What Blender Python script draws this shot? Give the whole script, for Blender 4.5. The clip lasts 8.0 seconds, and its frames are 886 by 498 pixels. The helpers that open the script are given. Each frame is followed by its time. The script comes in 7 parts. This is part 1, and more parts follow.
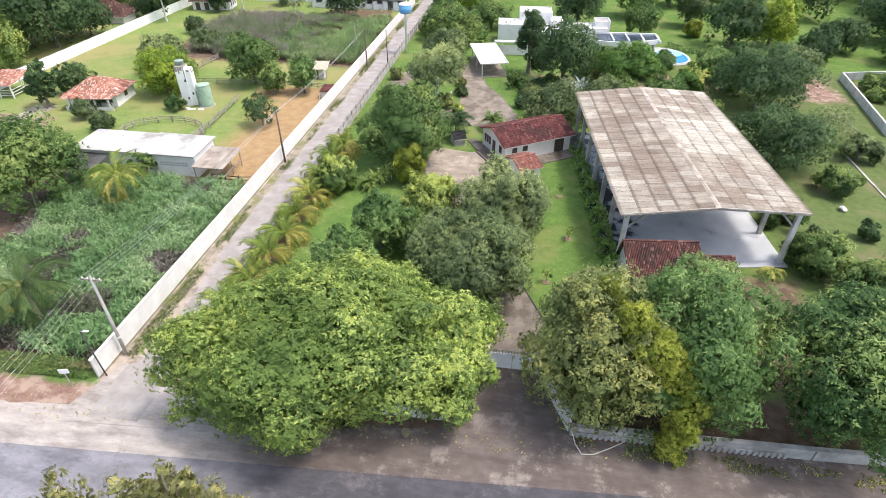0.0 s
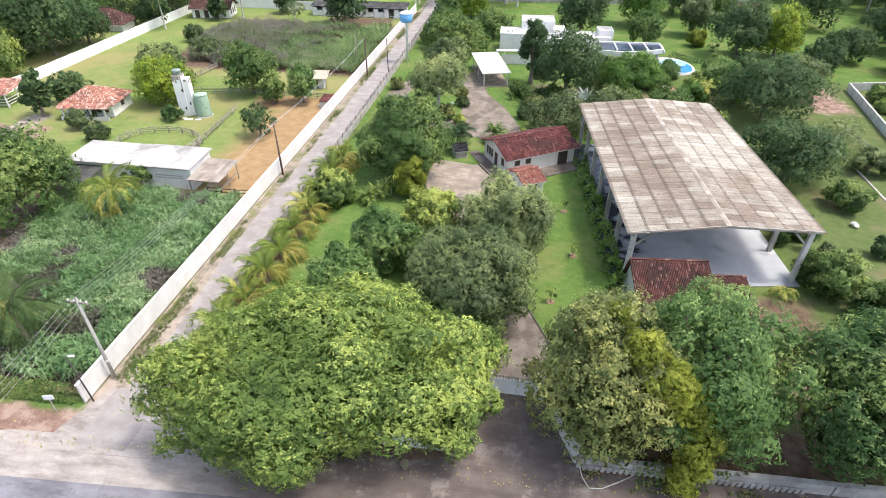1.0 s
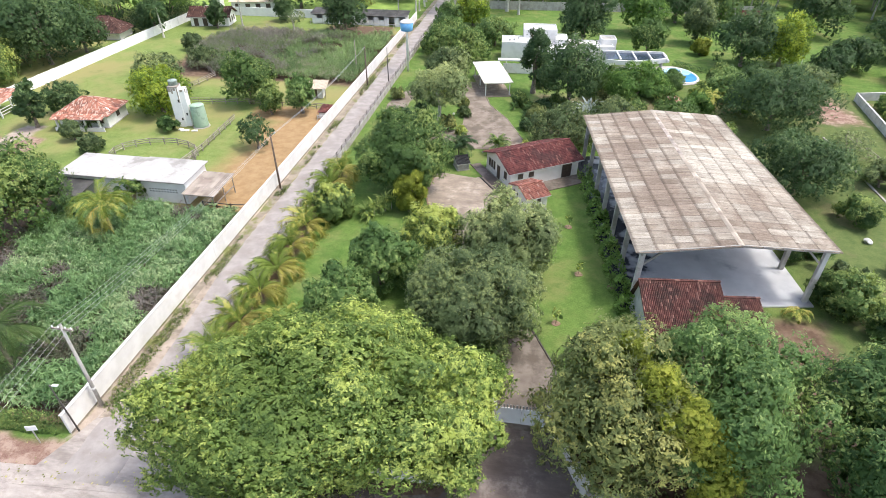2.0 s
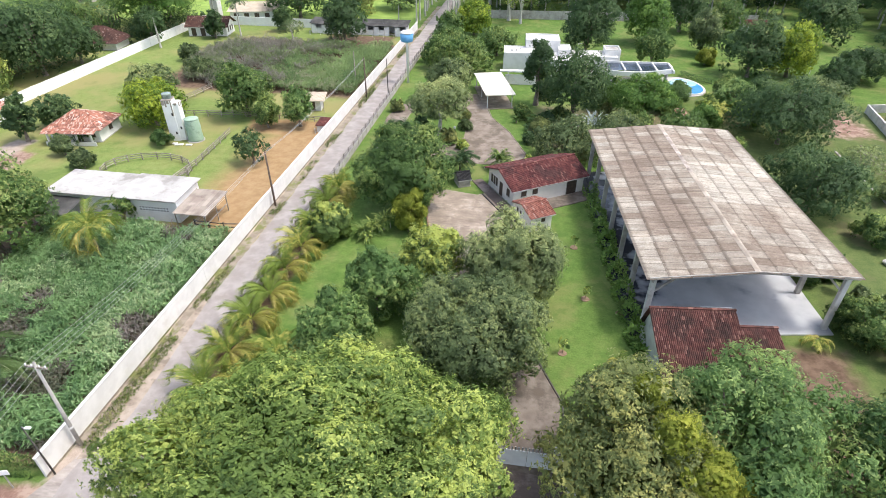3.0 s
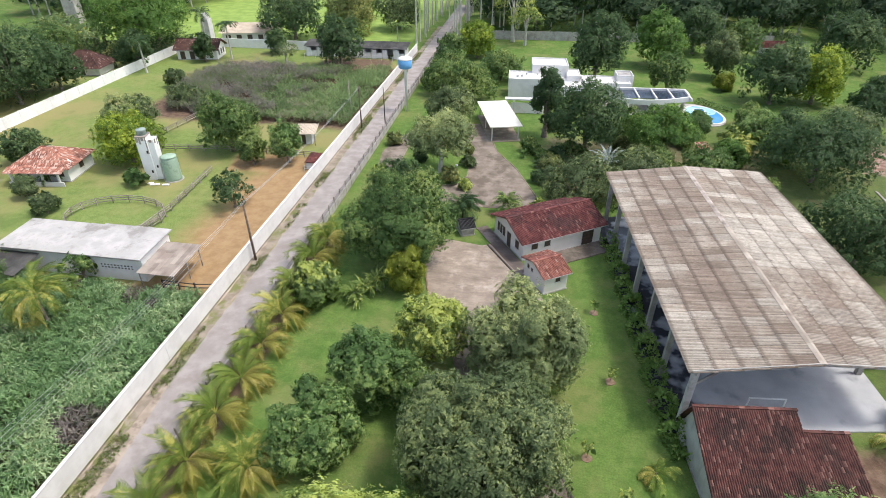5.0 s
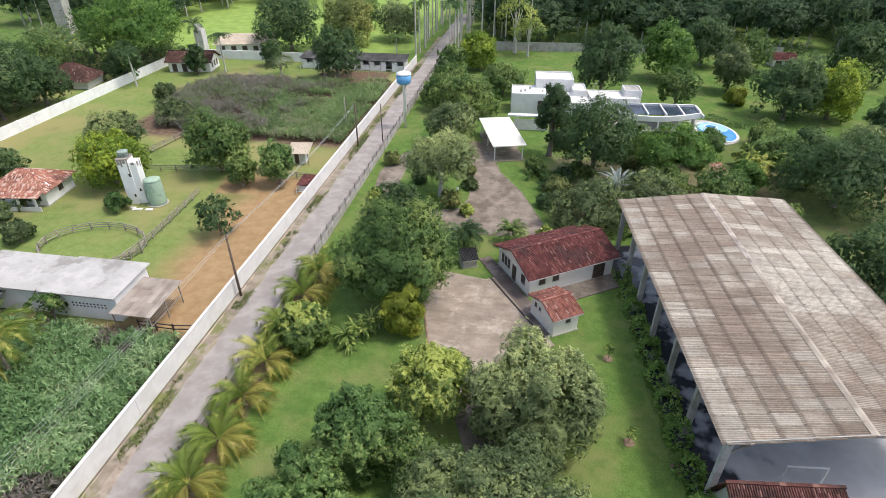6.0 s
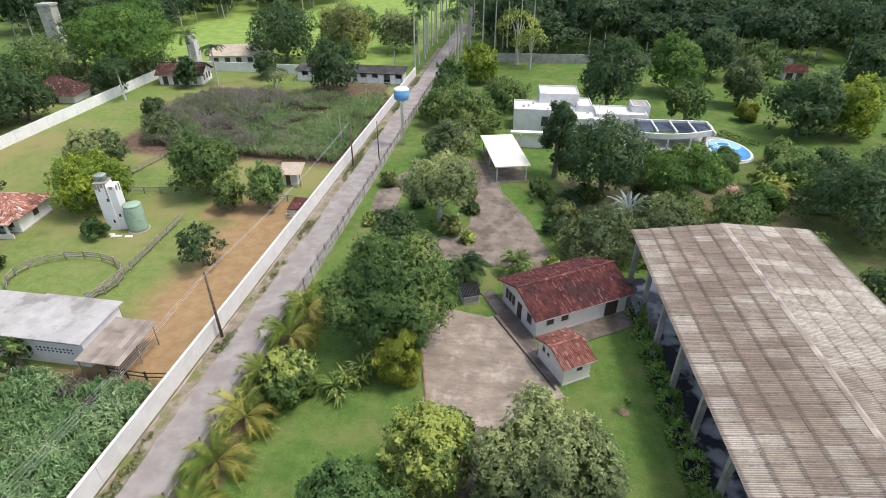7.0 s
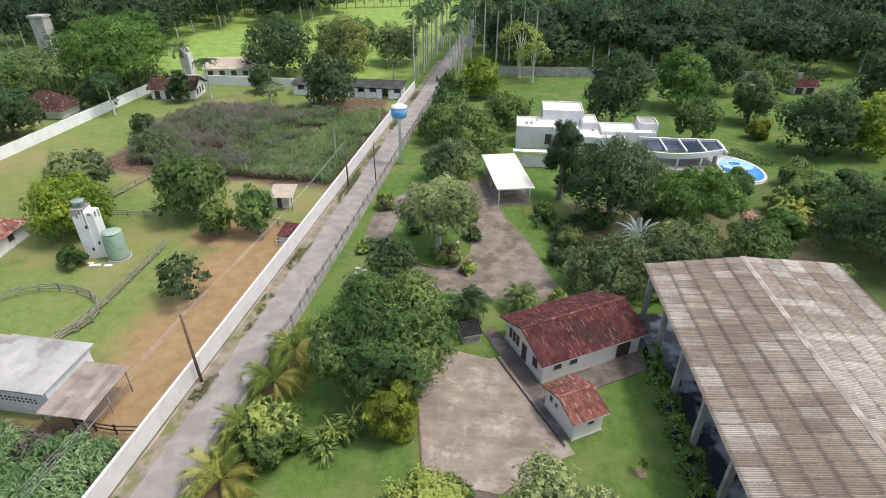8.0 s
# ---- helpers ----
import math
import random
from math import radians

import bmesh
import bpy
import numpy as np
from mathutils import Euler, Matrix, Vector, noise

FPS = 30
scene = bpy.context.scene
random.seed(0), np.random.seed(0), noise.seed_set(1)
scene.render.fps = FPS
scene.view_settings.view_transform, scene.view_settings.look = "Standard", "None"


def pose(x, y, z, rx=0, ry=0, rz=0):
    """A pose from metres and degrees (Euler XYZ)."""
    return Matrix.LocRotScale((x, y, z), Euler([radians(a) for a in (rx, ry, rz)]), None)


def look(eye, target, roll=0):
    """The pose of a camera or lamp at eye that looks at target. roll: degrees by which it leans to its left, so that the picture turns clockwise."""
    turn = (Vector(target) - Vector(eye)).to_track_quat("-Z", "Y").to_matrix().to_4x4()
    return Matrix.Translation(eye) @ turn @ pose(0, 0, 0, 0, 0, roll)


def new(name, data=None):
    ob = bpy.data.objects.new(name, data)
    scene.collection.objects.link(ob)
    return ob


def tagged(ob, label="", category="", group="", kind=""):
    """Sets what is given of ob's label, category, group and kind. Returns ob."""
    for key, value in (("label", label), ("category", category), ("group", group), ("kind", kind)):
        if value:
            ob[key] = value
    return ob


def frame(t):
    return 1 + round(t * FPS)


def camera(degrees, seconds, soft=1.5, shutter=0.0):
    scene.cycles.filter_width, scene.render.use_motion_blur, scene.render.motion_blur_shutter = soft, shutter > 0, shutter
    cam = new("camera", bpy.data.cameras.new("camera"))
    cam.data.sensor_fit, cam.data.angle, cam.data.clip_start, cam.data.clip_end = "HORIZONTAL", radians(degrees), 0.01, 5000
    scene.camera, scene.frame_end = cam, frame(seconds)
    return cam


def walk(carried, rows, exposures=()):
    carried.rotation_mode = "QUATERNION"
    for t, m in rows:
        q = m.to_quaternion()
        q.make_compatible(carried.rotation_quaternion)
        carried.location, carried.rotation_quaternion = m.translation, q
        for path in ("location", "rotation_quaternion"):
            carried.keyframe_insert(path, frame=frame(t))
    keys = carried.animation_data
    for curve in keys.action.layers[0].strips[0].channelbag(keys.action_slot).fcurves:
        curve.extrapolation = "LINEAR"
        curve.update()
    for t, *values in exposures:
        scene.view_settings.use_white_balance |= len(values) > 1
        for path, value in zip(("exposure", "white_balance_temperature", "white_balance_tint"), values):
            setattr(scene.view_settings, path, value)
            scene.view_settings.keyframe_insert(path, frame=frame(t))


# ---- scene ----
cam = camera(77.2, 8.0, soft=0.85)
PATH = [
    (0, (-0.761, 2.236, 38.182), (-1.003, 3.836, 37.006), 0.2),
    (0.5, (-0.965, 3.295, 38.166), (-1.208, 4.9, 36.998), 0.3),
    (1, (-1.154, 4.483, 38.173), (-1.4, 6.094, 37.013), 0.3),
    (1.5, (-1.413, 5.649, 38.212), (-1.66, 7.264, 37.059), 0.3),
    (3, (-2.093, 10.201, 38.233), (-2.348, 11.833, 37.105), 0.2),
    (3.5, (-2.351, 12.407, 38.232), (-2.61, 14.044, 37.112), 0.1),
    (4, (-2.69, 14.878, 38.242), (-2.953, 16.522, 37.133), 0.0),
    (4.5, (-3.118, 17.53, 38.256), (-3.382, 19.179, 37.155), 0.0),
    (6, (-4.535, 26.272, 38.409), (-4.802, 27.935, 37.332), -0.0),
    (6.5, (-4.954, 29.275, 38.432), (-5.223, 30.944, 37.363), -0.0),
    (7, (-5.399, 32.206, 38.409), (-5.668, 33.881, 37.349), 0.0),
    (7.5, (-5.748, 34.945, 38.46), (-6.019, 36.626, 37.411), -0.0),
    (8, (-6.004, 37.457, 38.523), (-6.278, 39.145, 37.486), -0.0),
]
walk(cam, [(t, look(eye, target, roll)) for t, eye, target, roll in PATH], [(0, 0.70), (3, 0.61), (5, 0.37), (8, 0.10)])

# world and sun: high hazy sun from the right
SUN_DIR = Vector((0.47, 0.05, 1.0)).normalized()
world = bpy.data.worlds.new("sky")
scene.world = world
world.use_nodes = True
wn = world.node_tree
sky = wn.nodes.new("ShaderNodeTexSky")
sky.sky_type = "NISHITA"
sky.sun_disc = False
sky.sun_elevation = math.asin(SUN_DIR.z)
sky.sun_rotation = math.atan2(SUN_DIR.x, SUN_DIR.y)
sky.air_density, sky.dust_density = 1.0, 3.2
haze = wn.nodes.new("ShaderNodeHueSaturation")
haze.inputs["Saturation"].default_value = 0.82
wn.links.new(sky.outputs[0], haze.inputs["Color"])
wn.links.new(haze.outputs[0], wn.nodes["Background"].inputs[0])
wn.nodes["Background"].inputs[1].default_value = 0.22
sun = new("sun", bpy.data.lights.new("sun", "SUN"))
sun.data.energy, sun.data.angle, sun.data.color = 1.75, radians(8.0), (1.0, 0.96, 0.89)
sun.matrix_world = look(SUN_DIR * 100, (0, 0, 0))


# ---- materials ----
def ntree(name):
    m = bpy.data.materials.new(name)
    m.use_nodes = True
    return m, m.node_tree, m.node_tree.nodes["Principled BSDF"]


def node(nt, kind, ins=(), **props):
    n = nt.nodes.new(kind)
    if "op" in props:
        n.operation = props.pop("op")
    if "data_type" in props:
        n.data_type = props.pop("data_type")
    for i, v in ins:
        if isinstance(v, bpy.types.NodeSocket):
            nt.links.new(v, n.inputs[i])
        else:
            n.inputs[i].default_value = v
    return n


def math_n(nt, op, a, b=0.5, clamp=False):
    n = node(nt, "ShaderNodeMath", [(0, a), (1, b)], op=op)
    n.use_clamp = clamp
    return n.outputs[0]


def rgba(c):
    return (*c, 1.0)


def mix(nt, f, a, b, blend="MIX"):
    n = nt.nodes.new("ShaderNodeMix")
    n.data_type, n.blend_type = "RGBA", blend
    for i, v in ((0, f), (6, a), (7, b)):
        if isinstance(v, bpy.types.NodeSocket):
            nt.links.new(v, n.inputs[i])
        else:
            n.inputs[i].default_value = rgba(v) if isinstance(v, tuple) else v
    return n.outputs[2]


def noise_n(nt, vec, scale, detail=5.0, rough=0.55):
    return node(nt, "ShaderNodeTexNoise", [("Vector", vec), ("Scale", scale), ("Detail", detail), ("Roughness", rough)]).outputs[0]


def ramp(nt, v, lo, hi):
    n = node(nt, "ShaderNodeMapRange", [(0, v), (1, lo), (2, hi)])
    n.interpolation_type = "SMOOTHSTEP"
    return n.outputs[0]


def scaled(nt, f, amount):
    return math_n(nt, "MULTIPLY", f, amount)


def surf(name, c1, c2, scale=1.0, rough=0.85, bump=0.25, bscale=8.0, stain=None, stain_scale=0.2, stain_lo=0.5, stain_hi=0.65, rnd="", amt=0.3, metal=0.0, spec=0.25, streak=None, fleck=None, fleck_share=0.0):
    """A painted, mineral or wooden surface: two tones, stains, fine relief, and a tone of its own for each piece."""
    m, nt, b = ntree(name)
    geo = nt.nodes.new("ShaderNodeNewGeometry")
    pos = geo.outputs["Position"]
    col = mix(nt, ramp(nt, noise_n(nt, pos, scale), 0.35, 0.65), c1, c2)
    if stain:
        col = mix(nt, scaled(nt, ramp(nt, noise_n(nt, pos, stain_scale, 8.0, 0.65), stain_lo, stain_hi), 0.85), col, stain)
    if streak:
        mp = node(nt, "ShaderNodeMapping", [(0, pos), (3, (2.2, 2.2, 0.25))])
        col = mix(nt, scaled(nt, ramp(nt, noise_n(nt, mp.outputs[0], 1.0, 6.0), 0.55, 0.75), 0.7), col, streak)
    if rnd:
        r = geo.outputs["Random Per Island"] if rnd == "island" else nt.nodes.new("ShaderNodeObjectInfo").outputs["Random"]
        v = math_n(nt, "MULTIPLY_ADD", r, 2 * amt)
        v.node.inputs[2].default_value = 1 - amt
        hs = node(nt, "ShaderNodeHueSaturation", [("Value", v), ("Color", col)])
        col = hs.outputs[0]
    if fleck:
        w = nt.nodes.new("ShaderNodeTexWhiteNoise")
        w.noise_dimensions = "1D"
        nt.links.new(geo.outputs["Random Per Island"], w.inputs["W"])
        col = mix(nt, math_n(nt, "LESS_THAN", w.outputs[0], fleck_share), col, fleck)
    nt.links.new(col, b.inputs["Base Color"])
    b.inputs["Roughness"].default_value, b.inputs["Metallic"].default_value = rough, metal
    b.inputs["Specular IOR Level"].default_value = spec
    if bump:
        bp = node(nt, "ShaderNodeBump", [("Strength", bump), ("Distance", 0.05), ("Height", noise_n(nt, pos, bscale, 6.0))])
        nt.links.new(bp.outputs[0], b.inputs["Normal"])
    return m


def leafy(name, dark, light, tip, tip_share=0.15, patch=0.35, rough=0.55, through_light=0.42):
    """Foliage: each leaf has its own tone, with lighter young growth in patches."""
    m, nt, b = ntree(name)
    dark, light, tip = ((c[0] * k * 1.0, c[1] * k, c[2] * k * 1.04) for c, k in ((dark, 0.84), (light, 1.03), (tip, 1.0)))
    geo = nt.nodes.new("ShaderNodeNewGeometry")
    r = geo.outputs["Random Per Island"]
    tone = math_n(nt, "MULTIPLY_ADD", r, 0.42)
    tone.node.inputs[2].default_value = 0.1
    clump = math_n(nt, "SUBTRACT", noise_n(nt, geo.outputs["Position"], patch * 2.2, 3.0), 0.5)
    col = mix(nt, math_n(nt, "ADD", tone, scaled(nt, clump, 1.3), True), dark, light)
    big = ramp(nt, noise_n(nt, geo.outputs["Position"], patch, 3.0), 0.38, 0.62)
    col = mix(nt, scaled(nt, big, 0.35), col, light)
    far = math_n(nt, "SUBTRACT", noise_n(nt, geo.outputs["Position"], patch * 0.4, 2.0), 0.5)
    near = noise_n(nt, geo.outputs["Position"], patch * 6.0, 3.0)
    young = ramp(nt, math_n(nt, "ADD", math_n(nt, "ADD", near, scaled(nt, far, 0.9)), scaled(nt, r, 0.10)), 0.75 - tip_share, 0.92 - tip_share)
    col = mix(nt, young, col, tip)
    nt.links.new(col, b.inputs["Base Color"])
    b.inputs["Roughness"].default_value = rough
    b.inputs["Specular IOR Level"].default_value = 0.2
    tr = node(nt, "ShaderNodeBsdfTranslucent", [("Color", col)])
    mx = node(nt, "ShaderNodeMixShader", [(0, through_light), (1, b.outputs[0]), (2, tr.outputs[0])])
    nt.links.new(mx.outputs[0], nt.nodes["Material Output"].inputs[0])
    return m


LEAF = {
    "fresh": leafy("leaf_fresh", (0.09, 0.16, 0.05), (0.265, 0.37, 0.095), (0.50, 0.56, 0.145), 0.23),
    "green": leafy("leaf_green", (0.06, 0.12, 0.038), (0.175, 0.285, 0.078), (0.32, 0.40, 0.12), 0.19),
    "layered": leafy("leaf_layered_tree", (0.06, 0.135, 0.03), (0.17, 0.31, 0.065), (0.27, 0.41, 0.09), 0.18),
    "dark": leafy("leaf_dark", (0.045, 0.092, 0.038), (0.12, 0.20, 0.072), (0.20, 0.28, 0.10), 0.13),
    "grey": leafy("leaf_grey", (0.078, 0.122, 0.05), (0.19, 0.255, 0.105), (0.32, 0.38, 0.15), 0.2),
    "olive": leafy("leaf_olive", (0.12, 0.16, 0.056), (0.29, 0.34, 0.12), (0.50, 0.49, 0.16), 0.22),
    "dome": leafy("leaf_bright_mango", (0.085, 0.16, 0.03), (0.24, 0.36, 0.05), (0.42, 0.50, 0.06), 0.25),
    "broad": leafy("leaf_broad_tree", (0.095, 0.17, 0.05), (0.32, 0.44, 0.11), (0.52, 0.60, 0.16), 0.23),
    "tipped": leafy("leaf_pale_tipped", (0.055, 0.12, 0.04), (0.14, 0.245, 0.075), (0.36, 0.46, 0.145), 0.22),
    "fodder": leafy("leaf_fodder", (0.13, 0.22, 0.08), (0.34, 0.46, 0.18), (0.33, 0.34, 0.20), 0.14, patch=0.08),
    "olive_grey": leafy("leaf_olive_grey", (0.125, 0.175, 0.072), (0.31, 0.385, 0.155), (0.50, 0.55, 0.23), 0.24),
    "street": leafy("leaf_pale_olive", (0.17, 0.18, 0.07), (0.32, 0.32, 0.12), (0.48, 0.44, 0.16), 0.25),
    "lime": leafy("leaf_lime", (0.18, 0.22, 0.03), (0.33, 0.39, 0.055), (0.48, 0.50, 0.085), 0.22),
    "blue": leafy("leaf_blue_green", (0.08, 0.16, 0.052), (0.21, 0.34, 0.10), (0.35, 0.47, 0.155), 0.19),
    "wood": leafy("leaf_far_wood", (0.032, 0.068, 0.030), (0.08, 0.14, 0.056), (0.14, 0.21, 0.078), 0.15, patch=0.1),
    "corn": leafy("leaf_corn", (0.14, 0.275, 0.105), (0.39, 0.58, 0.245), (0.50, 0.62, 0.32), 0.16, patch=0.4),
    "faded": leafy("leaf_faded_corn", (0.10, 0.12, 0.068), (0.225, 0.235, 0.155), (0.30, 0.26, 0.225), 0.26, patch=0.4),
    "cane": leafy("leaf_cane", (0.135, 0.175, 0.085), (0.28, 0.34, 0.16), (0.275, 0.255, 0.21), 0.20, patch=0.06),
    "frond": leafy("leaf_palm_frond", (0.12, 0.20, 0.036), (0.33, 0.42, 0.085), (0.52, 0.50, 0.13), 0.2),
    "frond_green": leafy("leaf_green_frond", (0.06, 0.112, 0.038), (0.17, 0.25, 0.08), (0.28, 0.33, 0.115), 0.15),
    "frond_dry": leafy("leaf_palm_yellow", (0.33, 0.32, 0.07), (0.54, 0.50, 0.12), (0.64, 0.54, 0.19), 0.2),
    "silver": leafy("leaf_silver", (0.26, 0.32, 0.29), (0.42, 0.48, 0.45), (0.5, 0.56, 0.52), 0.2),
    "grassy": leafy("leaf_weeds", (0.10, 0.15, 0.04), (0.22, 0.29, 0.08), (0.33, 0.33, 0.14), 0.22),
    "hedge": leafy("leaf_hedge", (0.16, 0.29, 0.065), (0.31, 0.49, 0.115), (0.42, 0.56, 0.15), 0.2),
}
BARK = surf("bark", (0.16, 0.13, 0.10), (0.27, 0.23, 0.19), 3.0, 0.95, 0.6, 12.0)
PALE_BARK = surf("pale_palm_bark", (0.42, 0.40, 0.36), (0.55, 0.53, 0.48), 2.0, 0.9, 0.3, 10.0)
WHITE = surf("white_paint", (0.67, 0.655, 0.63), (0.745, 0.73, 0.705), 0.8, 0.8, 0.1, 6.0, stain=(0.60, 0.56, 0.51), stain_scale=0.35, stain_lo=0.56, stain_hi=0.8)
LIME_WASH = surf("fresh_limewash", (0.78, 0.775, 0.76), (0.85, 0.845, 0.83), 0.7, 0.85, 0.1, 6.0, stain=(0.66, 0.65, 0.63), stain_scale=0.5, stain_lo=0.55, stain_hi=0.75)
OLD_WHITE = surf("weathered_white_paint", (0.56, 0.55, 0.53), (0.68, 0.67, 0.65), 0.7, 0.85, 0.15, 6.0, stain=(0.36, 0.34, 0.31), stain_scale=0.5, stain_lo=0.55, stain_hi=0.72, streak=(0.42, 0.40, 0.37))
CONCRETE = surf("concrete", (0.36, 0.34, 0.315), (0.47, 0.45, 0.42), 0.9, 0.9, 0.25, 9.0, stain=(0.27, 0.25, 0.23), stain_scale=0.4)
DARK_GAP = surf("dark_interior", (0.035, 0.033, 0.03), (0.06, 0.055, 0.05), 1.5, 0.9, 0.0)
DARK_METAL = surf("dark_metal", (0.06, 0.055, 0.05), (0.11, 0.10, 0.09), 3.0, 0.6, 0.1, 12.0, metal=0.4)
GREY_METAL = surf("galvanised_metal", (0.45, 0.45, 0.44), (0.58, 0.58, 0.57), 3.0, 0.5, 0.05, metal=0.6)
WHITE_METAL = surf("white_enamel", (0.80, 0.81, 0.82), (0.86, 0.87, 0.88), 1.0, 0.35, 0.0, stain=(0.66, 0.66, 0.66), stain_scale=0.6)
TILE = surf("red_clay_tile", (0.122, 0.040, 0.038), (0.185, 0.066, 0.058), 1.2, 0.85, 0.2, 14.0, stain=(0.085, 0.045, 0.042), stain_scale=0.35, rnd="island", amt=0.3, fleck=(0.27, 0.135, 0.11), fleck_share=0.05)
TILE_DARK = surf("old_dark_red_tile", (0.098, 0.042, 0.036), (0.150, 0.066, 0.055), 1.2, 0.9, 0.2, 14.0, stain=(0.062, 0.040, 0.034), stain_scale=0.5, stain_lo=0.44, stain_hi=0.62, rnd="island", amt=0.3, fleck=(0.24, 0.13, 0.105), fleck_share=0.08)
BLACK_TILE = surf("blackened_tile", (0.03, 0.03, 0.032), (0.05, 0.05, 0.052), 1.2, 0.9, 0.2, 14.0)
TILE_BROWN = surf("old_brown_tile", (0.075, 0.04, 0.033), (0.125, 0.064, 0.052), 1.2, 0.9, 0.2, 14.0, stain=(0.055, 0.032, 0.028), stain_scale=0.5, rnd="island", amt=0.3, fleck=(0.30, 0.22, 0.19), fleck_share=0.06)
TILE_ANNEX = surf("rusty_clay_tile", (0.26, 0.10, 0.075), (0.36, 0.16, 0.12), 1.2, 0.85, 0.2, 14.0, stain=(0.16, 0.075, 0.06), stain_scale=0.6, rnd="island", amt=0.35, fleck=(0.45, 0.29, 0.24), fleck_share=0.06)
TILE_ORANGE = surf("orange_clay_tile", (0.33, 0.135, 0.095), (0.45, 0.215, 0.155), 1.2, 0.85, 0.2, 14.0, stain=(0.20, 0.10, 0.08), stain_scale=0.5, rnd="island", amt=0.35, fleck=(0.55, 0.41, 0.34), fleck_share=0.22)


def sheet_material(name, c1, c2, stain, joint):
    """Corrugated fibre-cement: blotches, a tone for each sheet, grime along its lower end and side laps, and shade
    painted into the furrows.
    """
    m, nt, b = ntree(name)
    geo = nt.nodes.new("ShaderNodeNewGeometry")
    pos = geo.outputs["Position"]
    oc = node(nt, "ShaderNodeSeparateXYZ", [(0, nt.nodes.new("ShaderNodeTexCoord").outputs["Object"])])
    col = mix(nt, ramp(nt, noise_n(nt, pos, 0.5, 8.0, 0.65), 0.35, 0.65), c1, c2)
    col = mix(nt, scaled(nt, ramp(nt, noise_n(nt, pos, 0.11, 8.0, 0.65), 0.42, 0.60), 0.85), col, stain)
    r = nt.nodes.new("ShaderNodeObjectInfo").outputs["Random"]
    v = math_n(nt, "MULTIPLY_ADD", r, 0.26)
    v.node.inputs[2].default_value = 0.87
    col = node(nt, "ShaderNodeHueSaturation", [("Value", v), ("Color", col)]).outputs[0]
    run = noise_n(nt, node(nt, "ShaderNodeMapping", [(0, pos), (3, (0.3, 2.6, 0.3))]).outputs[0], 1.0, 6.0, 0.7)
    fine = noise_n(nt, pos, 5.0, 6.0, 0.75)
    v2 = math_n(nt, "ADD", scaled(nt, ramp(nt, run, 0.3, 0.7), 0.36), math_n(nt, "ADD", scaled(nt, ramp(nt, fine, 0.3, 0.7), 0.3), 0.67))
    col = node(nt, "ShaderNodeHueSaturation", [("Value", v2), ("Color", col)]).outputs[0]
    wob = math_n(nt, "MULTIPLY", math_n(nt, "SUBTRACT", noise_n(nt, pos, 3.0, 4.0), 0.5), 0.3)
    end = ramp(nt, math_n(nt, "ADD", oc.outputs[0], wob), SHEET_L - 0.34, SHEET_L - 0.02)
    side = ramp(nt, math_n(nt, "ADD", math_n(nt, "ABSOLUTE", math_n(nt, "SUBTRACT", oc.outputs[1], SHEET_W / 2), 0), wob), SHEET_W / 2 - 0.12, SHEET_W / 2 + 0.06)
    # Shade painted into the low parts of the waves, in the joint colour.
    furrow_shade = ramp(nt, oc.outputs[2], 0.03, -0.03)
    for f, amt in ((end, 0.58), (side, 0.76), (furrow_shade, 0.58)):
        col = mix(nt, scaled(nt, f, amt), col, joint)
    nt.links.new(col, b.inputs["Base Color"])
    b.inputs["Roughness"].default_value, b.inputs["Specular IOR Level"].default_value = 0.92, 0.15
    return m


SHEET_W, SHEET_L = 36.2 / 30, 2.03
SHEET = sheet_material("fibre_cement_sheet", (0.372, 0.314, 0.253), (0.492, 0.434, 0.361), (0.280, 0.219, 0.174), (0.108, 0.085, 0.068))
SHEET_NEW = sheet_material("paler_fibre_cement_sheet", (0.475, 0.424, 0.355), (0.585, 0.533, 0.455), (0.375, 0.321, 0.264), (0.098, 0.079, 0.066))
SHEET_OLD = surf("old_roof_sheet", (0.24, 0.2, 0.175), (0.34, 0.295, 0.255), 0.6, 0.92, 0.3, 10.0, rnd="object", amt=0.2)
BLACK_SHEET = surf("black_roof_sheet", (0.05, 0.05, 0.05), (0.09, 0.088, 0.085), 0.6, 0.85, 0.2, 10.0, rnd="object", amt=0.25)
SHEET_RIDGE = surf("weathered_ridge_cap", (0.33, 0.28, 0.23), (0.44, 0.385, 0.32), 0.6, 0.92, 0.2, 10.0, stain=(0.25, 0.20, 0.16), stain_scale=0.5, rnd="object", amt=0.15)
DARK_WOOD = surf("dark_pole_wood", (0.10, 0.07, 0.055), (0.17, 0.125, 0.10), 2.0, 0.9, 0.3, 14.0)
WOOD = surf("grey_wood", (0.22, 0.19, 0.16), (0.34, 0.30, 0.26), 2.0, 0.9, 0.3, 14.0, rnd="object", amt=0.2)
GREEN_TANK = surf("faded_green_tank_shell", (0.30, 0.42, 0.31), (0.38, 0.49, 0.38), 0.8, 0.6, 0.05, stain=(0.22, 0.30, 0.23), stain_scale=0.8)
TOWER_TANK = surf("weathered_tank_shell", (0.22, 0.28, 0.25), (0.33, 0.39, 0.35), 1.5, 0.7, 0.1, stain=(0.13, 0.14, 0.13), stain_scale=1.2)
BLUE_TANK = surf("blue_tank_shell", (0.12, 0.34, 0.62), (0.17, 0.41, 0.70), 0.8, 0.45, 0.05)
POOL_BLUE = surf("pool_basin_blue", (0.05, 0.26, 0.60), (0.07, 0.32, 0.68), 0.6, 0.15, 0.05, 3.0, spec=0.5)
POOL_LIGHT = surf("pool_shallow_blue", (0.35, 0.62, 0.80), (0.42, 0.68, 0.84), 0.6, 0.15, 0.05, 3.0, spec=0.5)
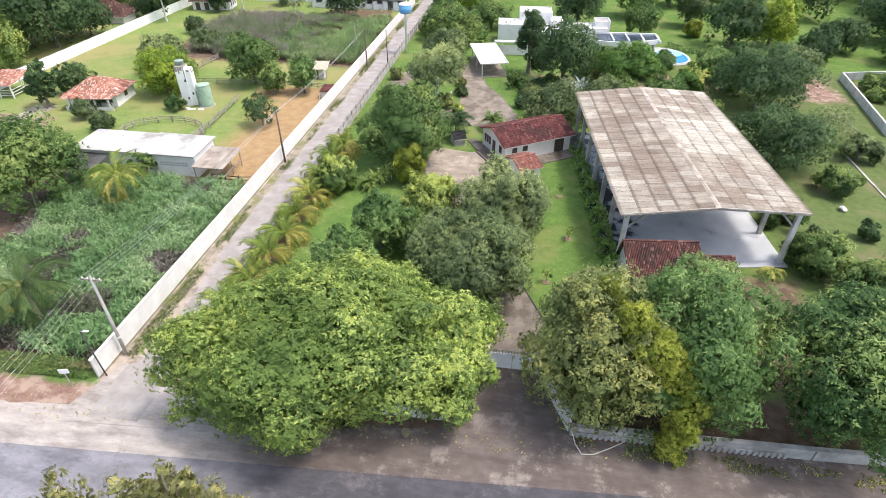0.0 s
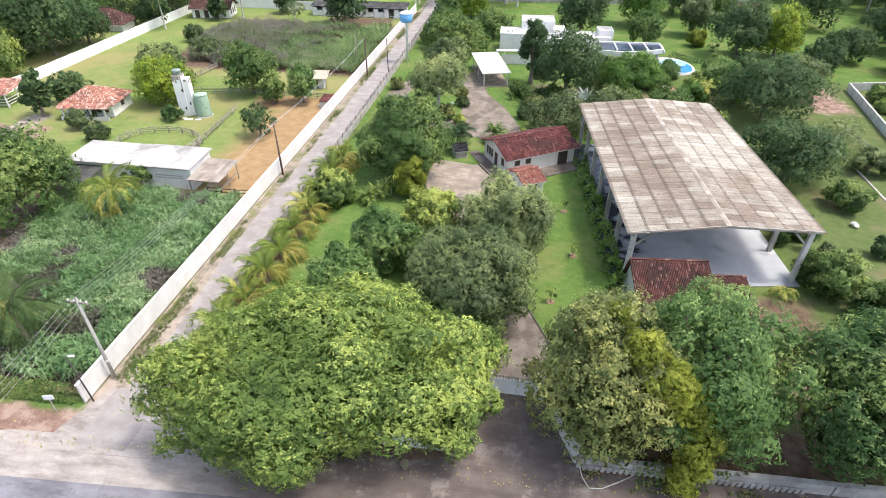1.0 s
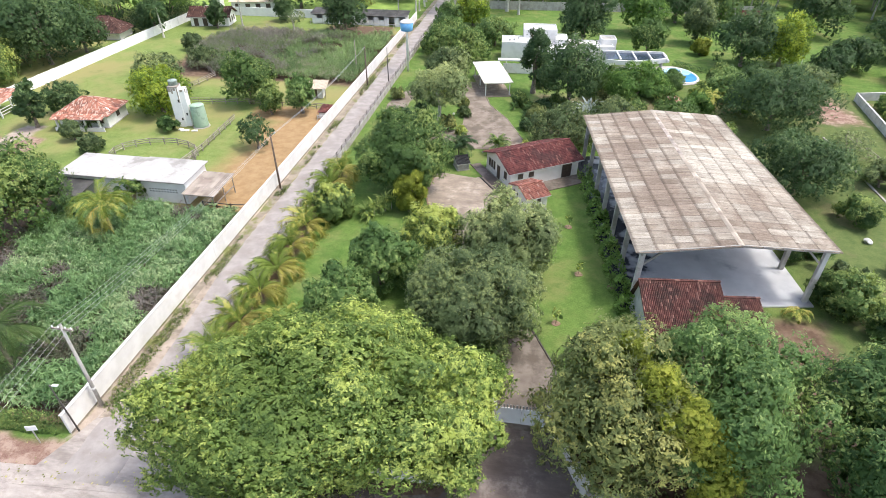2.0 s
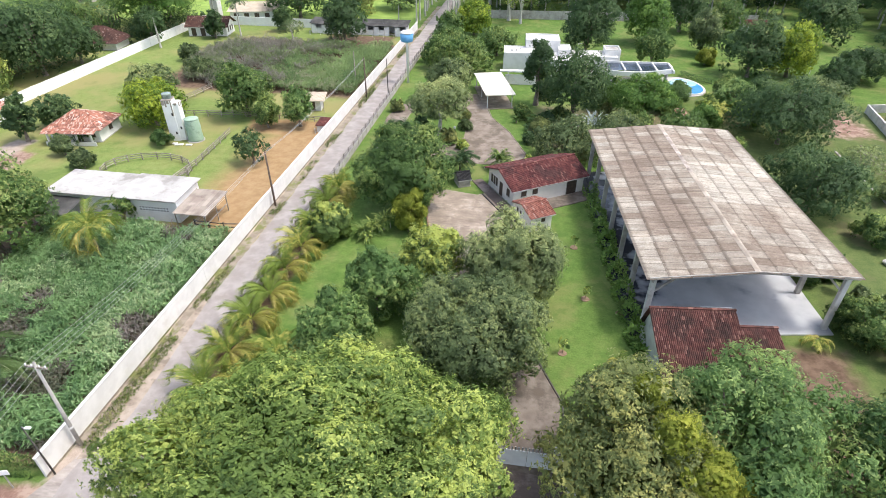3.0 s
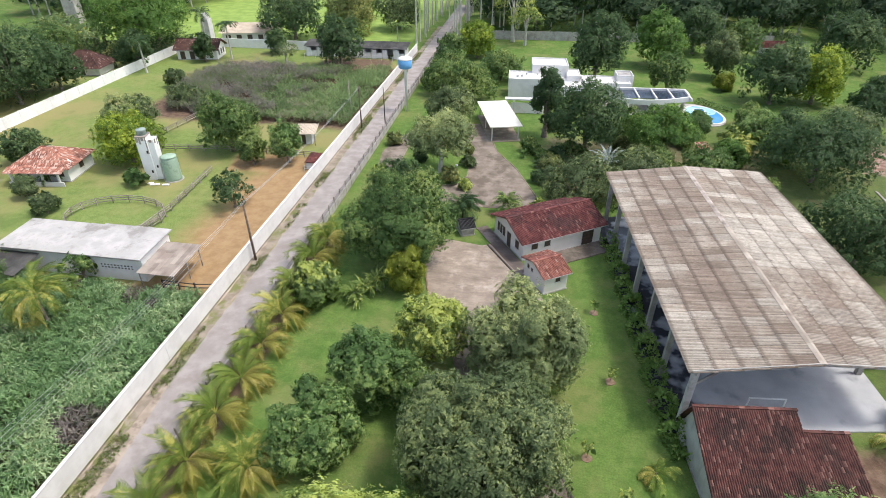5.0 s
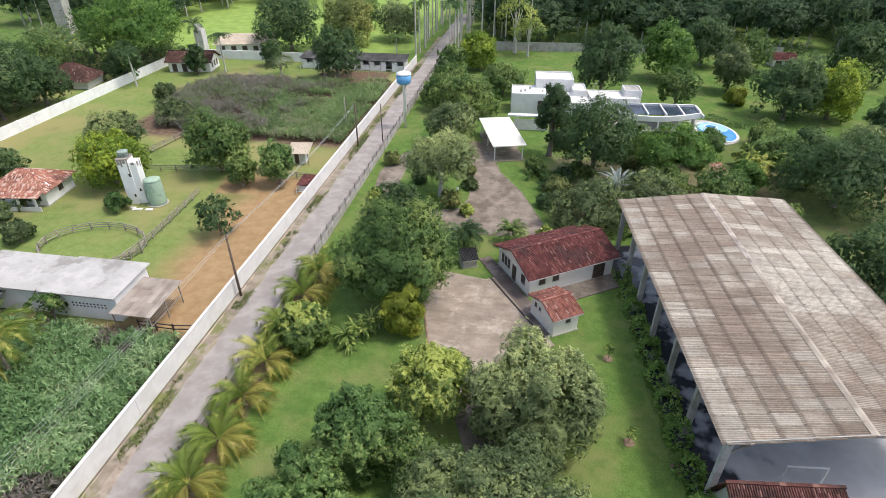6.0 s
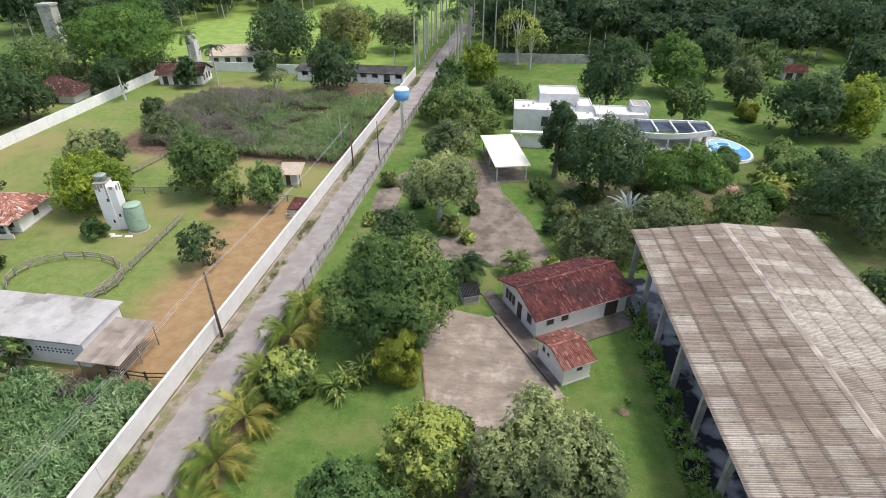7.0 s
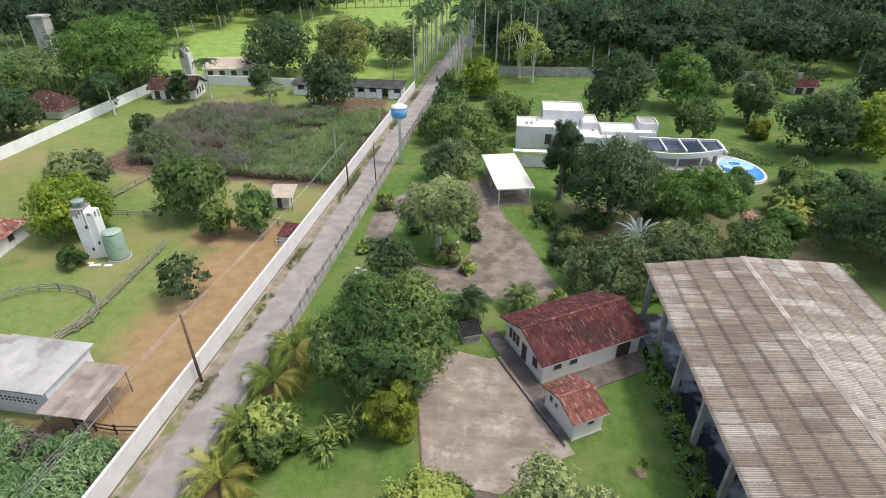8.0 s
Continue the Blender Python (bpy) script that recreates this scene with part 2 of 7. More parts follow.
GLASS_ROOF = surf("dark_solar_glass", (0.03, 0.045, 0.07), (0.05, 0.065, 0.09), 0.5, 0.2, 0.0, spec=0.5)
PLASTER = surf("cream_plaster", (0.82, 0.775, 0.735), (0.87, 0.83, 0.79), 0.7, 0.85, 0.1, 8.0, stain=(0.60, 0.52, 0.47), stain_scale=0.5, stain_lo=0.58, stain_hi=0.78)
WINDOW = surf("dark_window_shutter", (0.07, 0.05, 0.04), (0.10, 0.075, 0.06), 3.0, 0.5, 0.1)
TAN_SHEET = surf("tan_roof", (0.45, 0.38, 0.30), (0.53, 0.46, 0.37), 0.6, 0.9, 0.15)
ROCKY = surf("pale_rock", (0.5, 0.49, 0.46), (0.62, 0.60, 0.57), 2.0, 0.9, 0.4)


def masked_box(nt, pos, sep, x0, x1, y0, y1, soft, wob, wobscale):
    """1 inside a rectangle of the plan, with a wandering soft edge."""
    n = math_n(nt, "MULTIPLY", math_n(nt, "SUBTRACT", noise_n(nt, pos, wobscale, 6.0, 0.6), 0.5), wob)
    out = None
    for socket, sign, edge in ((0, 1, x0), (0, -1, -x1), (1, 1, y0), (1, -1, -y1)):
        d = math_n(nt, "SUBTRACT", math_n(nt, "MULTIPLY", sep.outputs[socket], sign), edge)
        out = d if out is None else math_n(nt, "MINIMUM", out, d)
    return ramp(nt, math_n(nt, "ADD", out, n), -soft, soft)


def ground_material():
    m, nt, b = ntree("grass_and_earth")
    geo = nt.nodes.new("ShaderNodeNewGeometry")
    pos = geo.outputs["Position"]
    sep = node(nt, "ShaderNodeSeparateXYZ", [(0, pos)])
    fine = math_n(nt, "MULTIPLY_ADD", noise_n(nt, pos, 6.0, 6.0, 0.7), 0.5)
    fine.node.inputs[2].default_value = 0.0
    fine = math_n(nt, "ADD", fine, scaled(nt, noise_n(nt, pos, 0.9, 8.0, 0.7), 0.5))
    lawn = mix(nt, ramp(nt, fine, 0.38, 0.62), (0.083, 0.142, 0.032), (0.142, 0.226, 0.056))
    lawn = mix(nt, scaled(nt, ramp(nt, noise_n(nt, pos, 0.14, 8.0, 0.65), 0.45, 0.66), 0.8), lawn, (0.20, 0.215, 0.08))
    lawn = mix(nt, scaled(nt, ramp(nt, noise_n(nt, pos, 0.3, 7.0, 0.7), 0.48, 0.62), 0.55), lawn, (0.066, 0.135, 0.027))
    pasture = mix(nt, ramp(nt, fine, 0.38, 0.62), (0.14, 0.20, 0.052), (0.215, 0.27, 0.085))
    pasture = mix(nt, ramp(nt, noise_n(nt, pos, 0.055, 6.0, 0.6), 0.42, 0.62), pasture, (0.27, 0.25, 0.105))
    pasture = mix(nt, scaled(nt, ramp(nt, noise_n(nt, pos, 0.09, 5.0), 0.55, 0.7), 0.6), pasture, (0.10, 0.15, 0.042))
    col = mix(nt, masked_box(nt, pos, sep, -130, -36, 65, 176, 2.0, 6.0, 0.1), lawn, pasture)
    meadow = mix(nt, ramp(nt, noise_n(nt, pos, 0.3, 6.0), 0.3, 0.7), (0.20, 0.30, 0.07), (0.285, 0.385, 0.10))
    col = mix(nt, masked_box(nt, pos, sep, -150, -40, 175, 420, 1.0, 4.0, 0.1), col, meadow)
    slope = mix(nt, ramp(nt, fine, 0.36, 0.64), (0.075, 0.115, 0.036), (0.14, 0.17, 0.06))
    slope = mix(nt, scaled(nt, ramp(nt, noise_n(nt, pos, 0.16, 7.0, 0.65), 0.5, 0.66), 0.7), slope, (0.18, 0.155, 0.085))
    col = mix(nt, masked_box(nt, pos, sep, 30, 95, 38, 128, 3.0, 8.0, 0.1), col, slope)
    litter = mix(nt, ramp(nt, fine, 0.36, 0.64), (0.13, 0.115, 0.06), (0.22, 0.20, 0.12))
    litter = mix(nt, scaled(nt, ramp(nt, noise_n(nt, pos, 0.3, 7.0, 0.65), 0.5, 0.62), 0.75), litter, (0.09, 0.15, 0.04))
    col = mix(nt, masked_box(nt, pos, sep, 0, 34, 94, 118, 2.0, 6.0, 0.15), col, litter)
    earth = mix(nt, ramp(nt, noise_n(nt, pos, 0.9, 8.0, 0.65), 0.3, 0.7), (0.10, 0.065, 0.045), (0.20, 0.14, 0.10))
    ochre = mix(nt, ramp(nt, noise_n(nt, pos, 0.7, 8.0, 0.65), 0.3, 0.7), (0.30, 0.19, 0.095), (0.38, 0.26, 0.14))
    red = mix(nt, ramp(nt, fine, 0.38, 0.62), (0.19, 0.11, 0.085), (0.29, 0.19, 0.15))
    red = mix(nt, scaled(nt, ramp(nt, noise_n(nt, pos, 0.5, 8.0, 0.7), 0.45, 0.6), 0.8), red, (0.40, 0.30, 0.24))
    dust = mix(nt, ramp(nt, noise_n(nt, pos, 0.8, 8.0, 0.65), 0.3, 0.7), (0.34, 0.275, 0.225), (0.45, 0.375, 0.315))
    for paint, boxes in (
        (ochre, ((-46.5, -35, 64, 100, 3.4, 9.0, 0.16), (-51, -36.5, 96, 103, 1.0, 5.0, 0.2))),
        (earth, ((-68, -57, 26, 65, 1.5, 6.0, 0.2), (-64, -36, 31, 65, 0.8, 2.0, 0.3), (-31, 28, 27, 37, 0.8, 3.0, 0.3), (-82, -37, 116, 158, 1.2, 5.0, 0.15), (-58, -40, 156, 166, 1.2, 5.0, 0.2), (22.0, 30, 38, 54, 1.0, 3.0, 0.4), (-29.4, -26.9, 36, 79, 0.5, 2.0, 0.4))),
        (red, ((-64, -35, 26.4, 29.4, 0.4, 2.0, 0.5), (51, 58.0, 111, 124, 1.5, 9.0, 0.25), (-99, -80, 70, 82, 0.6, 5.0, 0.2))),
        (dust, ((-88, -84, 68, 87, 0.6, 3.0, 0.2), (-35.7, -34.2, 30, 176, 0.3, 1.2, 0.5))),
    ):
        for bx in boxes:
            col = mix(nt, masked_box(nt, pos, sep, *bx), col, paint)
    nt.links.new(col, b.inputs["Base Color"])
    b.inputs["Roughness"].default_value, b.inputs["Specular IOR Level"].default_value = 0.95, 0.1
    bp = node(nt, "ShaderNodeBump", [("Strength", 0.7), ("Distance", 0.12), ("Height", noise_n(nt, pos, 4.0, 8.0, 0.7))])
    nt.links.new(bp.outputs[0], b.inputs["Normal"])
    return m


GROUND = ground_material()


def street_material(name, east, west, stain, dust):
    """Street surface: worn grain, dark stains, and more dust towards the lane; a darker east tone can carry painted
    tree shade.
    """
    m, nt, b = ntree(name)
    pos = nt.nodes.new("ShaderNodeNewGeometry").outputs["Position"]
    sep = node(nt, "ShaderNodeSeparateXYZ", [(0, pos)])
    grain = ramp(nt, noise_n(nt, pos, 0.6, 8.0, 0.65), 0.3, 0.7)
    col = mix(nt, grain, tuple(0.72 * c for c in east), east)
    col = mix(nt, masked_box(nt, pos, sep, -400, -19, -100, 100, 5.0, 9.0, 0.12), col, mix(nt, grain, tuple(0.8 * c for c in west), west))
    col = mix(nt, scaled(nt, ramp(nt, noise_n(nt, node(nt, "ShaderNodeMapping", [(0, pos), (3, (0.35, 1.0, 1.0))]).outputs[0], 0.45, 8.0, 0.65), 0.48, 0.66), 0.45), col, stain)
    col = mix(nt, scaled(nt, ramp(nt, noise_n(nt, pos, 0.3, 10.0, 0.75), 0.52, 0.62), 0.75), col, dust)
    along = noise_n(nt, node(nt, "ShaderNodeMapping", [(0, pos), (3, (0.35, 1.1, 1.0))]).outputs[0], 1.0, 8.0, 0.7)
    col = node(nt, "ShaderNodeHueSaturation", [("Value", math_n(nt, "ADD", scaled(nt, ramp(nt, along, 0.3, 0.7), 0.34), 0.83)), ("Color", col)]).outputs[0]
    nt.links.new(col, b.inputs["Base Color"])
    b.inputs["Roughness"].default_value, b.inputs["Specular IOR Level"].default_value = 0.85, 0.25
    bp = node(nt, "ShaderNodeBump", [("Strength", 0.3), ("Distance", 0.05), ("Height", noise_n(nt, pos, 12.0, 6.0))])
    nt.links.new(bp.outputs[0], b.inputs["Normal"])
    return m


CREAM_SHEET = surf("cream_white_sheet", (0.70, 0.665, 0.58), (0.77, 0.735, 0.645), 0.5, 0.7, 0.05, 6.0)
SHED_ROOF = surf("stained_white_slab", (0.41, 0.395, 0.375), (0.51, 0.49, 0.47), 0.6, 0.9, 0.15, 6.0, stain=(0.24, 0.225, 0.205), stain_scale=0.3, stain_lo=0.48, stain_hi=0.66, streak=(0.36, 0.33, 0.30))
# The dark east tones of asphalt and shoulder include the trees' shadow, painted in.
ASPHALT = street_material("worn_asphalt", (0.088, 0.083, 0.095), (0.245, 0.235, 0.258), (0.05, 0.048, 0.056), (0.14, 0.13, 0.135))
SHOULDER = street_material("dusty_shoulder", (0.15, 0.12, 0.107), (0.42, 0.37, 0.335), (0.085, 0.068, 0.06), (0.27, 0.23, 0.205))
LANE = surf("lane_concrete", (0.275, 0.246, 0.230), (0.355, 0.322, 0.303), 0.5, 0.92, 0.25, 12.0, stain=(0.255, 0.222, 0.20), stain_scale=0.3, stain_lo=0.48, stain_hi=0.66)
VERGE = surf("dry_verge", (0.22, 0.185, 0.145), (0.31, 0.265, 0.215), 0.8, 0.95, 0.4, 8.0, stain=(0.15, 0.17, 0.05), stain_scale=0.35, stain_lo=0.5, stain_hi=0.62)
DUSTY = surf("dusty_bare_earth", (0.30, 0.245, 0.195), (0.40, 0.335, 0.275), 0.8, 0.95, 0.3, 10.0, stain=(0.20, 0.165, 0.13), stain_scale=0.6, stain_lo=0.5, stain_hi=0.62)
DRIVE = street_material("dark_driveway", (0.165, 0.133, 0.12), (0.165, 0.133, 0.12), (0.085, 0.068, 0.06), (0.25, 0.212, 0.192))
YARD = street_material("stained_yard_concrete", (0.345, 0.283, 0.228), (0.345, 0.283, 0.228), (0.155, 0.122, 0.098), (0.41, 0.348, 0.292))
GARDEN_DRIVE = surf("worn_garden_drive", (0.19, 0.155, 0.125), (0.28, 0.235, 0.195), 0.5, 0.92, 0.3, 10.0, stain=(0.13, 0.105, 0.08), stain_scale=0.35, stain_lo=0.46, stain_hi=0.62)
PATH_FLOOR = surf("littered_drive", (0.155, 0.128, 0.108), (0.225, 0.192, 0.165), 0.5, 0.92, 0.3, 10.0, stain=(0.10, 0.083, 0.065), stain_scale=0.35, stain_lo=0.46, stain_hi=0.62)


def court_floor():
    """Smooth grey concrete with black stains and a blue-grey tone, both stronger towards one open side."""
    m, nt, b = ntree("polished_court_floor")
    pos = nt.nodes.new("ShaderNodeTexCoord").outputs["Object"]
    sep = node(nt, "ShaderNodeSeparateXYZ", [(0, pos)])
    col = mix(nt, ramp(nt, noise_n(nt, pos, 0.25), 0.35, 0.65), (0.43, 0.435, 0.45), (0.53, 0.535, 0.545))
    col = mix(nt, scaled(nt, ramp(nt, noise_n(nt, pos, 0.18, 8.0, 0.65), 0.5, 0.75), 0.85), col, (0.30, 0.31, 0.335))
    # Darker, bluer and glossier towards the side where x is small.
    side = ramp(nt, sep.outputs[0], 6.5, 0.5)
    edge_mask = math_n(nt, "ADD", noise_n(nt, pos, 0.36, 3.0, 0.5), scaled(nt, side, 0.34))
    black_stain = ramp(nt, edge_mask, 0.70, 0.80)
    col = mix(nt, scaled(nt, ramp(nt, edge_mask, 0.58, 0.78), 0.75), col, (0.17, 0.18, 0.215))
    col = mix(nt, scaled(nt, black_stain, 0.92), col, (0.032, 0.034, 0.042))
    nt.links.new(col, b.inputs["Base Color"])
    nt.links.new(mix(nt, black_stain, (0.38,) * 3, (0.22,) * 3), b.inputs["Roughness"])
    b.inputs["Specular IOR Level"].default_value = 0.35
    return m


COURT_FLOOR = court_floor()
KERB_BLACK = surf("near_black_kerb", (0.028, 0.03, 0.036), (0.065, 0.068, 0.078), 1.0, 0.4, 0.0)
SOIL = surf("red_brown_soil", (0.22, 0.145, 0.10), (0.31, 0.215, 0.155), 3.0, 0.95, 0.4, 12.0)
RIDGE = surf("beige_ridge_cap", (0.40, 0.345, 0.30), (0.52, 0.455, 0.40), 0.6, 0.92, 0.2, 10.0, stain=(0.24, 0.195, 0.165), stain_scale=0.5, stain_lo=0.42, stain_hi=0.6, rnd="object", amt=0.25)


# ---- builders ----
def make_mesh(name, verts, faces):
    me = bpy.data.meshes.new(name)
    me.from_pydata(verts, [], faces)
    me.update()
    return me


def quad_mesh(name, quads, normals=None):
    """A mesh of separate quads from an array (n, 4, 3); normals: the way each leaf's shading faces."""
    n = len(quads)
    me = bpy.data.meshes.new(name)
    me.vertices.add(4 * n)
    me.vertices.foreach_set("co", np.ascontiguousarray(quads, dtype=np.float32).ravel())
    me.loops.add(4 * n)
    me.loops.foreach_set("vertex_index", np.arange(4 * n, dtype=np.int32))
    me.polygons.add(n)
    me.polygons.foreach_set("loop_start", np.arange(0, 4 * n, 4, dtype=np.int32))
    me.update()
    if normals is not None:
        soft = me.attributes.new("custom_normal", "FLOAT_VECTOR", "POINT")
        soft.data.foreach_set("vector", np.repeat(np.asarray(normals, dtype=np.float32), 4, 0).ravel())
        me.update()
    return me


def part(name, data, material, parent, label="", m=None):
    """One mesh object under a thing or under a part."""
    if isinstance(data, bmesh.types.BMesh):
        me = bpy.data.meshes.new(name)
        data.to_mesh(me)
        data.free()
    else:
        me = data
    if material and not me.materials:
        me.materials.append(material)
    ob = new(name, me)
    ob.parent = parent
    if m is not None:
        ob.matrix_basis = m
    if label:
        tagged(ob, label)
    return ob


def thing(name, label, category, m=None, group="", kind=""):
    ob = new(name)
    if m is not None:
        ob.matrix_basis = m
    return tagged(ob, label, category, group, kind)


def setting(name, data, material, label="", category=""):
    ob = part(name, data, material, None)
    return tagged(ob, label, category, kind="structure")


def box(bm, x0, x1, y0, y1, z0, z1, bevel=0.0):
    vs = [bm.verts.new(p) for p in ((x0, y0, z0), (x1, y0, z0), (x1, y1, z0), (x0, y1, z0), (x0, y0, z1), (x1, y0, z1), (x1, y1, z1), (x0, y1, z1))]
    fs = [bm.faces.new([vs[i] for i in f]) for f in ((3, 2, 1, 0), (4, 5, 6, 7), (0, 1, 5, 4), (1, 2, 6, 5), (2, 3, 7, 6), (3, 0, 4, 7))]
    if bevel:
        bmesh.ops.bevel(bm, geom=list({e for f in fs for e in f.edges}), offset=bevel, segments=1, affect="EDGES")
    return bm


def boxes(*bs, bevel=0.0):
    bm = bmesh.new()
    for b in bs:
        box(bm, *b, bevel=bevel)
    return bm


def beam(bm, a, b, w, h=None):
    """A straight bar of section w by h from a to b."""
    a, b = Vector(a), Vector(b)
    h = h or w
    d = (b - a).normalized()
    s = d.cross(Vector((0, 0, 1)))
    s = s.normalized() if s.length > 1e-4 else Vector((1, 0, 0))
    u = s.cross(d)
    vs = []
    for p in (a, b):
        for i, j in ((-1, -1), (1, -1), (1, 1), (-1, 1)):
            vs.append(bm.verts.new(p + s * (i * w / 2) + u * (j * h / 2)))
    for f in ((3, 2, 1, 0), (4, 5, 6, 7), (0, 1, 5, 4), (1, 2, 6, 5), (2, 3, 7, 6), (3, 0, 4, 7)):
        bm.faces.new([vs[i] for i in f])
    return bm


def beams(*bs):
    bm = bmesh.new()
    for b in bs:
        beam(bm, *b)
    return bm


def lathe(profile, seg=20, cx=0.0, cy=0.0):
    """A turned body from (radius, height) pairs."""
    bm = bmesh.new()
    rings = []
    for r, z in profile:
        rings.append([bm.verts.new((cx + r * math.cos(2 * math.pi * i / seg), cy + r * math.sin(2 * math.pi * i / seg), z)) for i in range(seg)])
    for a, b in zip(rings, rings[1:]):
        for i in range(seg):
            f = bm.faces.new((a[i], a[(i + 1) % seg], b[(i + 1) % seg], b[i]))
            f.smooth = True
    bm.faces.new(rings[0][::-1])
    bm.faces.new(rings[-1])
    return bm


def tube(bm, pts, radii, seg=6):
    """A tapered round limb through the points."""
    rings = []
    for k, (p, r) in enumerate(zip(pts, radii)):
        p = Vector(p)
        d = Vector(pts[min(k + 1, len(pts) - 1)]) - Vector(pts[max(k - 1, 0)])
        q = d.to_track_quat("Z", "Y")
        rings.append([bm.verts.new(p + q @ Vector((r * math.cos(2 * math.pi * i / seg), r * math.sin(2 * math.pi * i / seg), 0))) for i in range(seg)])
    for a, b in zip(rings, rings[1:]):
        for i in range(seg):
            bm.faces.new((a[i], a[(i + 1) % seg], b[(i + 1) % seg], b[i])).smooth = True
    bm.faces.new(rings[-1])
    return bm


def slab(outline, z0, z1):
    """A flat plate with a given outline, its sides closed."""
    bm = bmesh.new()
    top = [bm.verts.new((x, y, z1)) for x, y in outline]
    low = [bm.verts.new((x, y, z0)) for x, y in outline]
    f = bm.faces.new(top)
    n = len(top)
    for i in range(n):
        bm.faces.new((low[i], low[(i + 1) % n], top[(i + 1) % n], top[i]))
    bmesh.ops.recalc_face_normals(bm, faces=bm.faces)
    if f.normal.z < 0:
        bmesh.ops.reverse_faces(bm, faces=bm.faces)
    return bm


def ribbon(centre, width, z0, z1, step=1.0, wob=0.0, seed=0):
    """A path along a polyline, its edges worn."""
    rng = random.Random(seed)
    pts = []
    for (xa, ya), (xb, yb) in zip(centre, centre[1:]):
        n = max(1, int(math.hypot(xb - xa, yb - ya) / step))
        pts += [(xa + (xb - xa) * i / n, ya + (yb - ya) * i / n) for i in range(n)]
    pts.append(centre[-1])
    left, right = [], []
    for i, (x, y) in enumerate(pts):
        a, b = pts[max(i - 1, 0)], pts[min(i + 1, len(pts) - 1)]
        d = Vector((b[0] - a[0], b[1] - a[1])).normalized()
        wl, wr = width / 2 + rng.uniform(-wob, wob), width / 2 + rng.uniform(-wob, wob)
        left.append((x - d.y * wl, y + d.x * wl))
        right.append((x + d.y * wr, y - d.x * wr))
    bm = bmesh.new()
    L, R = [bm.verts.new((*p, z1)) for p in left], [bm.verts.new((*p, z1)) for p in right]
    L0, R0 = [bm.verts.new((*p, z0)) for p in left], [bm.verts.new((*p, z0)) for p in right]
    for i in range(len(pts) - 1):
        bm.faces.new((R[i], R[i + 1], L[i + 1], L[i]))
        bm.faces.new((L[i], L[i + 1], L0[i + 1], L0[i]))
        bm.faces.new((R0[i], R0[i + 1], R[i + 1], R[i]))
    return bm


def tile_slope(name, origin, along, up, cols, rows, seed=0, cut0=0.0, cut1=0.0):
    """Barrel tiles on one slope: every tile a little curved shell of its own, on a flat bed. cut0, cut1: metres by which the ends draw in towards the top."""
    rng = np.random.default_rng(seed)
    o, a, u = np.array(origin, float), np.array(along, float), np.array(up, float)
    la, lu = np.linalg.norm(a), np.linalg.norm(u)
    n = np.cross(a, u)
    n /= np.linalg.norm(n)
    da, du = a / la, u / lu
    low = -0.05 * n
    verts, faces = [tuple(p + low) for p in (o, o + a, o + a - da * cut1 + u, o + da * cut0 + u)], [(0, 1, 2, 3)]
    w, h = la / cols, lu / rows
    prof = ((0.02, 0.0), (0.28, 0.075), (0.72, 0.075), (0.98, 0.0))
    for r in range(rows):
        for c in range(cols):
            if not cut0 * (r + 0.5) / rows - 0.5 * w < c * w + 0.5 * w < la - cut1 * (r + 0.5) / rows + 0.5 * w:
                continue
            base = o + da * (c * w) + du * (r * h) + rng.normal(0, 0.008, 3)
            lift = 0.045 + rng.uniform(0, 0.015)
            k = len(verts)
            verts += [tuple(base + da * (p * w) + n * (q + lift)) for p, q in prof] + [tuple(base + da * (p * w) + du * (h * 1.06) + n * q) for p, q in prof]
            faces += [(k + i, k + i + 1, k + i + 5, k + i + 4) for i in range(3)]
    return make_mesh(name, verts, faces)


def wavy_sheet(name, w, l, waves, amp=0.045):
    """One corrugated roofing sheet, l down the slope (x), w along the eave (y)."""
    n = waves * 2
    verts = []
    for i in range(n + 1):
        y, z = w * i / n, amp if i % 2 else -amp
        verts += [(0, y, z + 0.0), (l, y, z + 0.01)]
    return make_mesh(name, verts, [(2 * i, 2 * i + 1, 2 * i + 3, 2 * i + 2) for i in range(n)])


# ---- ground and roads ----
g = bmesh.new()
bmesh.ops.create_grid(g, x_segments=60, y_segments=60, size=1500)
setting("ground", g, GROUND, "green and dry grass with patches of bare earth", "ground")
STREET = 3.6
st = pose(0, 25.75, 0, 0, 0, STREET)
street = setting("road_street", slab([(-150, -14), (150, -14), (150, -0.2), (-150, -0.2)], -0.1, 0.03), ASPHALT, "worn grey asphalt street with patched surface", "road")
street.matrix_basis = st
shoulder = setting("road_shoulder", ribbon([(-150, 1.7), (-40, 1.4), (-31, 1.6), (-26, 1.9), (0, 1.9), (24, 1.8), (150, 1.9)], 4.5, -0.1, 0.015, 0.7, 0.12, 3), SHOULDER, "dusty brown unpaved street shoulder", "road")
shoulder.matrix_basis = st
setting("road_lane", ribbon([(-31.9, 26.5), (-31.9, 250)], 4.4, -0.1, 0.05, 0.9, 0.10, 5), LANE, "straight worn concrete lane beside a white wall", "road")
setting("road_lane_mouth", slab([(-37.0, 25.6), (-19.0, 26.8), (-22.0, 29.6), (-28.0, 31.0), (-29.2, 33.0), (-34.0, 34.0), (-35.4, 29.8)], -0.1, 0.035), SHOULDER, "dusty widened mouth of the lane", "road")
setting("verge_strip", ribbon([(-34.85, 33), (-34.85, 210)], 1.25, -0.1, 0.03, 0.8, 0.18, 7), VERGE, "strip of dry earth and weeds along a white wall", "verge")
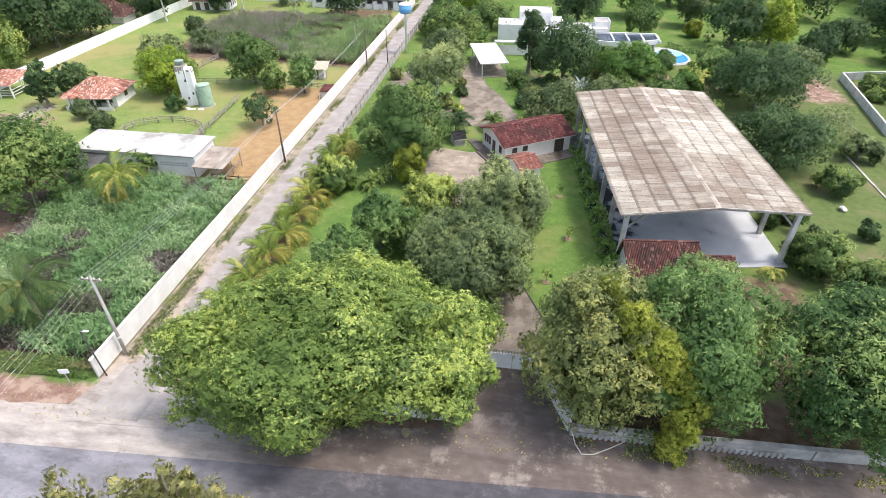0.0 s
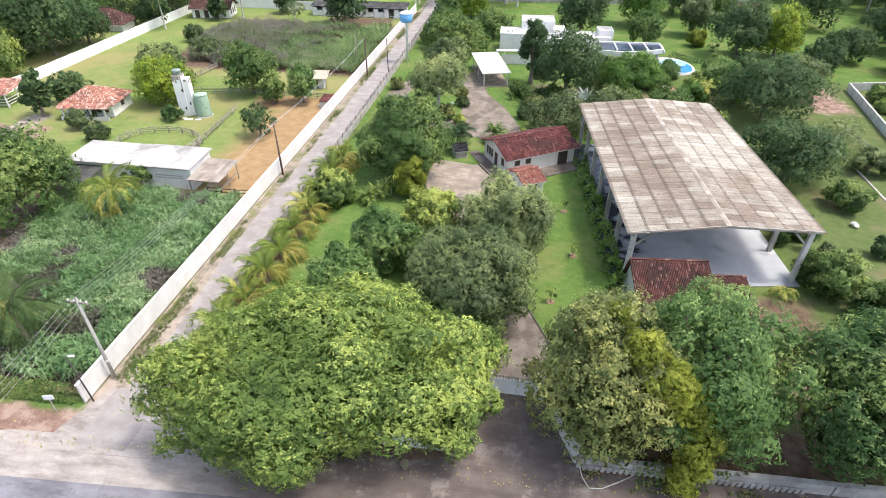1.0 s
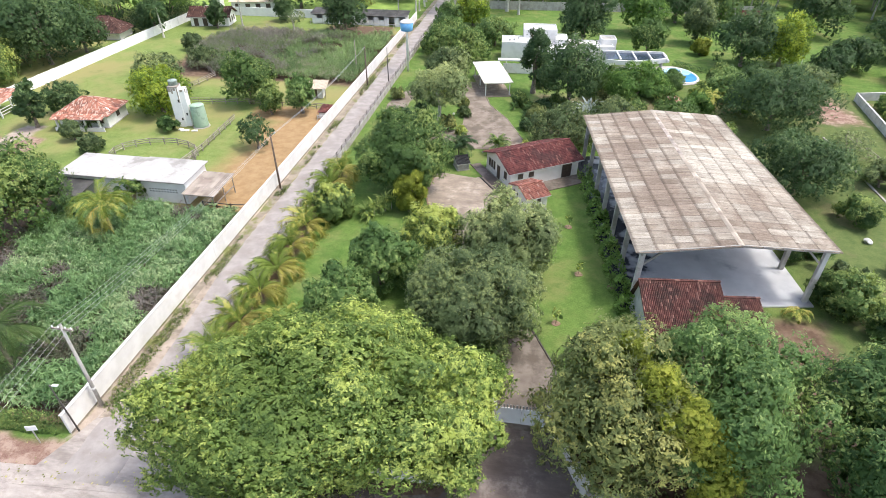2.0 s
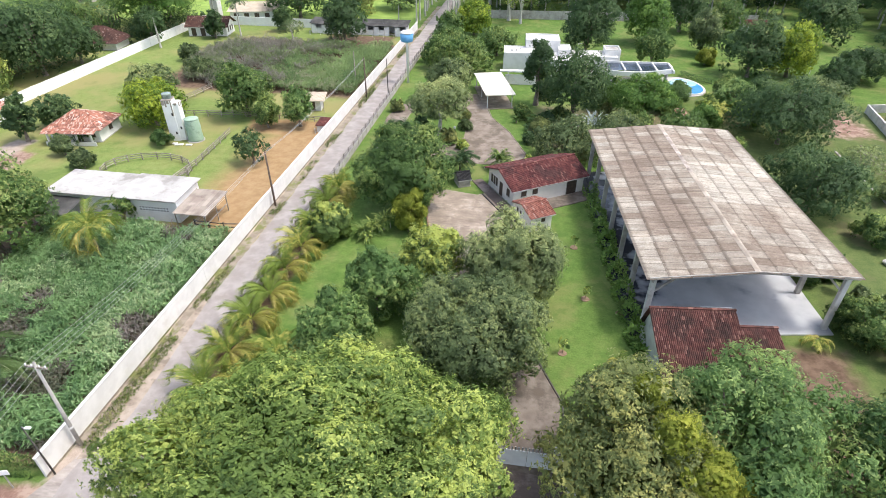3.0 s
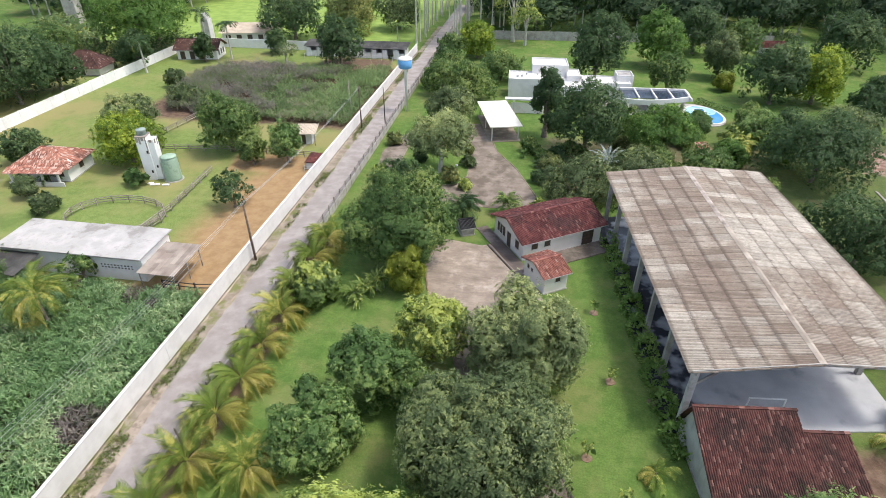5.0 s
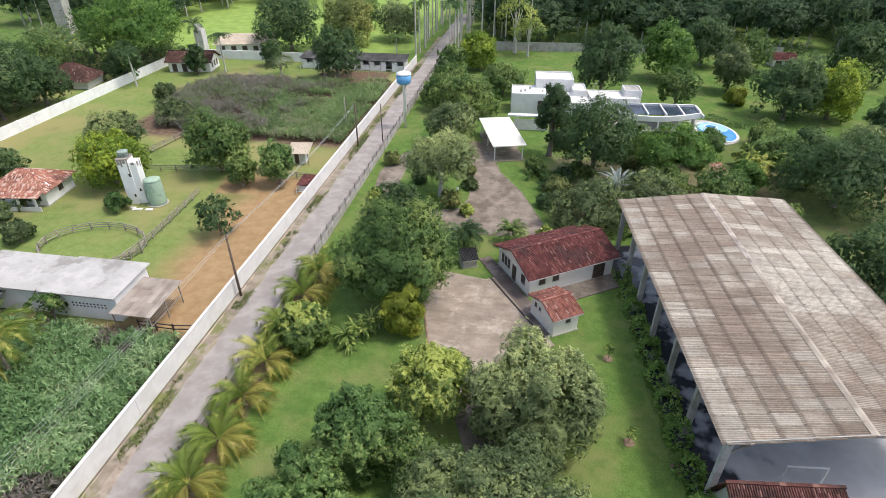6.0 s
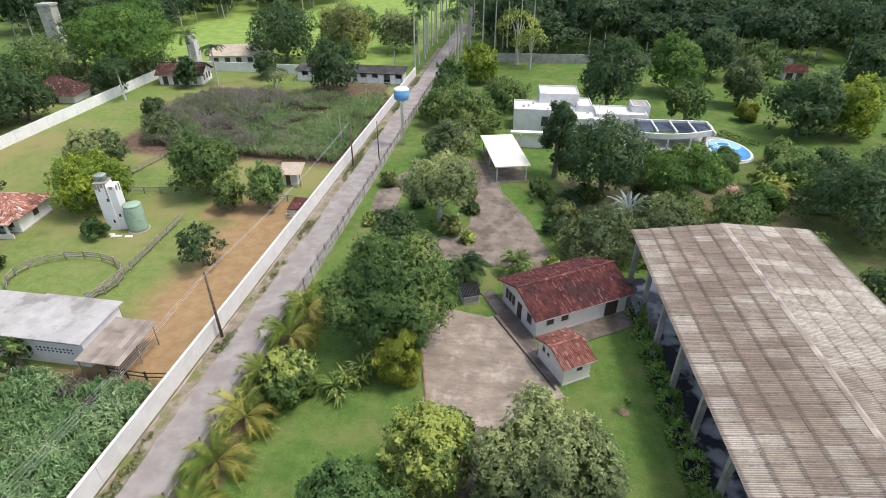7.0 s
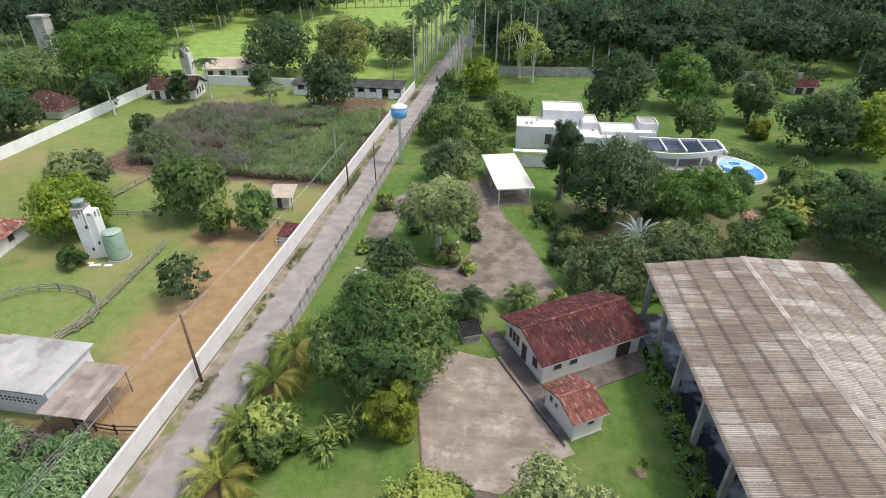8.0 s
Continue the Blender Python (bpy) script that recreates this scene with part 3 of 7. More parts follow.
setting("verge_mouth", slab([(-34.5, 32.0), (-33.3, 32.4), (-32.9, 37), (-33.2, 42), (-33.7, 48), (-34.3, 54), (-34.6, 54)], -0.1, 0.056), DUSTY, "bare dusty earth worn onto the edge of a lane", "verge")
setting("driveway", ribbon([(0.1, 36.4), (0.3, 39.0), (1.0, 43.2), (-1.8, 49.2), (-5.6, 56.5), (-8.6, 65.5)], 4.4, -0.1, 0.04, 0.8, 0.15, 9), PATH_FLOOR, "dark stained driveway through a white gate", "driveway")
setting("driveway_apron", slab([(-6.6, 27.2), (6.8, 28.2), (5.2, 30.8), (2.8, 36.6), (-2.6, 36.6), (-4.8, 30.6)], -0.1, 0.025), DRIVE, "dark stained paving before a gate", "driveway")


setting("driveway_kerb", ribbon([(3.3, 38.5), (3.25, 43.6), (0.4, 49.7), (-3.2, 56.5)], 0.14, -0.1, 0.13, 0.8, 0.01, 10), DARK_METAL, "thin dark kerb between a driveway and a lawn", "kerb")


def paving(name, x0, x1, y0, y1, nx, ny, inside, m, label, material, gap=0.05):
    """Large concrete slabs on a bed, each a piece of its own."""
    ob = thing(name, label, "paving", m, kind="structure")
    w, h = (x1 - x0) / nx, (y1 - y0) / ny
    me = None
    for i in range(nx):
        for j in range(ny):
            if not inside(x0 + (i + 0.5) * w, y0 + (j + 0.5) * h):
                continue
            if me is None:
                bm = boxes((-w / 2 + gap / 2, w / 2 - gap / 2, -h / 2 + gap / 2, h / 2 - gap / 2, -0.1, 0.07))
                me = bpy.data.meshes.new("slab")
                bm.to_mesh(me)
                bm.free()
            part("slab", me, material, ob, m=pose(x0 + (i + 0.5) * w, y0 + (j + 0.5) * h, random.uniform(-0.006, 0.006)))
    return ob


# the yard before the red house, and the paths behind it
paving("yard_paving", -4.6, 4.6, -6.5, 6.5, 4, 5, lambda x, y: True, pose(-7.3, 72.6, 0, 0, 0, 31), "stained brown concrete yard before the house", YARD, 0.03)
setting("yard_edge_paving", slab([(-12.2, 65.2), (-5.4, 64.6), (-2.6, 66.6), (-1.2, 70.0), (-7.2, 79.6), (-13.8, 80.8), (-14.5, 74)], -0.1, 0.06), YARD, "stained concrete yard floor", "paving")
setting("garden_drive", slab([(-9.7, 114.2), (-8.6, 110), (-5.0, 103.6), (-1.2, 93.2), (-2.4, 90.4), (-8, 89.8), (-14.5, 90.3), (-20.5, 92.6), (-24.6, 96.2), (-27.4, 101.5), (-28.0, 107), (-27, 113), (-23.5, 119), (-16.5, 122.8), (-10.4, 122.5)], -0.1, 0.045), GARDEN_DRIVE, "brown concrete drive looping round a planted island", "driveway")
ISLAND = [(-20.4, 97.2), (-18.6, 95.9), (-16.2, 95.5), (-13.6, 96.4), (-12.4, 99.5), (-12.6, 104), (-13.6, 109), (-15.4, 114), (-18.6, 116.4), (-22.0, 114.5), (-24.0, 109), (-24.0, 103.5), (-22.6, 99.8)]
setting("planted_island", slab(ISLAND, -0.1, 0.11), GROUND, "grassy planted island inside a looping drive", "garden bed")
setting("island_kerb", ribbon(ISLAND + ISLAND[:1], 0.16, -0.1, 0.17, 0.8, 0.01, 14), VERGE, "low kerb round a planted island", "kerb")
setting("path_kerb", ribbon([(-9.5, 114.2), (-8.5, 110), (-4.9, 103.6), (-1.1, 93.2)], 0.12, -0.1, 0.10, 0.8, 0.01, 15), VERGE, "low concrete kerb beside a drive", "kerb")
setting("yard_kerb", ribbon([(-7.4, 80.0), (-0.9, 70.0)], 0.16, -0.1, 0.2, 0.8, 0.01, 16), DARK_METAL, "dark low kerb at the edge of a yard", "kerb")
setting("yard_kerb_west", ribbon([(-14.0, 80.8), (-14.4, 74), (-12.0, 65.2)], 0.16, -0.1, 0.16, 0.8, 0.03, 17), SOIL, "low brick kerb at the edge of a yard", "kerb")
setting("house_apron", ribbon([(-8.6, 84.4), (-3.2, 75.6), (-0.4, 71)], 1.6, -0.1, 0.10, 0.8, 0.02, 18), DRIVE, "dark paved walk along a house", "paving")
setting("house_patio", ribbon([(0.0, 77.4), (9.2, 83.4)], 2.6, -0.1, 0.10, 0.8, 0.05, 19), PATH_FLOOR, "stained grey paved strip along a house", "paving")


# ---- walls and fences ----
def wall_run(name, a, b, h, thick, material, label, post_every=0.0, coping=0.06):
    """A masonry wall with a coping, and piers where it has them."""
    a, b = Vector(a), Vector(b)
    d = b - a
    L = d.length
    ob = thing(name, label, "wall", pose(a.x, a.y, 0, 0, 0, math.degrees(math.atan2(d.y, d.x))), kind="structure")
    n = max(1, round(L / 24))
    for i in range(n):
        part("wall", boxes((L * i / n, L * (i + 1) / n - 0.03, -thick / 2, thick / 2, -0.2, h)), material, ob)
    if coping:
        part("coping", boxes((-0.04, L + 0.04, -thick / 2 - 0.04, thick / 2 + 0.04, h + 0.003, h + coping)), material, ob)
    if post_every:
        bm = boxes((-0.14, 0.14, -thick / 2 - 0.07, thick / 2 + 0.07, -0.2, h + coping + 0.05))
        me = bpy.data.meshes.new("pier")
        bm.to_mesh(me)
        bm.free()
        for i in range(int(L / post_every) + 1):
            part("pier", me, material, ob, m=pose(i * post_every, 0, 0))
    return ob


wall_run("wall_lane", (-35.75, 30.3), (-35.75, 176), 2.2, 0.2, WHITE, "long white-painted masonry wall beside a lane", 0)
setting("wall_lane_foot", boxes((-35.64, -35.59, 30.3, 176, 0, 0.16)), VERGE, "dirt-splashed foot of a white wall", "trim")
wall_run("wall_yard_west", (-100.6, 90), (-100.6, 170), 2.1, 0.2, LIME_WASH, "white-painted masonry wall round a pasture", 4.0)
wall_run("wall_yard_north", (-100.6, 172.5), (-65.0, 172.8), 2.3, 0.2, LIME_WASH, "white-painted masonry wall behind a pasture")
wall_run("wall_back", (-27, 193.5), (64, 200), 2.4, 0.2, CONCRETE, "grey masonry wall before a dark wood")
wall_run("wall_street_east", (5.2, 30.8), (23.5, 31.4), 1.15, 0.35, CONCRETE, "low concrete street wall with open blockwork")
wall_run("wall_street_far", (23.6, 31.4), (62, 33.5), 1.15, 0.35, CONCRETE, "low concrete street wall")
wall_run("wall_gate_east", (2.65, 36.9), (5.2, 31.0), 2.0, 0.22, WHITE, "splayed white wall beside a gate")
wall_run("wall_gate_west", (-2.35, 36.9), (-5.1, 30.6), 2.0, 0.22, WHITE, "splayed white wall beside a gate")
wall_run("wall_street_west", (-5.1, 30.6), (-24.0, 30.2), 1.2, 0.22, OLD_WHITE, "weathered white wall under a large tree")
# open blockwork in front of the low street wall
bw = thing("block_screen", "row of small open concrete blocks at a street wall", "wall", pose(5.8, 30.56, 0, 0, 0, 1.9), kind="structure")
blk = boxes((-0.12, 0.12, -0.06, 0.06, 0, 0.5), (-0.2, 0.2, -0.05, 0.05, 0.5, 0.62))
blk_me = bpy.data.meshes.new("block")
blk.to_mesh(blk_me)
blk.free()
for i in range(36):
    part("block", blk_me, CONCRETE, bw, m=pose(0.45 * i, 0, 0, 0, 0, random.uniform(-4, 4)))

# boundary fence on the other side of the lane
fence = thing("fence_lane", "concrete panel fence with dark posts and wire along a lane", "fence", pose(-29.5, 43.5, 0), kind="structure")
pan = boxes((-0.05, 0.05, 0.1, 2.4, 0, 1.15))
pan_me = bpy.data.meshes.new("panel")
pan.to_mesh(pan_me)
pan.free()
pst = boxes((-0.06, 0.06, -0.06, 0.06, 0, 2.0))
pst_me = bpy.data.meshes.new("post")
pst.to_mesh(pst_me)
pst.free()
for i in range(64):
    part("post", pst_me, WOOD, fence, m=pose(random.uniform(-0.03, 0.03), 2.5 * i, 0, random.uniform(-2, 2), random.uniform(-2, 2), 0))
    part("panel", pan_me, CONCRETE, fence, m=pose(0, 2.5 * i, 0))
part("wire", beams(*[((0, 0, z), (0, 160, z), 0.035) for z in (1.35, 1.6, 1.85)]), DARK_METAL, fence)


# ---- gate ----
gate = thing("driveway_gate", "closed white sheet-metal gate with a toothed top", "gate", pose(0.15, 36.9, 0))
part("leaf", boxes((-1.95, 0.1, -0.04, 0.04, 0.12, 1.95), bevel=0.01), WHITE_METAL, gate)
part("leaf", boxes((0.13, 2.1, -0.04, 0.04, 0.12, 1.95), bevel=0.01), WHITE_METAL, gate)
for i in range(16):
    part("spike", boxes((-1.9 + 0.26 * i, -1.78 + 0.26 * i, -0.02, 0.02, 1.95, 2.35)), GREY_METAL, gate)
for x in (-2.2, 2.3):
    part("pier", boxes((x - 0.2, x + 0.2, -0.2, 0.2, 0, 2.5), (x - 0.26, x + 0.26, -0.26, 0.26, 2.5, 2.6)), WHITE, gate)


# ---- covered court ----
CW, CL, EAVE, RISE, SKEW = 19.3, 35.4, 6.9, 0.75, 0.07
court = thing("sports_court_shelter", "open concrete court shelter with a low corrugated roof", "sports hall", pose(10.75, 53.9, 0, 0, 0, 5.3))
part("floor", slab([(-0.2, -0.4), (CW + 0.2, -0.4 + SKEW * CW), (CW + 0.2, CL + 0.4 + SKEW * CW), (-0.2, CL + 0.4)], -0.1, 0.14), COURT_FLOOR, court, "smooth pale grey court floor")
col_bm = bmesh.new()
box(col_bm, -0.25, 0.25, -0.21, 0.21, 0.1, EAVE - 0.35)
bmesh.ops.bevel(col_bm, geom=list(col_bm.edges), offset=0.02, segments=1, affect="EDGES")
col_me = bpy.data.meshes.new("column")
col_bm.to_mesh(col_me)
col_bm.free()
slope_a = math.atan2(RISE, CW / 2)
NB = 7
for k in range(NB):
    y = 0.45 + (CL - 0.9) * k / (NB - 1)
    for side in (0, 1):
        x = 0.45 if side == 0 else CW - 0.45
        yk = y + SKEW * x
        post = part("column", col_me, CONCRETE, court, m=pose(x, yk, 0))
        if k == 0:
            post.material_slots[0].link = "OBJECT"
            post.material_slots[0].material = OLD_WHITE
        s = 1 if side == 0 else -1
        part("brace", beams(((x, yk, EAVE - 2.1), (x + s * 1.9, yk, EAVE - 0.25), 0.16, 0.2)), CONCRETE, court)
        part("rafter", beams(((x, yk, EAVE - 0.25), (CW / 2, y + SKEW * CW / 2, EAVE + RISE - 0.28), 0.2, 0.4)), CONCRETE, court)
for x in (0.3, CW * 0.17, CW * 0.34, CW * 0.66, CW * 0.83, CW - 0.3):
    z = EAVE - 0.1 + RISE * (1 - abs(x - CW / 2) / (CW / 2))
    part("purlin", boxes((x - 0.07, x + 0.07, SKEW * x, CL + SKEW * x, z - 0.12, z)), CONCRETE, court)
part("gutter_beam", boxes((0.2, 0.34, 0, CL, EAVE - 0.55, EAVE - 0.15)), CONCRETE, court)
part("fascia", beams(((-0.2, -0.2, EAVE + 0.02), (CW / 2, -0.2 + SKEW * CW / 2, EAVE + RISE + 0.02), 0.08, 0.3)), CONCRETE, court)
part("fascia", beams(((CW / 2, -0.2 + SKEW * CW / 2, EAVE + RISE + 0.02), (CW + 0.2, -0.2 + SKEW * CW, EAVE + 0.02), 0.08, 0.3)), CONCRETE, court)
NC, NR = 5, 30
SW, SL = (CL + 0.6) / NR, (CW / 2 + 0.35) / math.cos(slope_a) / NC
sheet_me = wavy_sheet("roof_sheet", SW + 0.06, SL + 0.16, 7, 0.042)
pale = random.Random(77)
for i in range(NC):
    for j in range(NR):
        for side in (0, 1):
            d = i * SL
            y = -0.3 + j * SW
            x = CW / 2 + (d * math.cos(slope_a)) * (1 if side else -1)
            y += SKEW * (x + (SL / 2 if side else -SL / 2))
            z = EAVE + RISE + 0.12 - d * math.sin(slope_a) - 0.012 * i
            tilt = pose(0, 0, 0, 0, math.degrees(slope_a) + random.uniform(-0.15, 0.15), 0)
            if side:
                m = pose(x, y, z + random.uniform(-0.01, 0.01)) @ tilt
            else:
                m = pose(x, y + SW, z + random.uniform(-0.01, 0.01), 0, 0, 180) @ tilt
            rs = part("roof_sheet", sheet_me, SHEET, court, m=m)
            if side:
                share = 0.93 if 10 < j < 20 else 0.06 if 7 < j < 11 and i > 0 else 0.5 if j < 9 or i == 4 else 0.12
            else:
                share = (0.85 if j < 9 else 0.5) if i == 4 else 0.3 if j < 3 else 0.08
            if pale.random() < share:
                rs.material_slots[0].link = "OBJECT"
                rs.material_slots[0].material = SHEET_NEW
ridge_me = None
for j in range(NR):
    if ridge_me is None:
        rb = beams(((0, 0, 0), (-0.28, 0, -0.07), SW - 0.02, 0.04), ((0, 0, 0), (0.28, 0, -0.07), SW - 0.02, 0.04))
        ridge_me = bpy.data.meshes.new("ridge_cap")
        rb.to_mesh(ridge_me)
        rb.free()
    rc = part("ridge_cap", ridge_me, RIDGE, court, m=pose(CW / 2, -0.3 + (j + 0.5) * SW + SKEW * CW / 2, EAVE + RISE + 0.19))
    if not 16 < j < 28:
        rc.material_slots[0].link = "OBJECT"
        rc.material_slots[0].material = SHEET_RIDGE
part("edge_kerb", boxes((-0.75, -0.2, -0.4, CL + 0.4, -0.1, 0.10)), KERB_BLACK, court, "near-black kerb along the floor")
goal = thing("goal_frame", "white tubular goal frame on a court", "goal", pose(10.75, 53.9, 0.14, 0, 0, 5.3) @ pose(7.8, 1.9, 0))
part("post", beams(((-1.5, 0, 0), (-1.5, 0, 2.0), 0.1)), WHITE_METAL, goal)
part("post", beams(((1.5, 0, 0), (1.5, 0, 2.0), 0.1)), WHITE_METAL, goal)
part("crossbar", beams(((-1.55, 0, 2.05), (1.55, 0, 2.05), 0.1)), WHITE_METAL, goal)


# ---- houses ----
def opening(parent, x, y, z, w, h, axis, depth=0.06, frame_mat=None):
    """A window or door set into a wall: dark leaf, frame and sill. axis: the way the wall faces, in the parent's plan."""
    t = part("window" if z > 0.3 else "door", boxes((-w / 2, w / 2, -depth, 0.02, 0, h)), WINDOW, parent, m=pose(x, y, z, 0, 0, axis))
    bm = boxes((-w / 2 - 0.07, -w / 2, -0.045, 0.02, 0, h), (w / 2, w / 2 + 0.07, -0.045, 0.02, 0, h), (-w / 2 - 0.07, w / 2 + 0.07, -0.045, 0.02, h, h + 0.07))
    part("frame", bm, frame_mat or OLD_WHITE, t)
    if z > 0.3:
        part("sill", boxes((-w / 2 - 0.1, w / 2 + 0.1, -0.14, 0.02, -0.06, 0)), frame_mat or OLD_WHITE, t)
    return t


def gable_house(name, label, m, L, W, h, rise, wall_mat, tile_mat, over=0.5, cols=None, seed=0, group="", ridge=0.5, hip=0.0):
    """A house with a ridge along its length (x): walls with gables, tiled slopes, ridge tiles, eave boards. hip: how far the ridge draws in from the ends of a hipped roof."""
    ob = thing(name, label, "house", m, group)
    yr = W * ridge
    bm = bmesh.new()
    t = 0.18
    box(bm, 0, L, 0, t, 0, h)
    box(bm, 0, L, W - t, W, 0, h)
    for x in (0, L - t):
        vs = [bm.verts.new((x + dx, y, z)) for dx in (0, t) for y, z in ((t, 0), (W - t, 0), (W - t, h), (yr, h if hip else h + rise - 0.12), (t, h))]
        bm.faces.new(vs[:5][::-1])
        bm.faces.new(vs[5:])
        for i in range(5):
            bm.faces.new((vs[i], vs[(i + 1) % 5], vs[5 + (i + 1) % 5], vs[5 + i]))
    part("wall", bm, wall_mat, ob)
    part("floor", boxes((-0.1, L + 0.1, -0.1, W + 0.1, 0, 0.11)), CONCRETE, ob)
    k0, k1 = rise / yr, rise / (W - yr)
    cols = cols or int((L + 2 * over) / 0.17)
    z0, z1 = h - k0 * over + 0.06, h - k1 * over + 0.06
    zr = h + rise + 0.06
    cut = hip + over if hip else 0.0
    part("roof_slope", tile_slope("roof_slope", (-over, -over, z0), (L + 2 * over, 0, 0), (0, yr + over, zr - z0), cols, max(4, int((yr + over) / 0.38)), seed, cut, cut), tile_mat, ob)
    part("roof_slope", tile_slope("roof_slope", (L + over, W + over, z1), (-L - 2 * over, 0, 0), (0, -(W - yr + over), zr - z1), cols, max(4, int((W - yr + over) / 0.38)), seed + 1, cut, cut), tile_mat, ob)
    tops = [((cut - over, yr, zr), (L + over - cut, yr, zr))]
    if hip:
        for x, s in ((-over, 1), (L + over, -1)):
            a, b = (-over, W + over) if s < 0 else (W + over, -over)
            part("roof_slope", tile_slope("roof_slope", (x, a, z0), (0, b - a, 0), (s * cut, 0, zr - z0), int((W + 2 * over) / 0.24), max(4, int(cut / 0.38)), seed + 2, W / 2 + over, W / 2 + over), tile_mat, ob)
            for y in (-over, W + over):
                tops.append(((x, y, z0), (x + s * cut, yr, zr)))
    rt = bmesh.new()
    for a, b in tops:
        a, b = Vector(a), Vector(b)
        n = max(1, int((b - a).length / 0.42))
        for i in range(n):
            beam(rt, a.lerp(b, i / n) + Vector((0, 0, 0.06)), a.lerp(b, (i + 1.05) / n) + Vector((0, 0, 0.09)), 0.26, 0.12)
    part("ridge_tiles", rt, tile_mat, ob)
    part("eave_board", boxes((-over, L + over, -over - 0.02, -over + 0.02, z0 - 0.14, z0 - 0.02)), OLD_WHITE, ob)
    part("eave_board", boxes((-over, L + over, W + over - 0.02, W + over + 0.02, z1 - 0.14, z1 - 0.02)), OLD_WHITE, ob)
    return ob


HROT = 32.5
house = gable_house("tiled_house", "cream plastered house with a dark red tiled gable roof", pose(-2.9, 77.2, 0, 0, 0, HROT), 11.4, 7.2, 2.75, 1.35, PLASTER, TILE, 0.55, seed=3)
for y, w, z, h in ((6.1, 0.5, 1.0, 1.25), (5.4, 0.5, 1.0, 1.25), (4.7, 0.5, 1.0, 1.25), (3.4, 0.85, 0.05, 2.1), (1.4, 0.8, 1.0, 1.1)):
    opening(house, 0, y, z, w, h, -90)
for x, w, z, h in ((1.6, 0.8, 1.3, 0.8), (3.4, 0.8, 1.3, 0.8), (9.4, 1.6, 0.1, 2.2)):
    opening(house, x, 0, z, w, h, 0)
annex = gable_house("tiled_annex", "small white annex with a red tiled gable roof", pose(-0.3, 70.8, 0, 0, 0, HROT), 3.0, 4.3, 2.35, 0.75, PLASTER, TILE_ANNEX, 0.35, seed=8)
opening(annex, 1.7, 0, 1.35, 0.55, 0.6, 0)
opening(annex, 0, 3.4, 1.5, 0.35, 0.5, -90)
opening(annex, 0, 2.6, 1.5, 0.3, 0.4, -90)
gable_house("dog_house", "small dark shed beside a lawn", pose(-10.9, 81.6, 0, 0, 0, 25), 1.7, 2.3, 1.2, 0.6, CONCRETE, BLACK_TILE, 0.2, seed=11)

# tiled shed before the court
gable_house("tiled_shed", "low white shed with an old dark red tiled roof", pose(11.9, 44.9, 0, 0, 0, 6), 7.2, 8.8, 1.75, 2.85, OLD_WHITE, TILE_DARK, 0.35, seed=21, ridge=0.85)
gable_house("tiled_shed", "low lean wing with an old dark red tiled roof", pose(19.3, 44.4, 0, 0, 0, 6), 3.4, 8.6, 1.5, 2.4, OLD_WHITE, TILE_DARK, 0.25, seed=22, ridge=0.85)


def flat_block(parent, x0, x1, y0, y1, h, wall_mat, roof_mat, para=0.25, z0=0.0):
    """A flat-roofed block with a parapet."""
    part("wall", boxes((x0, x1, y0, y1, z0, h)), wall_mat, parent)
    part("roof", boxes((x0 + 0.2, x1 - 0.2, y0 + 0.2, y1 - 0.2, h - 0.2, h + 0.02)), roof_mat, parent)
    t = 0.18
    part("parapet", boxes((x0, x1, y0, y0 + t, h + 0.003, h + para), (x0, x1, y1 - t, y1, h + 0.003, h + para), (x0, x0 + t, y0 + t, y1 - t, h + 0.003, h + para), (x1 - t, x1, y0 + t, y1 - t, h + 0.003, h + para)), wall_mat, parent)


def sheet_roof(parent, x0, x1, y0, y1, za, zb, material, name="roof", axis="y", sheets=8):
    """A mono-pitch of corrugated sheets from za (at y0) to zb (at y1): each sheet a piece."""
    w, rows = (x1 - x0) / sheets, 3 if y1 - y0 > 3 else 2
    run = (y1 - y0) / rows
    tilt = math.degrees(math.atan2(zb - za, y1 - y0))
    me = wavy_sheet("roof_sheet", w + 0.05, run / math.cos(radians(tilt)) + 0.12, max(3, int(w / 0.2)))
    for i in range(sheets):
        for r in range(rows):
            part(name + "_sheet", me, material, parent, m=pose(x0 + w * (i + 1), y0 + run * r, za + (zb - za) * r / rows + 0.02 * r, 0, 0, 90) @ pose(0, 0, 0, 0, -tilt + random.uniform(-0.4, 0.4), 0))


# white farm shed with lean-to and awning
shed = thing("farm_shed", "white flat-roofed farm shed with pierced wall and lean-to", "shed", pose(-3.35, 3.3, 0))
part("wall", boxes((-60.2, -42.1, 62.7, 62.9, 0, 3.2), (-60.2, -42.1, 68.0, 68.2, 0, 3.2), (-60.2, -60.0, 62.9, 68.0, 0, 3.2), (-42.3, -42.1, 62.9, 68.0, 0, 3.2)), LIME_WASH, shed)
part("roof", beams(((-55.6, 62.3, 3.24), (-55.6, 68.6, 3.42), 10.0, 0.14)), SHED_ROOF, shed, "stained white roof slab")
part("roof", beams(((-46.2, 62.2, 3.30), (-46.2, 68.7, 3.50), 8.76, 0.16)), SHED_ROOF, shed, "stained white roof slab")
for i in range(10):
    for j in range(2):
        part("vent_hole", boxes((-47.4 + 0.42 * i, -47.22 + 0.42 * i, 62.66, 62.72, 1.9 - 0.35 * j, 2.05 - 0.35 * j)), DARK_GAP, shed)
sheet_roof(shed, -41.75, -37.2, 61.0, 67.0, 2.5, 2.75, SHEET_OLD, "lean_to_roof")
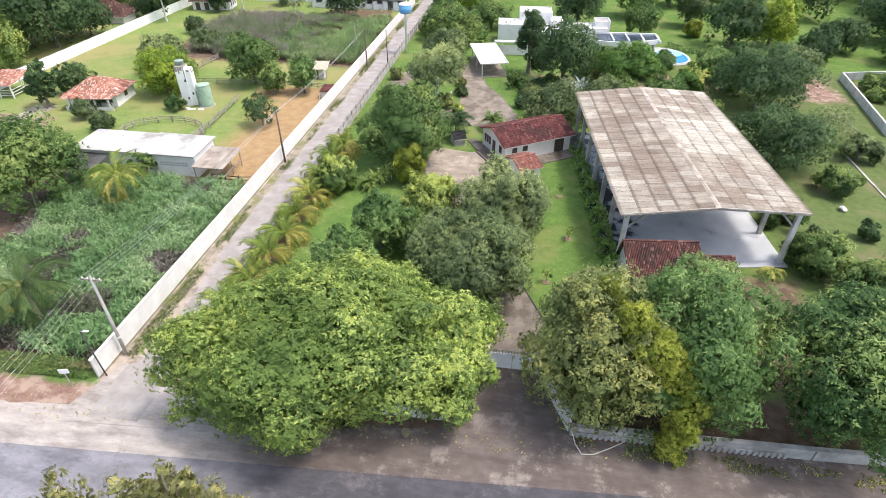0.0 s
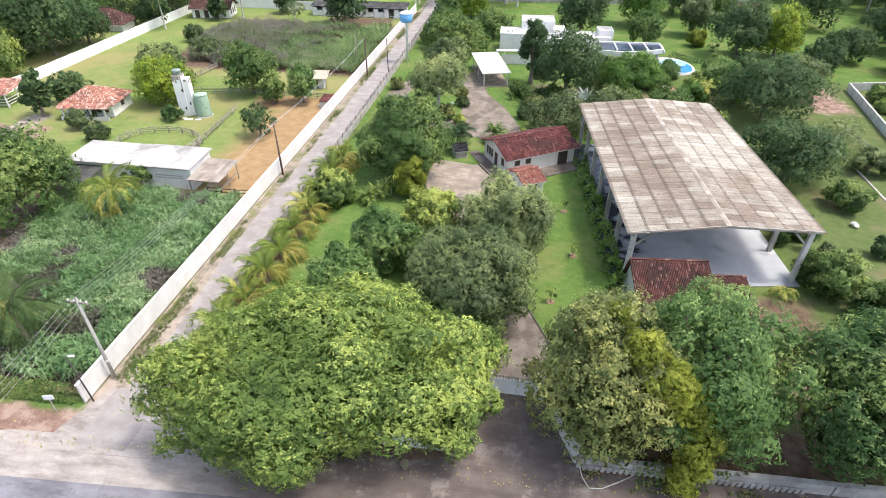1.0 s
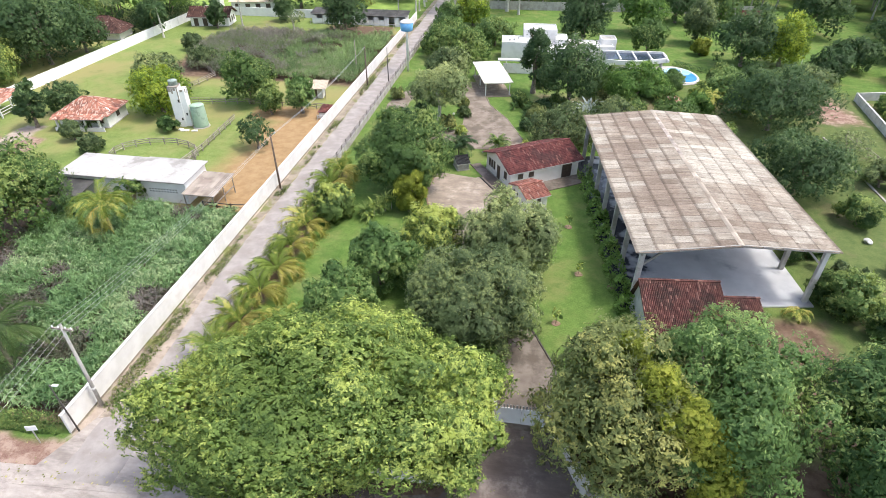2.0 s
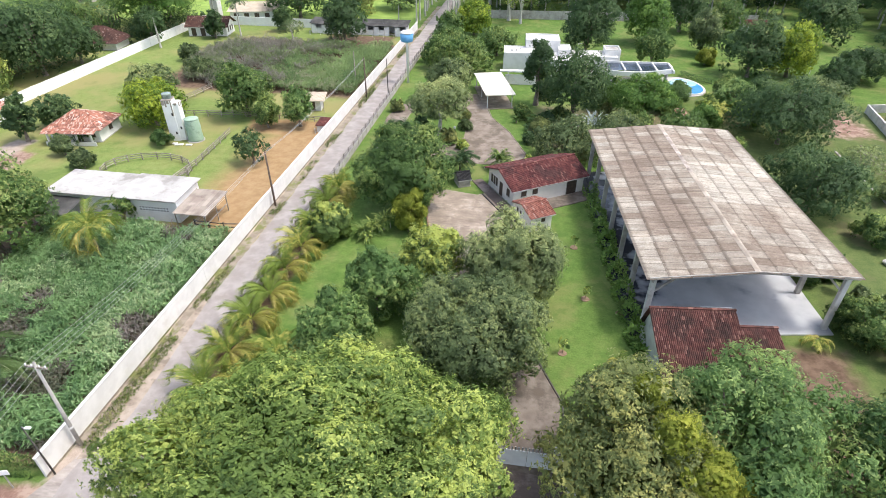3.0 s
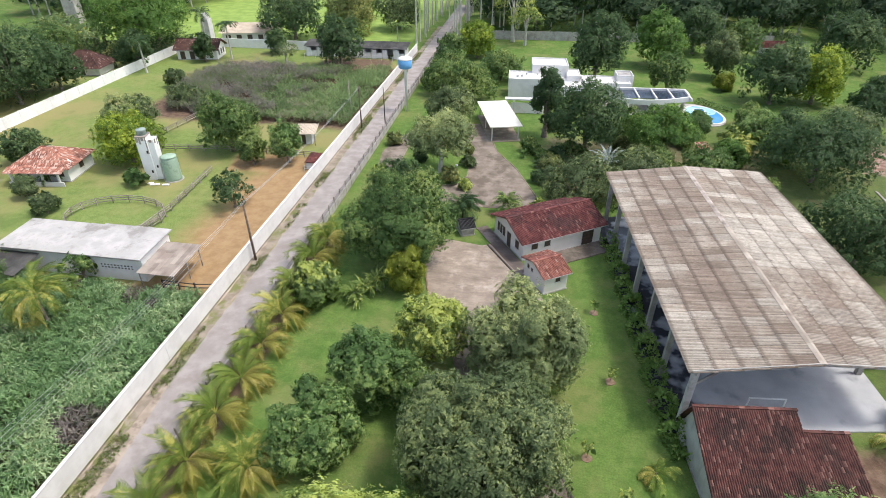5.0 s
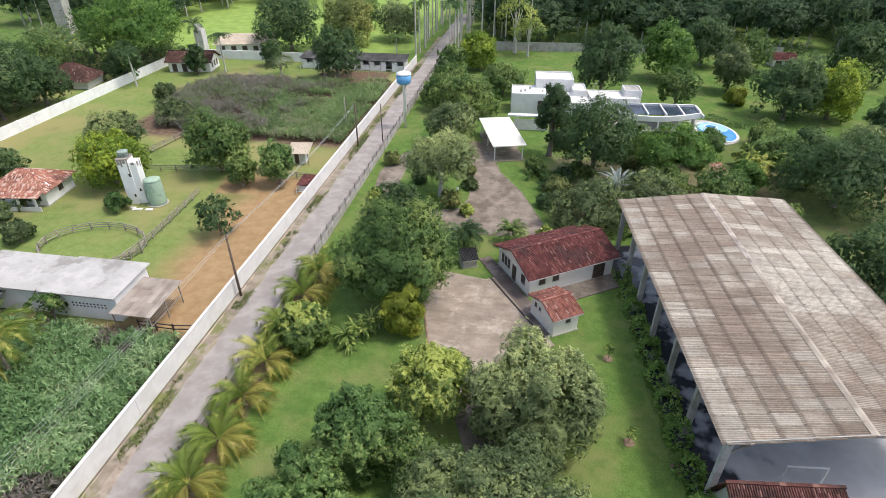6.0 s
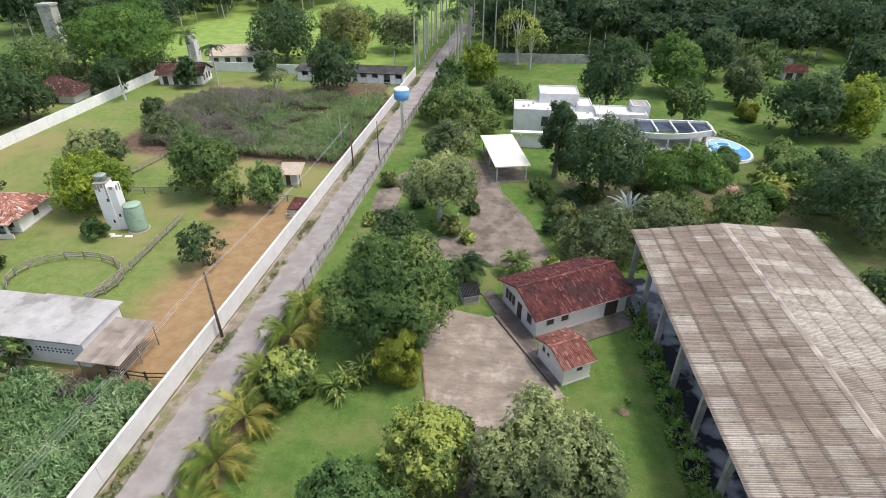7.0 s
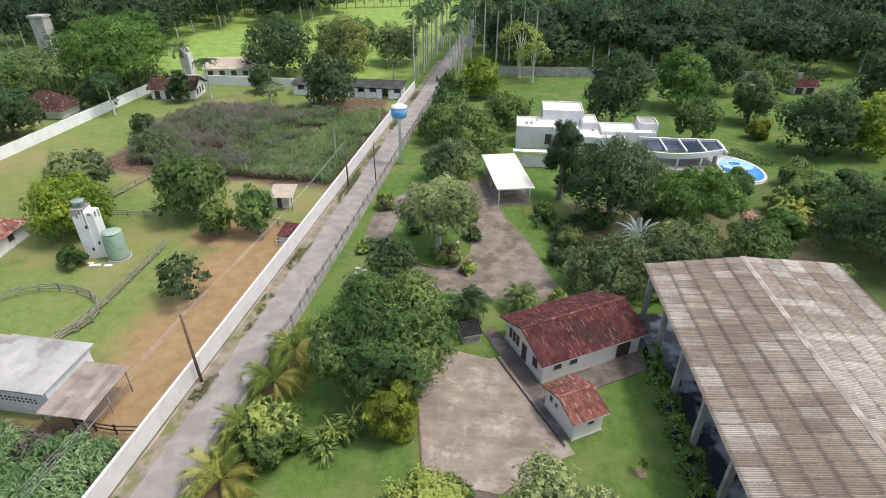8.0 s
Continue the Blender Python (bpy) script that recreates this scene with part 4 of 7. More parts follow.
for x, y in ((-41.5, 61.2), (-37.5, 61.2), (-37.5, 66.7), (-37.5, 64)):
    part("post", boxes((x - 0.05, x + 0.05, y - 0.05, y + 0.05, 0, 2.5)), WOOD, shed)
part("rail", beams(((-37.5, 61.2, 1.1), (-37.5, 66.7, 1.1), 0.1), ((-41.5, 61.2, 2.4), (-37.3, 61.2, 2.4), 0.14)), WOOD, shed)
sheet_roof(shed, -61.0, -55.0, 58.6, 62.5, 2.3, 2.6, BLACK_SHEET, "awning_roof")
for x in (-60.7, -58.0, -55.3):
    part("post", boxes((x - 0.07, x + 0.07, 58.8, 58.94, 0, 2.3)), WOOD, shed)

# farmhouse with orange tiles and a porch
farm = gable_house("farmhouse", "white farmhouse with orange clay tiles and a porch", pose(-81.0, 86.8, 0, 0, 0, 8), 8.4, 6.6, 2.5, 1.8, LIME_WASH, TILE_ORANGE, 0.6, seed=31, hip=3.2)
for x in (0.5, 2.9, 5.3, 7.7):
    part("porch_column", boxes((x - 0.14, x + 0.14, -1.6, -1.32, 0, 2.25)), WHITE, farm)
part("porch_roof", tile_slope("porch_roof", (-0.3, -2.0, 2.2), (9.0, 0, 0), (0, 1.5, 0.45), 36, 4, 33), TILE_ORANGE, farm)
part("porch_wall", boxes((0, 8.4, -1.7, -1.55, 0, 0.7)), WHITE, farm)
for x in (1.8, 4.4, 7.2):
    opening(farm, x, 0, 0.9 if x != 4.4 else 0.1, 0.9, 1.1 if x != 4.4 else 2.0, 0)
opening(farm, 8.4, 3.5, 1.0, 1.0, 1.1, 90)
corral = thing("corral_shed", "open shed with a tiled roof and white rails", "shed", pose(-99.5, 88.0, 0, 0, 0, 6))
part("roof", tile_slope("roof", (0, 0, 2.4), (5.5, 0, 0), (0, 6.5, 0.9), 22, 14, 35), TILE_ORANGE, corral)
for x in (0.3, 2.7, 5.2):
    for y in (0.3, 6.2):
        part("post", boxes((x - 0.1, x + 0.1, y - 0.1, y + 0.1, 0, 2.4 + 0.13 * y)), WHITE, corral)
for z in (0.5, 1.0, 1.5):
    part("rail", beams(((0.3, 0.3, z), (5.2, 0.3, z), 0.09)), WHITE, corral)
    part("rail", beams(((5.2, 0.3, z), (5.2, 6.2, z), 0.09)), WHITE, corral)

# water tower and green tank
tower = thing("water_tower", "white stained masonry water tower with a tank on top", "water tower", pose(-60.4, 91.6, 0, 0, 0, 14) @ Matrix.Diagonal((0.86, 0.86, 1, 1)))
part("shaft", boxes((-1.5, 0.35, -1.15, 1.15, 0, 6.9), bevel=0.04), LIME_WASH, tower)
part("stair_shaft", boxes((0.36, 1.45, -1.0, 1.0, 0, 6.5), bevel=0.04), LIME_WASH, tower, "narrower white stair shaft")
part("top_band", boxes((-1.53, 0.38, -1.18, 1.18, 6.9, 7.1), bevel=0.03), SHEET_OLD, tower, "dark weathered top slab")
for x, y, w, d, l in ((-1.2, -1.153, 0.5, 0.012, 0.7), (-0.75, -1.153, 0.3, 0.012, 1.0), (-0.3, -1.153, 0.45, 0.012, 0.5), (0.2, -1.153, 0.22, 0.012, 2.6), (0.9, -1.003, 0.5, 0.012, 0.4), (1.453, -0.4, 0.012, 0.5, 0.7), (1.453, 0.5, 0.012, 0.3, 1.1)):
    top = 6.9 if x < 0.35 else 6.5
    part("stain", boxes((x - w / 2, x + w / 2, y - d / 2, y + d / 2, top - l, top)), SHEET_OLD, tower, "grey run of grime")
part("tank", lathe([(0.8, 7.1), (0.86, 7.2), (0.84, 7.75), (0.9, 7.8), (0.86, 7.9), (0.2, 8.0)], 18, -0.6, 0.1), TOWER_TANK, tower, "weathered grey-green tank")
for x, y, z in ((0.0, -1.16, 4.4), (-0.1, -1.16, 1.2), (0.95, -1.01, 2.0)):
    part("window", boxes((x - 0.14, x + 0.14, y - 0.02, y + 0.02, z, z + 0.45)), DARK_GAP, tower)
gtank = thing("green_tank", "tall faded green cylindrical water tank", "tank", pose(-57.5, 91.4, 0))
part("body", lathe([(1.22, 0.1), (1.25, 0.4), (1.2, 1.3), (1.22, 2.4), (1.16, 3.4), (1.1, 3.75)], 22), GREEN_TANK, gtank)
part("lid", lathe([(1.18, 3.75), (1.18, 3.85), (0.6, 3.98), (0.05, 4.0)], 22), GREEN_TANK, gtank)
part("base", lathe([(1.45, 0), (1.45, 0.1)], 22), CONCRETE, gtank)
for x, y, w in ((-59.3, 89.0, 0.7), (-57.6, 89.2, 0.5), (-60.2, 89.3, 0.4)):
    tagged(part("stone_slab", boxes((-w, w, -0.25, 0.25, 0, 0.16), bevel=0.03), WHITE, None, m=pose(x, y, 0, 0, 0, 20 * w)), "pale stone slab lying on grass", "stone")
# small hut and a tiled box by the wall
hut = thing("field_hut", "small whitewashed hut with a pale sheet roof", "hut", pose(-43.3, 107.9, 0, 0, 0, 8))
part("wall", boxes((0, 2.2, 0, 2.2, 0, 2.1)), OLD_WHITE, hut)
sheet_roof(hut, -0.6, 3.1, -0.9, 2.7, 2.2, 2.7, TAN_SHEET, sheets=4)
for x in (-0.45, 2.9):
    part("post", boxes((x - 0.06, x + 0.06, -0.8, -0.68, 0, 2.2)), WOOD, hut)
opening(hut, 0.8, 0, 0.1, 0.7, 1.7, 0)
pump = thing("pump_shelter", "low pump shelter with red roof sheets beside a wall", "shelter", pose(-38.4, 98.2, 0))
part("wall", boxes((0, 1.9, 0, 2.6, 0, 1.2)), WHITE, pump)
part("roof", tile_slope("roof", (-0.2, -0.3, 1.25), (2.3, 0, 0), (0, 3.2, 0.35), 9, 7, 37), TILE, pump)
for bar in (((0, -0.9, 0.5), (1.9, -0.9, 0.5), 0.07), ((0, -0.9, 0.9), (1.9, -0.9, 0.9), 0.07), ((0, -0.9, 0), (0, -0.9, 1.0), 0.08), ((1.9, -0.9, 0), (1.9, -0.9, 1.0), 0.08)):
    part("gate_bar", beams(bar), WHITE, pump)


# pasture fences
def rail_fence(name, pts, label, h=1.2, gap=2.4, rails=(0.45, 0.8, 1.1), material=None):
    ob = thing(name, label, "fence", pose(pts[0][0], pts[0][1], 0))
    ox, oy = pts[0]
    for (xa, ya), (xb, yb) in zip(pts, pts[1:]):
        L = math.hypot(xb - xa, yb - ya)
        n = max(1, round(L / gap))
        for i in range(n):
            x, y = xa + (xb - xa) * i / n - ox, ya + (yb - ya) * i / n - oy
            part("post", beams(((x, y, 0), (x + random.uniform(-0.05, 0.05), y, h), 0.13)), material or WOOD, ob)
        for z in rails:
            part("rail", beams(((xa - ox, ya - oy, z), (xb - ox, yb - oy, z), 0.09)), material or WOOD, ob)
    return ob


ring = [(-58.4 + 6.8 * math.cos(a), 78.6 + 4.8 * math.sin(a)) for a in [math.radians(20 * i) for i in range(-2, 12)]]
rail_fence("round_pen", ring, "weathered wooden rails of a round horse pen")
rail_fence("paddock_fence", [(-52.8, 74.2), (-52.2, 82), (-52.6, 88.5), (-53, 95)], "weathered wooden paddock fence")
rail_fence("paddock_fence", [(-66, 101.3), (-58.5, 102.3), (-54, 103), (-38.2, 102.5)], "weathered wooden paddock fence")
rail_fence("paddock_fence", [(-70, 106.5), (-68.2, 117), (-75, 124)], "weathered wooden paddock fence")
rail_fence("paddock_fence", [(-43, 65.3), (-39.0, 65.2), (-36.2, 65.6)], "rusty rail fence beside a shed", rails=(0.5, 1.0), material=DARK_METAL)

# far stables, houses and the tan-roofed hall
stable = thing("stable_row", "row of white horse stalls under a black sheet roof", "stable", pose(-64.2, 166.4, 0, 0, 0, 0.5))
part("wall", boxes((0, 27, 4.4, 4.6, 0, 3.0)), WHITE, stable)
for i in range(10):
    part("stall_wall", boxes((3.0 * i - 0.1, 3.0 * i + 0.1, 0.2, 4.4, 0, 2.5)), WHITE, stable)
    if i < 9:
        part("stall_front", boxes((3.0 * i + 0.12, 3.0 * i + 1.3, 0.25, 0.4, 0.0, 2.3)), LIME_WASH, stable)
        if i % 4 != 3:
            part("stall_door", boxes((3.0 * i + 1.34, 3.0 * i + 2.8, 0.3, 0.38, 0.1, 1.5)), LIME_WASH, stable)
sheet_roof(stable, -0.6, 27.6, 0.0, 5.2, 2.66, 3.3, BLACK_SHEET, sheets=18)
part("yard_rail", beams(((0, -1.5, 1.0), (27, -1.5, 1.0), 0.09), *[((3.0 * i, -1.5, 0), (3.0 * i, -1.5, 1.05), 0.1) for i in range(10)]), WHITE, stable)
h3 = gable_house("far_house", "white house with a brown tiled roof by a wall", pose(-96.4, 157.6, 0, 0, 0, 9), 10.5, 6.5, 2.8, 1.7, LIME_WASH, TILE_BROWN, 0.7, seed=41)
for x in (1.5, 4.0, 6.5):
    opening(h3, x, 0, 0.1, 1.2, 2.0, 0)
for y in (1.6, 3.4, 5.0):
    opening(h3, 10.5, y, 0.9, 0.8, 1.3, 90)
h2 = gable_house("far_house", "small house with a rusty red tiled roof among trees", pose(-115.6, 139.6, 0, 0, 0, 8), 9.0, 6.5, 2.5, 2.6, PLASTER, TILE_BROWN, 0.9, seed=43, hip=3.3)
opening(h2, 2.5, 0, 0.9, 1.0, 1.2, 0)
opening(h2, 5.0, 0, 0.1, 0.9, 2.0, 0)
hall = thing("far_hall", "long low hall with a tan roof behind a wall", "hall", pose(-94, 177.5, 0, 0, 0, 12))
part("wall", boxes((0, 16, 0, 7, 0, 2.6)), WHITE, hall)
sheet_roof(hall, -0.8, 17, -0.8, 8, 2.7, 3.9, TAN_SHEET, sheets=10)
for i in range(5):
    opening(hall, 1.8 + 3.1 * i, 0, 0.9, 1.4, 1.2, 0)
grey_tower = thing("grey_water_tower", "tall streaked grey concrete water tower above trees", "water tower", pose(-156, 196, 0, 0, 0, 10))
part("shaft", boxes((-2.0, 2.0, -2.0, 2.0, 0, 11.4), bevel=0.08), CONCRETE, grey_tower)
part("rim", boxes((-2.3, 2.3, -2.3, 2.3, 11.4, 12.0)), CONCRETE, grey_tower)
gate_lodge = thing("white_tank_stand", "white tank stand among palms", "tank stand", pose(-99, 179, 0))
part("shaft", boxes((-1.2, 1.2, -1.2, 1.2, 0, 6.2)), OLD_WHITE, gate_lodge)
part("tank", lathe([(1.1, 6.2), (1.15, 6.5), (1.1, 7.4), (0.8, 7.7)], 16), OLD_WHITE, gate_lodge)
red_hut = gable_house("garden_shelter", "small open shelter with a red tiled roof", pose(57.3, 187.0, 0, 0, 0, 4), 5.4, 3.6, 2.2, 1.0, WHITE, TILE, 0.5, seed=45)
opening(red_hut, 1.4, 0, 0.1, 1.6, 1.9, 0)
opening(red_hut, 3.9, 0, 0.1, 1.6, 1.9, 0)
grill = thing("garden_oven", "little tiled garden oven among bushes", "oven", pose(25.0, 112.2, 0, 0, 0, 20))
part("body", boxes((0, 1.6, 0, 1.2, 0, 1.7)), PLASTER, grill)
part("roof", tile_slope("roof", (-0.3, -0.4, 1.75), (2.2, 0, 0), (0, 2.0, 0.6), 9, 5, 47), TILE_ORANGE, grill)

# car shelter
carport = thing("car_shelter", "open car shelter with a flat white roof", "shelter", pose(-10.0, 114.2, 0, 0, 0, 15.5))
part("roof", boxes((-0.2, 5.6, -0.3, 13.9, 2.7, 2.86)), CREAM_SHEET, carport, "clean white roof plate")
for x in (0.3, 5.1):
    for y in (0.5, 6.8, 13.2):
        part("post", boxes((x - 0.09, x + 0.09, y - 0.09, y + 0.09, 0, 2.7)), WHITE, carport)
part("floor", boxes((-0.1, 5.5, -0.2, 13.8, 0, 0.09)), YARD, carport)
part("back_wall", boxes((1.0, 4.9, 12.9, 13.05, 0.09, 2.2)), PLASTER, carport)

# modern white villa
villa = thing("modern_villa", "modern white villa of stepped flat-roofed blocks", "house", pose(-8.5, 139.4, 0, 0, 0, 3))
flat_block(villa, 0, 7.6, 0, 6.2, 4.0, WHITE, WHITE)
flat_block(villa, 5.0, 12.8, 5.2, 11.5, 5.6, WHITE, WHITE, 0.3)
flat_block(villa, 12.4, 15.2, 2.0, 7.5, 4.4, WHITE, WHITE)
flat_block(villa, 7.7, 19.6, -3.0, 5.1, 3.4, WHITE, WHITE)
flat_block(villa, 15.6, 25.2, -1.0, 4.6, 3.9, WHITE, WHITE)
flat_block(villa, 22.6, 26.0, 1.2, 5.2, 4.9, WHITE, CONCRETE, 0.3)
part("canopy", boxes((-0.6, 7.4, -9.6, -8.3, 2.7, 2.95)), WHITE, villa, "white covered walk")
part("screen_wall", boxes((0.6, 7.2, -9.2, -9.0, 0, 2.1)), PLASTER, villa)
for x in (1.2, 6.8):
    part("post", boxes((x - 0.1, x + 0.1, -9.5, -9.3, 0, 2.7)), WHITE, villa)
for x, y, z, w, h in ((6.0, 0, 0.9, 1.2, 2.0), (9.5, -3.0, 0.3, 2.6, 2.2), (13.5, -3.0, 0.3, 2.6, 2.2)):
    opening(villa, x, y, z, w, h, 0)
for x, y, s in ((1.6, 2.0, 0.5), (2.6, 2.3, 0.4), (3.6, 4.0, 0.4), (10.5, 0.5, 0.6), (14.0, 1.0, 0.5)):
    z = 4.03 if y < 5 and x < 7 else 3.43
    part("roof_unit", boxes((x, x + s, y, y + s * 0.7, z, z + 0.45), bevel=0.03), GREY_METAL, villa)
part("antenna", beams(((16.5, 2.0, 3.9), (16.5, 2.0, 6.2), 0.06), ((16.5, 2.0, 6.1), (17.4, 2.0, 6.3), 0.05)), GREY_METAL, villa)
# curved veranda with dark glass bays
ver = thing("curved_veranda", "curved white veranda roof with dark glass bays", "veranda", pose(9.6, 132.6, 0, 0, 0, 3))
arc = [(4.0 + 14.0 * i / 16, -0.2 - 1.4 * math.sin(math.pi * (i / 16) ** 0.8) + 1.8 * (i / 16) ** 2) for i in range(17)]
part("fascia", ribbon([(0, 3.0), *arc, (18.3, 3.4), (18.2, 6.4)], 0.35, 2.55, 3.5, 0.8), WHITE, ver)
part("back_beam", boxes((4.5, 18.0, 6.2, 6.6, 2.9, 3.5)), WHITE, ver)
for i in range(4):
    x0, x1 = 4.9 + 3.35 * i, 4.9 + 3.35 * (i + 1) - 0.3
    part("glass_bay", boxes((x0, x1, 0.9 if i < 3 else 1.6, 6.1, 3.05, 3.12)), GLASS_ROOF, ver, "dark glass roof bay")
    part("roof_beam", boxes((x1 + 0.02, x1 + 0.28, 0.2, 6.2, 2.9, 3.45)), WHITE, ver)
part("column", lathe([(0.35, 0), (0.35, 2.6)], 14, 17.5, 3.2), CONCRETE, ver)
for x in (6, 10, 14):
    part("column", lathe([(0.15, 0), (0.15, 2.6)], 12, x, -0.4 + (0.3 if x == 14 else 0)), WHITE, ver)
part("floor", boxes((2, 18, -0.5, 6.4, 0, 0.12)), CONCRETE, ver)
# pool
pool = thing("swimming_pool", "rounded blue swimming pool with a pale stone rim", "pool", pose(30.6, 134.6, 0, 0, 0, 10))
el = lambda rx, ry, cx=0.0, cy=0.0: [(cx + rx * math.cos(2 * math.pi * i / 40), cy + ry * math.sin(2 * math.pi * i / 40)) for i in range(40)]
part("deck", slab(el(4.7, 6.6, -0.6, 0.3), 0, 0.10), CONCRETE, pool, "pale stone pool deck")
part("rim", slab(el(3.6, 5.4, 0.3), 0, 0.22), WHITE, pool)
part("water", slab(el(3.2, 5.0, 0.3), 0.1, 0.226), POOL_BLUE, pool, "deep blue water")
part("shallow_water", slab(el(2.9, 2.7, 0.4, 2.1), 0.1, 0.232), POOL_LIGHT, pool, "pale blue shallow water")
part("whirl_rim", slab(el(1.3, 1.1, 0.2, 2.3), 0.1, 0.34), WHITE, pool)
part("whirl_water", slab(el(1.05, 0.85, 0.2, 2.3), 0.1, 0.346), POOL_BLUE, pool)

# walled plot and track on the far right
wall_run("wall_plot_west", (62.0, 124.2), (58.0, 96), 1.5, 0.2, OLD_WHITE, "grey wall of a sunken garden plot", 3.0)
wall_run("wall_plot_north", (62.0, 124.2), (74, 127), 1.5, 0.2, OLD_WHITE, "grey wall of a sunken garden plot", 3.0)
setting("track_kerb", ribbon([(48.7, 104), (48.4, 74)], 0.3, -0.1, 0.12, 0.8, 0.03, 25), CONCRETE, "pale concrete kerb across grass", "kerb")
rail_fence("wire_fence", [(52.3, 104.3), (53.0, 90), (53.4, 79)], "thin wire fence with wooden posts", 1.3, 2.5, (0.5, 0.9, 1.2), WOOD)
rock = bmesh.new()
bmesh.ops.create_icosphere(rock, subdivisions=3, radius=0.6)
for v in rock.verts:
    v.co *= 0.8 + 0.4 * noise.noise(v.co * 1.7)
    v.co.z *= 0.7
rk = part("pale_rock", rock, ROCKY, None, m=pose(41.3, 70.6, 0.3))
tagged(rk, "pale boulder lying on grass", "rock")


# ---- poles, wires, lamps, tank on a post ----
def pole(name, x, y, h, label, r=0.14, arms=True, material=None, lean=(0, 0)):
    ob = thing(name, label, "utility pole", pose(x, y, 0, lean[0], lean[1], 0), "power line poles" if arms else "")
    part("shaft", lathe([(r, 0), (r * 0.95, h * 0.3), (r * 0.65, h)], 10), material or CONCRETE, ob)
    if arms:
        part("crossarm", boxes((-0.9, 0.9, -0.07, 0.07, h - 0.55, h - 0.4)), WOOD, ob)
        for dx in (-0.8, -0.3, 0.3, 0.8):
            part("insulator", lathe([(0.05, h - 0.4), (0.07, h - 0.32), (0.04, h - 0.22)], 8, dx, 0), WHITE_METAL, ob)
        part("band", lathe([(r * 1.0, h * 0.22), (r * 1.02, h * 0.22 + 0.25)], 10), WHITE, ob)
    return ob


P1, P2, P3, P0 = (-35.1, 33.3, 9.3), (-35.1, 72.2, 8.2), (-34.6, 117, 8.0), (-33.5, 6.0, 9.3)
pole("utility_pole", *P1, "grey concrete power pole beside a white wall", 0.16)
pole("utility_pole", *P2, "dark weathered power pole beside a white wall", 0.15, False, DARK_WOOD, (1, 0))
pole("utility_pole", *P3, "dark wooden power pole beside a lane", 0.15, False, DARK_WOOD)
pole("utility_pole", -30.9, 120.3, 7.0, "thin pole beside a lane", 0.10, False, DARK_METAL)
pole("utility_pole", -39.0, 124.5, 7.0, "thin pole standing in a cane field", 0.12, False, WOOD)
corner_pole = pole("utility_pole", -35.2, 30.6, 5.2, "thin dark leaning lamp pole at a wall corner", 0.07, False, DARK_METAL, (-3, -8))
part("lamp_arm", beams(((0, 0, 5.15), (0.75, -0.2, 5.35), 0.05)), GREY_METAL, corner_pole)
part("lamp_head", boxes((0.6, 1.1, -0.32, -0.1, 5.3, 5.42), bevel=0.03), WHITE_METAL, corner_pole, "white street lamp head")


def cable(name, a, b, sag, r, label):
    cu = bpy.data.curves.new(name, "CURVE")
    cu.dimensions, cu.bevel_depth, cu.bevel_resolution = "3D", r, 1
    sp = cu.splines.new("POLY")
    n = 16
    sp.points.add(n)
    a, b = Vector(a), Vector(b)
    for i in range(n + 1):
        f = i / n
        p = a.lerp(b, f)
        sp.points[i].co = (p.x, p.y, p.z - sag * 4 * f * (1 - f), 1)
    ob = new(name, cu)
    cu.materials.append(GREY_METAL)
    return tagged(ob, label, "cable", "power line wires")


for a, b in ((P0, P1), (P1, P2), (P2, P3)):
    for dx, dz in ((-0.8, -0.2), (-0.3, -0.2), (0.3, -0.2), (0.8, -0.2)):
        da, db = (dx if a in (P0, P1) else 0.18 * dx), (dx if b in (P0, P1) else 0.18 * dx)
        cable("power_wire", (a[0] + da, a[1], a[2] + dz), (b[0] + db, b[1], b[2] + dz), 0.7, 0.010, "thin sagging power wire between poles")
tp = thing("tank_on_post", "blue and white water tank on a tall concrete post", "water tank", pose(-28.3, 128.0, 0))
part("post", lathe([(0.3, 0), (0.26, 8.2), (0.6, 8.6)], 12), LIME_WASH, tp)
part("tank", lathe([(1.15, 8.6), (1.3, 8.75), (1.42, 10.3)], 24), BLUE_TANK, tp, "blue tank shell")
part("lid", lathe([(1.46, 10.3), (1.46, 10.42), (0.9, 10.7), (0.2, 10.78)], 24), WHITE, tp, "white tank lid")
dish = thing("satellite_dish", "white satellite dish on a post before a farmhouse", "satellite dish", pose(-73.6, 89.2, 0, 0, 0, 20))
part("post", lathe([(0.07, 0), (0.06, 2.3)], 8), WHITE_METAL, dish)
bowl = lathe([(0.05, 0.0), (0.35, 0.05), (0.65, 0.16), (0.85, 0.3), (0.83, 0.33), (0.62, 0.2), (0.3, 0.09), (0.04, 0.04)], 20)
part("bowl", bowl, WHITE_METAL, dish, m=pose(0, -0.1, 2.35, 40, 0, 0))
lamp = thing("garden_lamp", "thin white bent lamp post on a lawn", "lamp", pose(60.7, 148.8, 0))
part("post", tube(bmesh.new(), [(0, 0, 0), (-0.1, 0, 1.4), (-0.6, 0, 2.4), (-1.5, 0.1, 2.9)], [0.07, 0.06, 0.06, 0.05], 7), WHITE_METAL, lamp)
part("head", boxes((-1.95, -1.45, -0.02, 0.24, 2.82, 2.96), bevel=0.03), WHITE_METAL, lamp)
globe = thing("garden_globe_lamp", "white globe lamp on a thin post in a planted island", "lamp", pose(-13.9, 98.0, 0.1))
part("post", lathe([(0.05, 0), (0.04, 2.2)], 8), DARK_METAL, globe)
part("globe", lathe([(0.06, 2.2), (0.17, 2.28), (0.22, 2.42), (0.17, 2.56), (0.05, 2.62)], 14), WHITE_METAL, globe)
